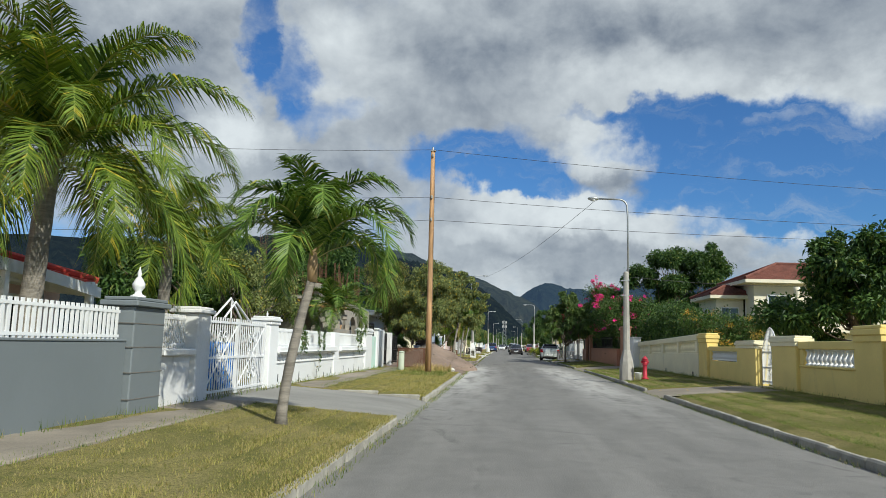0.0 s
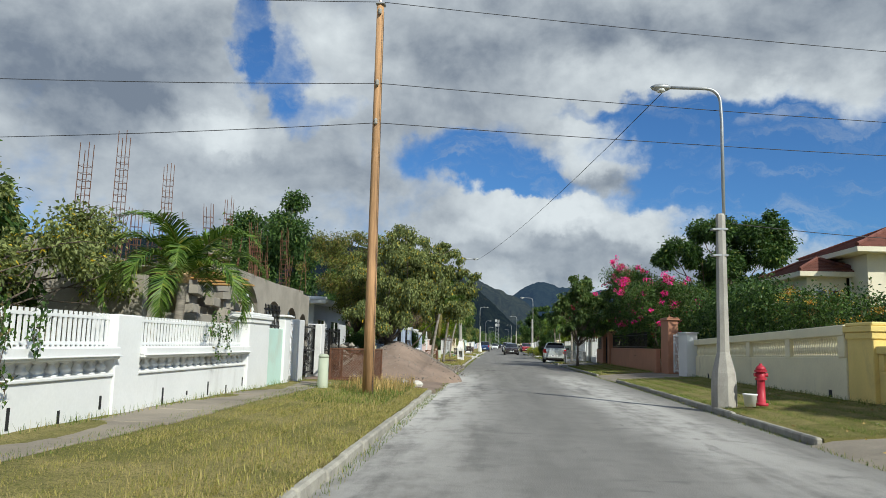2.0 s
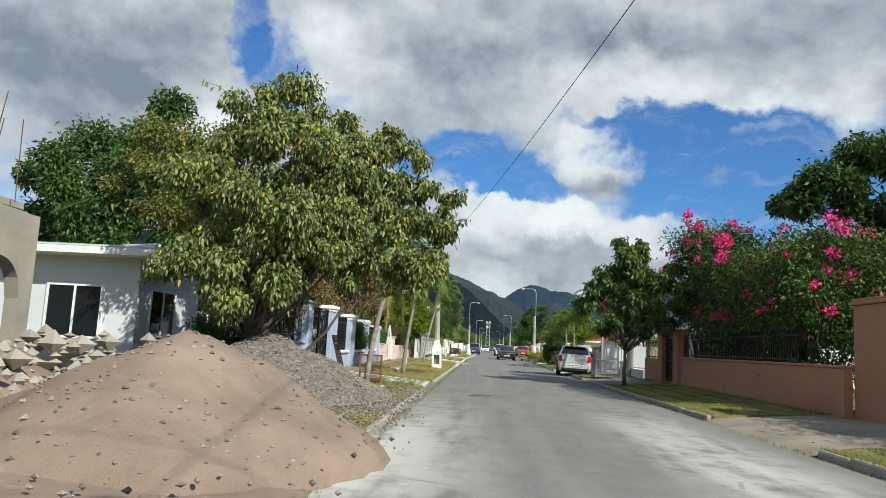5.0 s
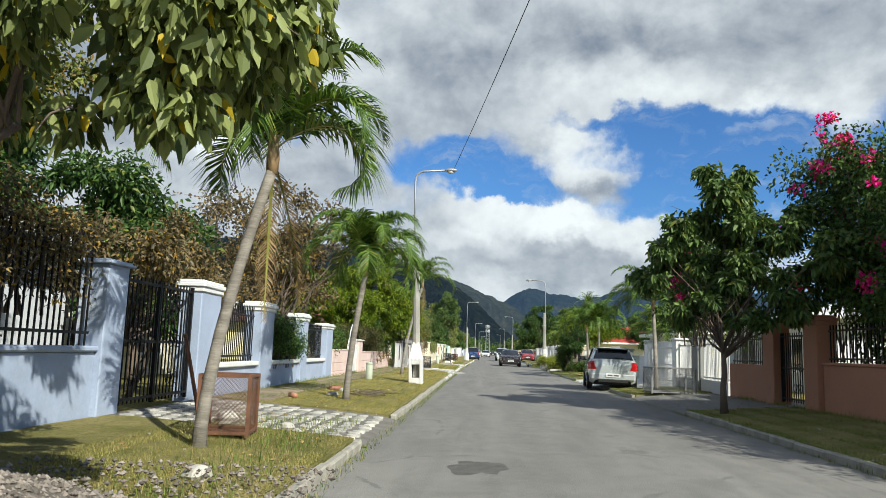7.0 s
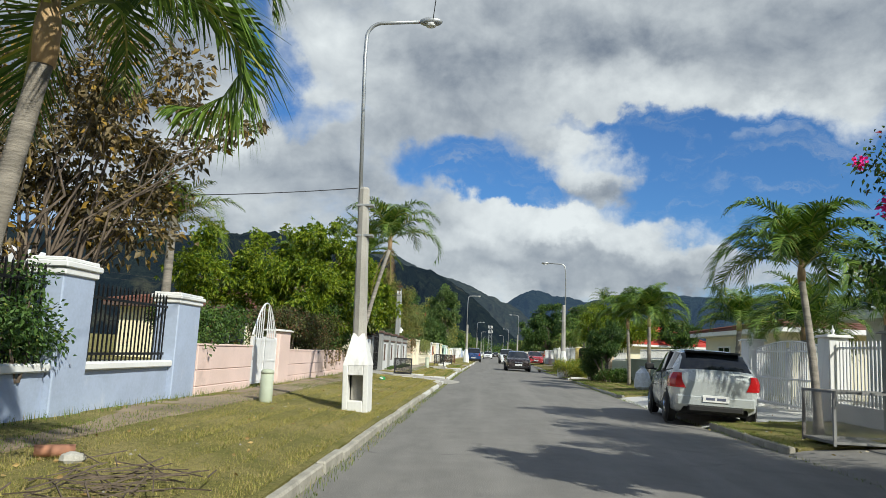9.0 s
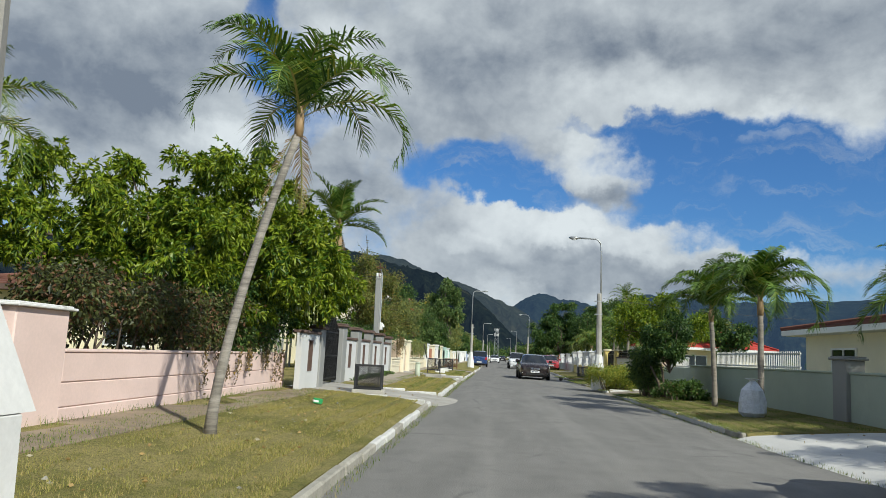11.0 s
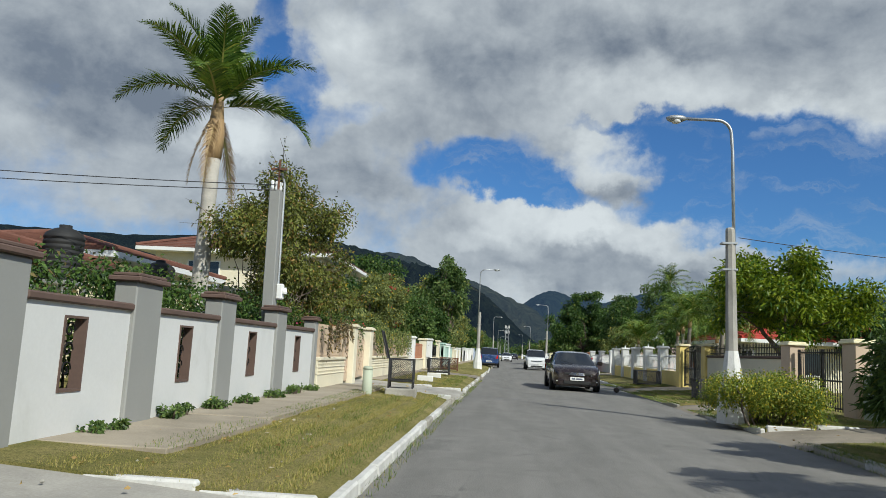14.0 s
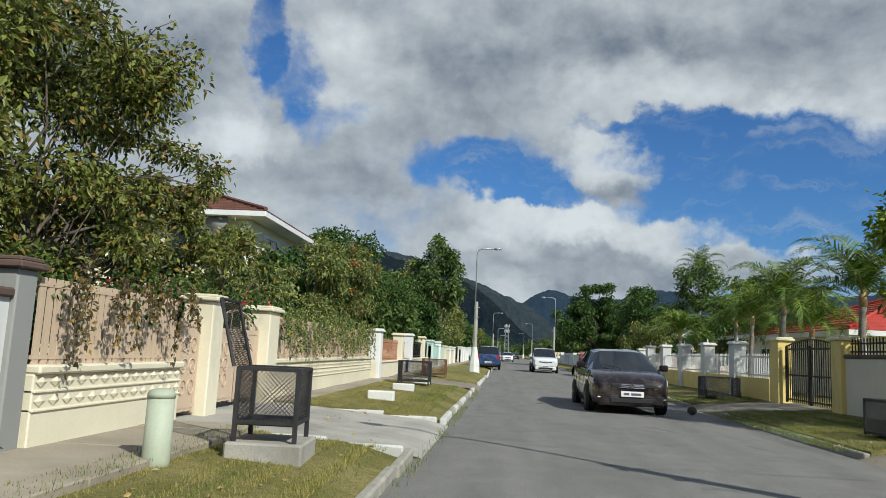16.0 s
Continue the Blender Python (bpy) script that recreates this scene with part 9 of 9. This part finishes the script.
SILVER = car_paint("silver_paint", (0.52, 0.55, 0.54), 0.25)
MAROON = car_paint("maroon_paint", (0.022, 0.013, 0.014), 0.4)
WHITE_CAR = car_paint("white_car_paint", (0.72, 0.73, 0.74), 0.0)
BLUE_CAR = car_paint("blue_car_paint", (0.03, 0.07, 0.2), 0.3)
RED_CAR = car_paint("red_car_paint", (0.35, 0.03, 0.04), 0.2)
car("silver hatchback parked half on the pale driveway", 4.93, 68.25, -5.5, SILVER, "hatch", 0.03, 1.2)
car("dark maroon sedan driving towards the camera", 2.85, 107.1, 180, MAROON, "sedan", 0.01)
car("white pickup further down the street", 3.3, 143, 180, WHITE_CAR, "pickup", 0.01)
car("red car parked on the verge", 6.3, 137, 180, RED_CAR, "sedan", 0.18)
car("blue car parked at the kerb far along", -0.75, 146, 0, BLUE_CAR, "pickup", 0.01)
car("white car far down the street", 1.6, 205, 180, WHITE_CAR, "sedan", 0.01)
car("dark car far down the street", 4.2, 260, 180, MAROON, "sedan", 0.01)

# ---- grass and litter ----
L_RECTS = [(KL - 2.25, KL - 0.12, a, min(b, 112), 0.16) for a, b in LEFT_SEGS if a < 112]
R_RECTS = [(KR + 0.1, 7.4, a, min(b, 112), 0.16) for a, b in RIGHT_SEGS if a < 112]


def lay(rects):
    """Cut strips so that the blades follow the slope of the verge."""
    out = []
    for x0, x1, y0, y1, _ in rects:
        n = 5
        for i in range(n):
            a, b = x0 + (x1 - x0) * i / n, x0 + (x1 - x0) * (i + 1) / n
            out.append((a, b, max(y0, 1.0), y1, ground_z((a + b) / 2) - 0.012))
    return [r for r in out if r[3] > r[2]]


grass_patch("verge_grass", "short dry grass blades of the verge", lay(L_RECTS), GRASS, 301, 3000, 0.034, 0.8)
grass_patch("verge_grass", "short green grass blades of the verge", lay(R_RECTS), GRASS_GREEN, 302, 1800, 0.034, 0.8)
grass_patch("tall_grass", "tall seeding grass round the wooden pole", [(-3.5, -1.75, 16.4, 30.4, 0.17)], GRASS, 303, 320, 0.08)
grass_patch("tall_grass", "rank green grass at the pole's foot", [(-4.0, -1.75, 24.5, 30.6, 0.2)], GRASS_GREEN, 304, 420, 0.1)
grass_patch("dry_weeds", "dry brown weeds beside the pole", [(-3.3, -1.8, 27.4, 30.4, 0.2)], GRASS_DRY, 305, 300, 0.25)
grass_patch("kerb_grass", "grass tufts growing at the kerb edge", [(kerb_x(-1, y + 1) - 0.02, kerb_x(-1, y + 1) + 0.17, y, y + 2, 0.0) for y in range(4, 112, 2)] + [(kerb_x(1, y + 1) - 0.14, kerb_x(1, y + 1) + 0.02, y, y + 2, 0.0) for y in range(4, 90, 2)], GRASS_GREEN, 306, 600, 0.05)
grass_patch("verge_weeds", "weeds at the foot of the walls", [(-4.62, -4.45, 2, 30, 0.27), (-4.7, -4.5, 55, 79, 0.27), (7.2, 7.45, 5, 40, 0.29), (6.7, 6.95, 44, 60, 0.27)], GRASS_GREEN, 307, 380, 0.1)
grass_patch("verge_grass", "rough grass beside the gravel", [(-3.9, -1.65, 43.6, 51, 0.17)], GRASS_GREEN, 308, 260, 0.09)

rng3 = np.random.default_rng(50)
LITTER = leaf_material("fallen_leaf", (0.16, 0.1, 0.04), (0.4, 0.28, 0.12), (0.45, 0.4, 0.3), 0.15, 0.8)
P = np.concatenate([np.stack([rng3.uniform(-3.6, -1.7, 500), rng3.uniform(44, 110, 500), np.full(500, 0.2)], 1), np.stack([rng3.uniform(4.4, 7.0, 350), rng3.uniform(20, 110, 350), np.full(350, 0.22)], 1)])
P[:, 2] = [ground_z(a) + 0.02 for a, _, _ in P]
ob = new("leaf_litter", leaf_mesh("leaf_litter", P, np.concatenate([rng3.normal(size=(850, 2)), np.zeros((850, 1))], 1), 0.06, 0.032, LITTER, rng3, 0.1))
tagged(ob, "dry fallen leaves scattered on the verges", "leaf litter", kind="stuff")
P = [(rng3.uniform(-3.5, -1.5) if rng3.uniform() < 0.7 else rng3.uniform(4.4, 6.8), rng3.uniform(28, 100), 0) for _ in range(260)]
P = [(a, b, ground_z(a)) for a, b, _ in P]
stones("pebble", "pale pebbles scattered on the verges", "pebbles", rng3, P, rng3.uniform(0.01, 0.03, 260), STONE)
for k, (x, y, s) in enumerate(((-3.0, 55.6, 0.12), (-2.4, 49.6, 0.1), (-3.3, 49.9, 0.14), (-2.2, 46.0, 0.13), (-3.1, 57.3, 0.1), (-1.9, 31.5, 0.16), (-2.3, 32.0, 0.12))):
    o = MB().lathe(x, y, [(s * 0.7, ground_z(x) - 0.03), (s, ground_z(x) + s * 0.2), (s * 0.8, ground_z(x) + s * 0.6), (s * 0.3, ground_z(x) + s * 0.8)], 8)
    o.v = [(a + 0.25 * s * noise.noise(Vector((a * 9, b * 9, c * 9))), b + 0.25 * s * noise.noise(Vector((b * 9, c * 9, a * 9))), c) for a, b, c in o.v]
    solo("stone", o, STONE, "pale rounded stone lying on the verge", "stone", "verge stones", smooth=False)


def carton(x, y, rot):
    t = thing("carton", "crumpled green and white drink carton on the grass", "carton", (0, 0, 0))
    part("box", MB().box(-0.085, 0.085, -0.055, 0.055, 0, 0.1, 0.012), material("carton_green", (0.03, 0.28, 0.08), 0.6, 0.15, 8, 40, 0.2), t)
    part("label_band", MB().box(-0.088, 0.015, -0.058, 0.058, 0.024, 0.07, 0.008), WHITE, t)
    t.matrix_basis = pose(x, y, ground_z(x) + 0.01, 0, 8, rot)


carton(-3.0, 75.25, 20)
t = thing("plastic_bag", "clear white plastic bag tied against a palm", "bag", (6.02, 78.9, 0.2))
mb = MB().lathe(6.02, 78.9, [(0.2, 0.2), (0.3, 0.3), (0.28, 0.55), (0.24, 0.8), (0.1, 0.95), (0.06, 1.0), (0.16, 1.05)], 14)
mb.v = [(a + 0.05 * noise.noise(Vector((a * 7, b * 7, c * 7))), b + 0.05 * noise.noise(Vector((b * 7, c * 7, a * 7))), c) for a, b, c in mb.v]
part("sack", mb, material("bag_plastic", (0.66, 0.69, 0.74), 0.3, 0.15, 8, 30, 0.6, depth=0.03), t)
for k, (x, y, r, l) in enumerate(((-3.3, 57.4, 30, 0.3), (-3.5, 54.2, -60, 0.35))):
    t = thing("clay_pipe", "broken terracotta pipe piece on the grass", "pipe", (0, 0, 0))
    part("shell", MB().tube([(-l / 2, 0, 0.05), (l / 2, 0, 0.05)], 0.05, 10), TERRA, t, smooth=True)
    t.matrix_basis = pose(x, y, ground_z(x), 0, 0, r)
mb = MB()
for k in range(60):
    a = rng3.uniform(0, 3.14)
    x, y = -2.3 + rng3.normal() * 0.28, 56.5 + rng3.normal() * 0.4
    mb.tube([(x - 0.2 * math.cos(a), y - 0.2 * math.sin(a), 0.2 + rng3.uniform(0, 0.1)), (x + 0.2 * math.cos(a), y + 0.2 * math.sin(a), 0.2 + rng3.uniform(0, 0.12))], 0.006, 4)
solo("twig_pile", mb, BARK, "small pile of dry twigs on the verge", "twigs", kind="stuff")

for k, (x, y) in enumerate(((-5.35, 14.1), (-5.6, 13.3))):
    t = thing("barrel", "blue plastic drum behind the white gate", "barrel", (x, y, 0.3), "blue drums")
    part("drum", MB().lathe(x, y, [(0.26, 0.28), (0.28, 0.32), (0.29, 0.55), (0.28, 0.57), (0.29, 0.6), (0.29, 0.88), (0.28, 0.9), (0.29, 0.93), (0.27, 1.15), (0.24, 1.18)], 18), material("drum_blue", (0.03, 0.16, 0.48), 0.45, 0.15, 3, 30, 0.05), t, smooth=True)

# the open lid that leans on the blue pillar
t = thing("mesh_lid", "rusty mesh lid leaning against the blue gate pillar", "cage lid", (-3.9, 50.6, 0.25))
mb = MB()
for k in range(13):
    q = k / 12
    mb.tube([(-4.05 + 0.25 * q, 50.75 - 0.55 * q, 0.28), (-4.4 + 0.25 * q, 50.95 - 0.55 * q, 1.35)], 0.006 if 0 < k < 12 else 0.015, 4)
    mb.tube([(-4.05 - 0.35 * q, 50.75 + 0.2 * q, 0.28 + 1.07 * q), (-3.8 - 0.35 * q, 50.2 + 0.2 * q, 0.28 + 1.07 * q)], 0.006 if 0 < k < 12 else 0.015, 4)
part("lattice", mb, RUST, t, kind="stuff")

# a dark mended spot in the asphalt and a husk lying on it
rng5 = np.random.default_rng(4)
for x, y, r in ((0.09, 47.98, 0.26),):
    ring = []
    for a in np.linspace(0, 6.283, 49)[:-1]:
        w = Vector((math.cos(a), math.sin(a), 0.4))
        q = r * (0.85 + 0.35 * abs(math.cos(a)) + 0.45 * noise.noise(w * 1.6) + 0.25 * noise.noise(w * 5.0))
        ring.append((x + q * math.cos(a), y + 1.7 * q * math.sin(a)))
    def on_road(p, k, up):
        a, b = kerb_x(-1, k), kerb_x(1, k)
        return (p, k, crown(p, k, (p - a) / (b - a)) + up)
    o = MB().add([on_road(p, k, 0.0015) for p, k in ring] + [on_road(x, y, 0.004)], [(i, (i + 1) % 48, 48) for i in range(48)])
    solo("tar_patch", o, material("tar", (0.1, 0.095, 0.088), 0.9, 0.3, 5, 60, 0.3), "dark tar patch mending the asphalt", "patch", kind="structure")
hx, hy = 4.45, 105.96
o = MB().lathe(hx, hy, [(0.03, 0.03), (0.09, 0.07), (0.11, 0.13), (0.08, 0.2), (0.03, 0.23)], 10)
o.v = [(a + 0.03 * noise.noise(Vector((a * 20, b * 20, c * 20))), b, c) for a, b, c in o.v]
solo("coconut_husk", o, BARK, "dark dry coconut husk lying on the street", "husk", smooth=True)
grass_patch("path_edge_grass", "grass creeping over the edge of the footpath", [(-3.25, -2.85, 84, 96.6, 0.265), (-3.95, -3.6, 16, 29.4, 0.262), (-3.95, -3.6, -2, 11.5, 0.262), (-4.3, -3.6, 53.4, 79, 0.268)], GRASS_GREEN, 309, 700, 0.035)
grass_patch("verge_grass", "greener mown grass of the wider verge", [(-2.95, -2.1, 84, 96.6, 0.17), (-2.1, -1.35, 84, 96.6, 0.12), (-2.9, -1.3, 100.8, 112, 0.15)], GRASS_GREEN, 310, 800, 0.035)
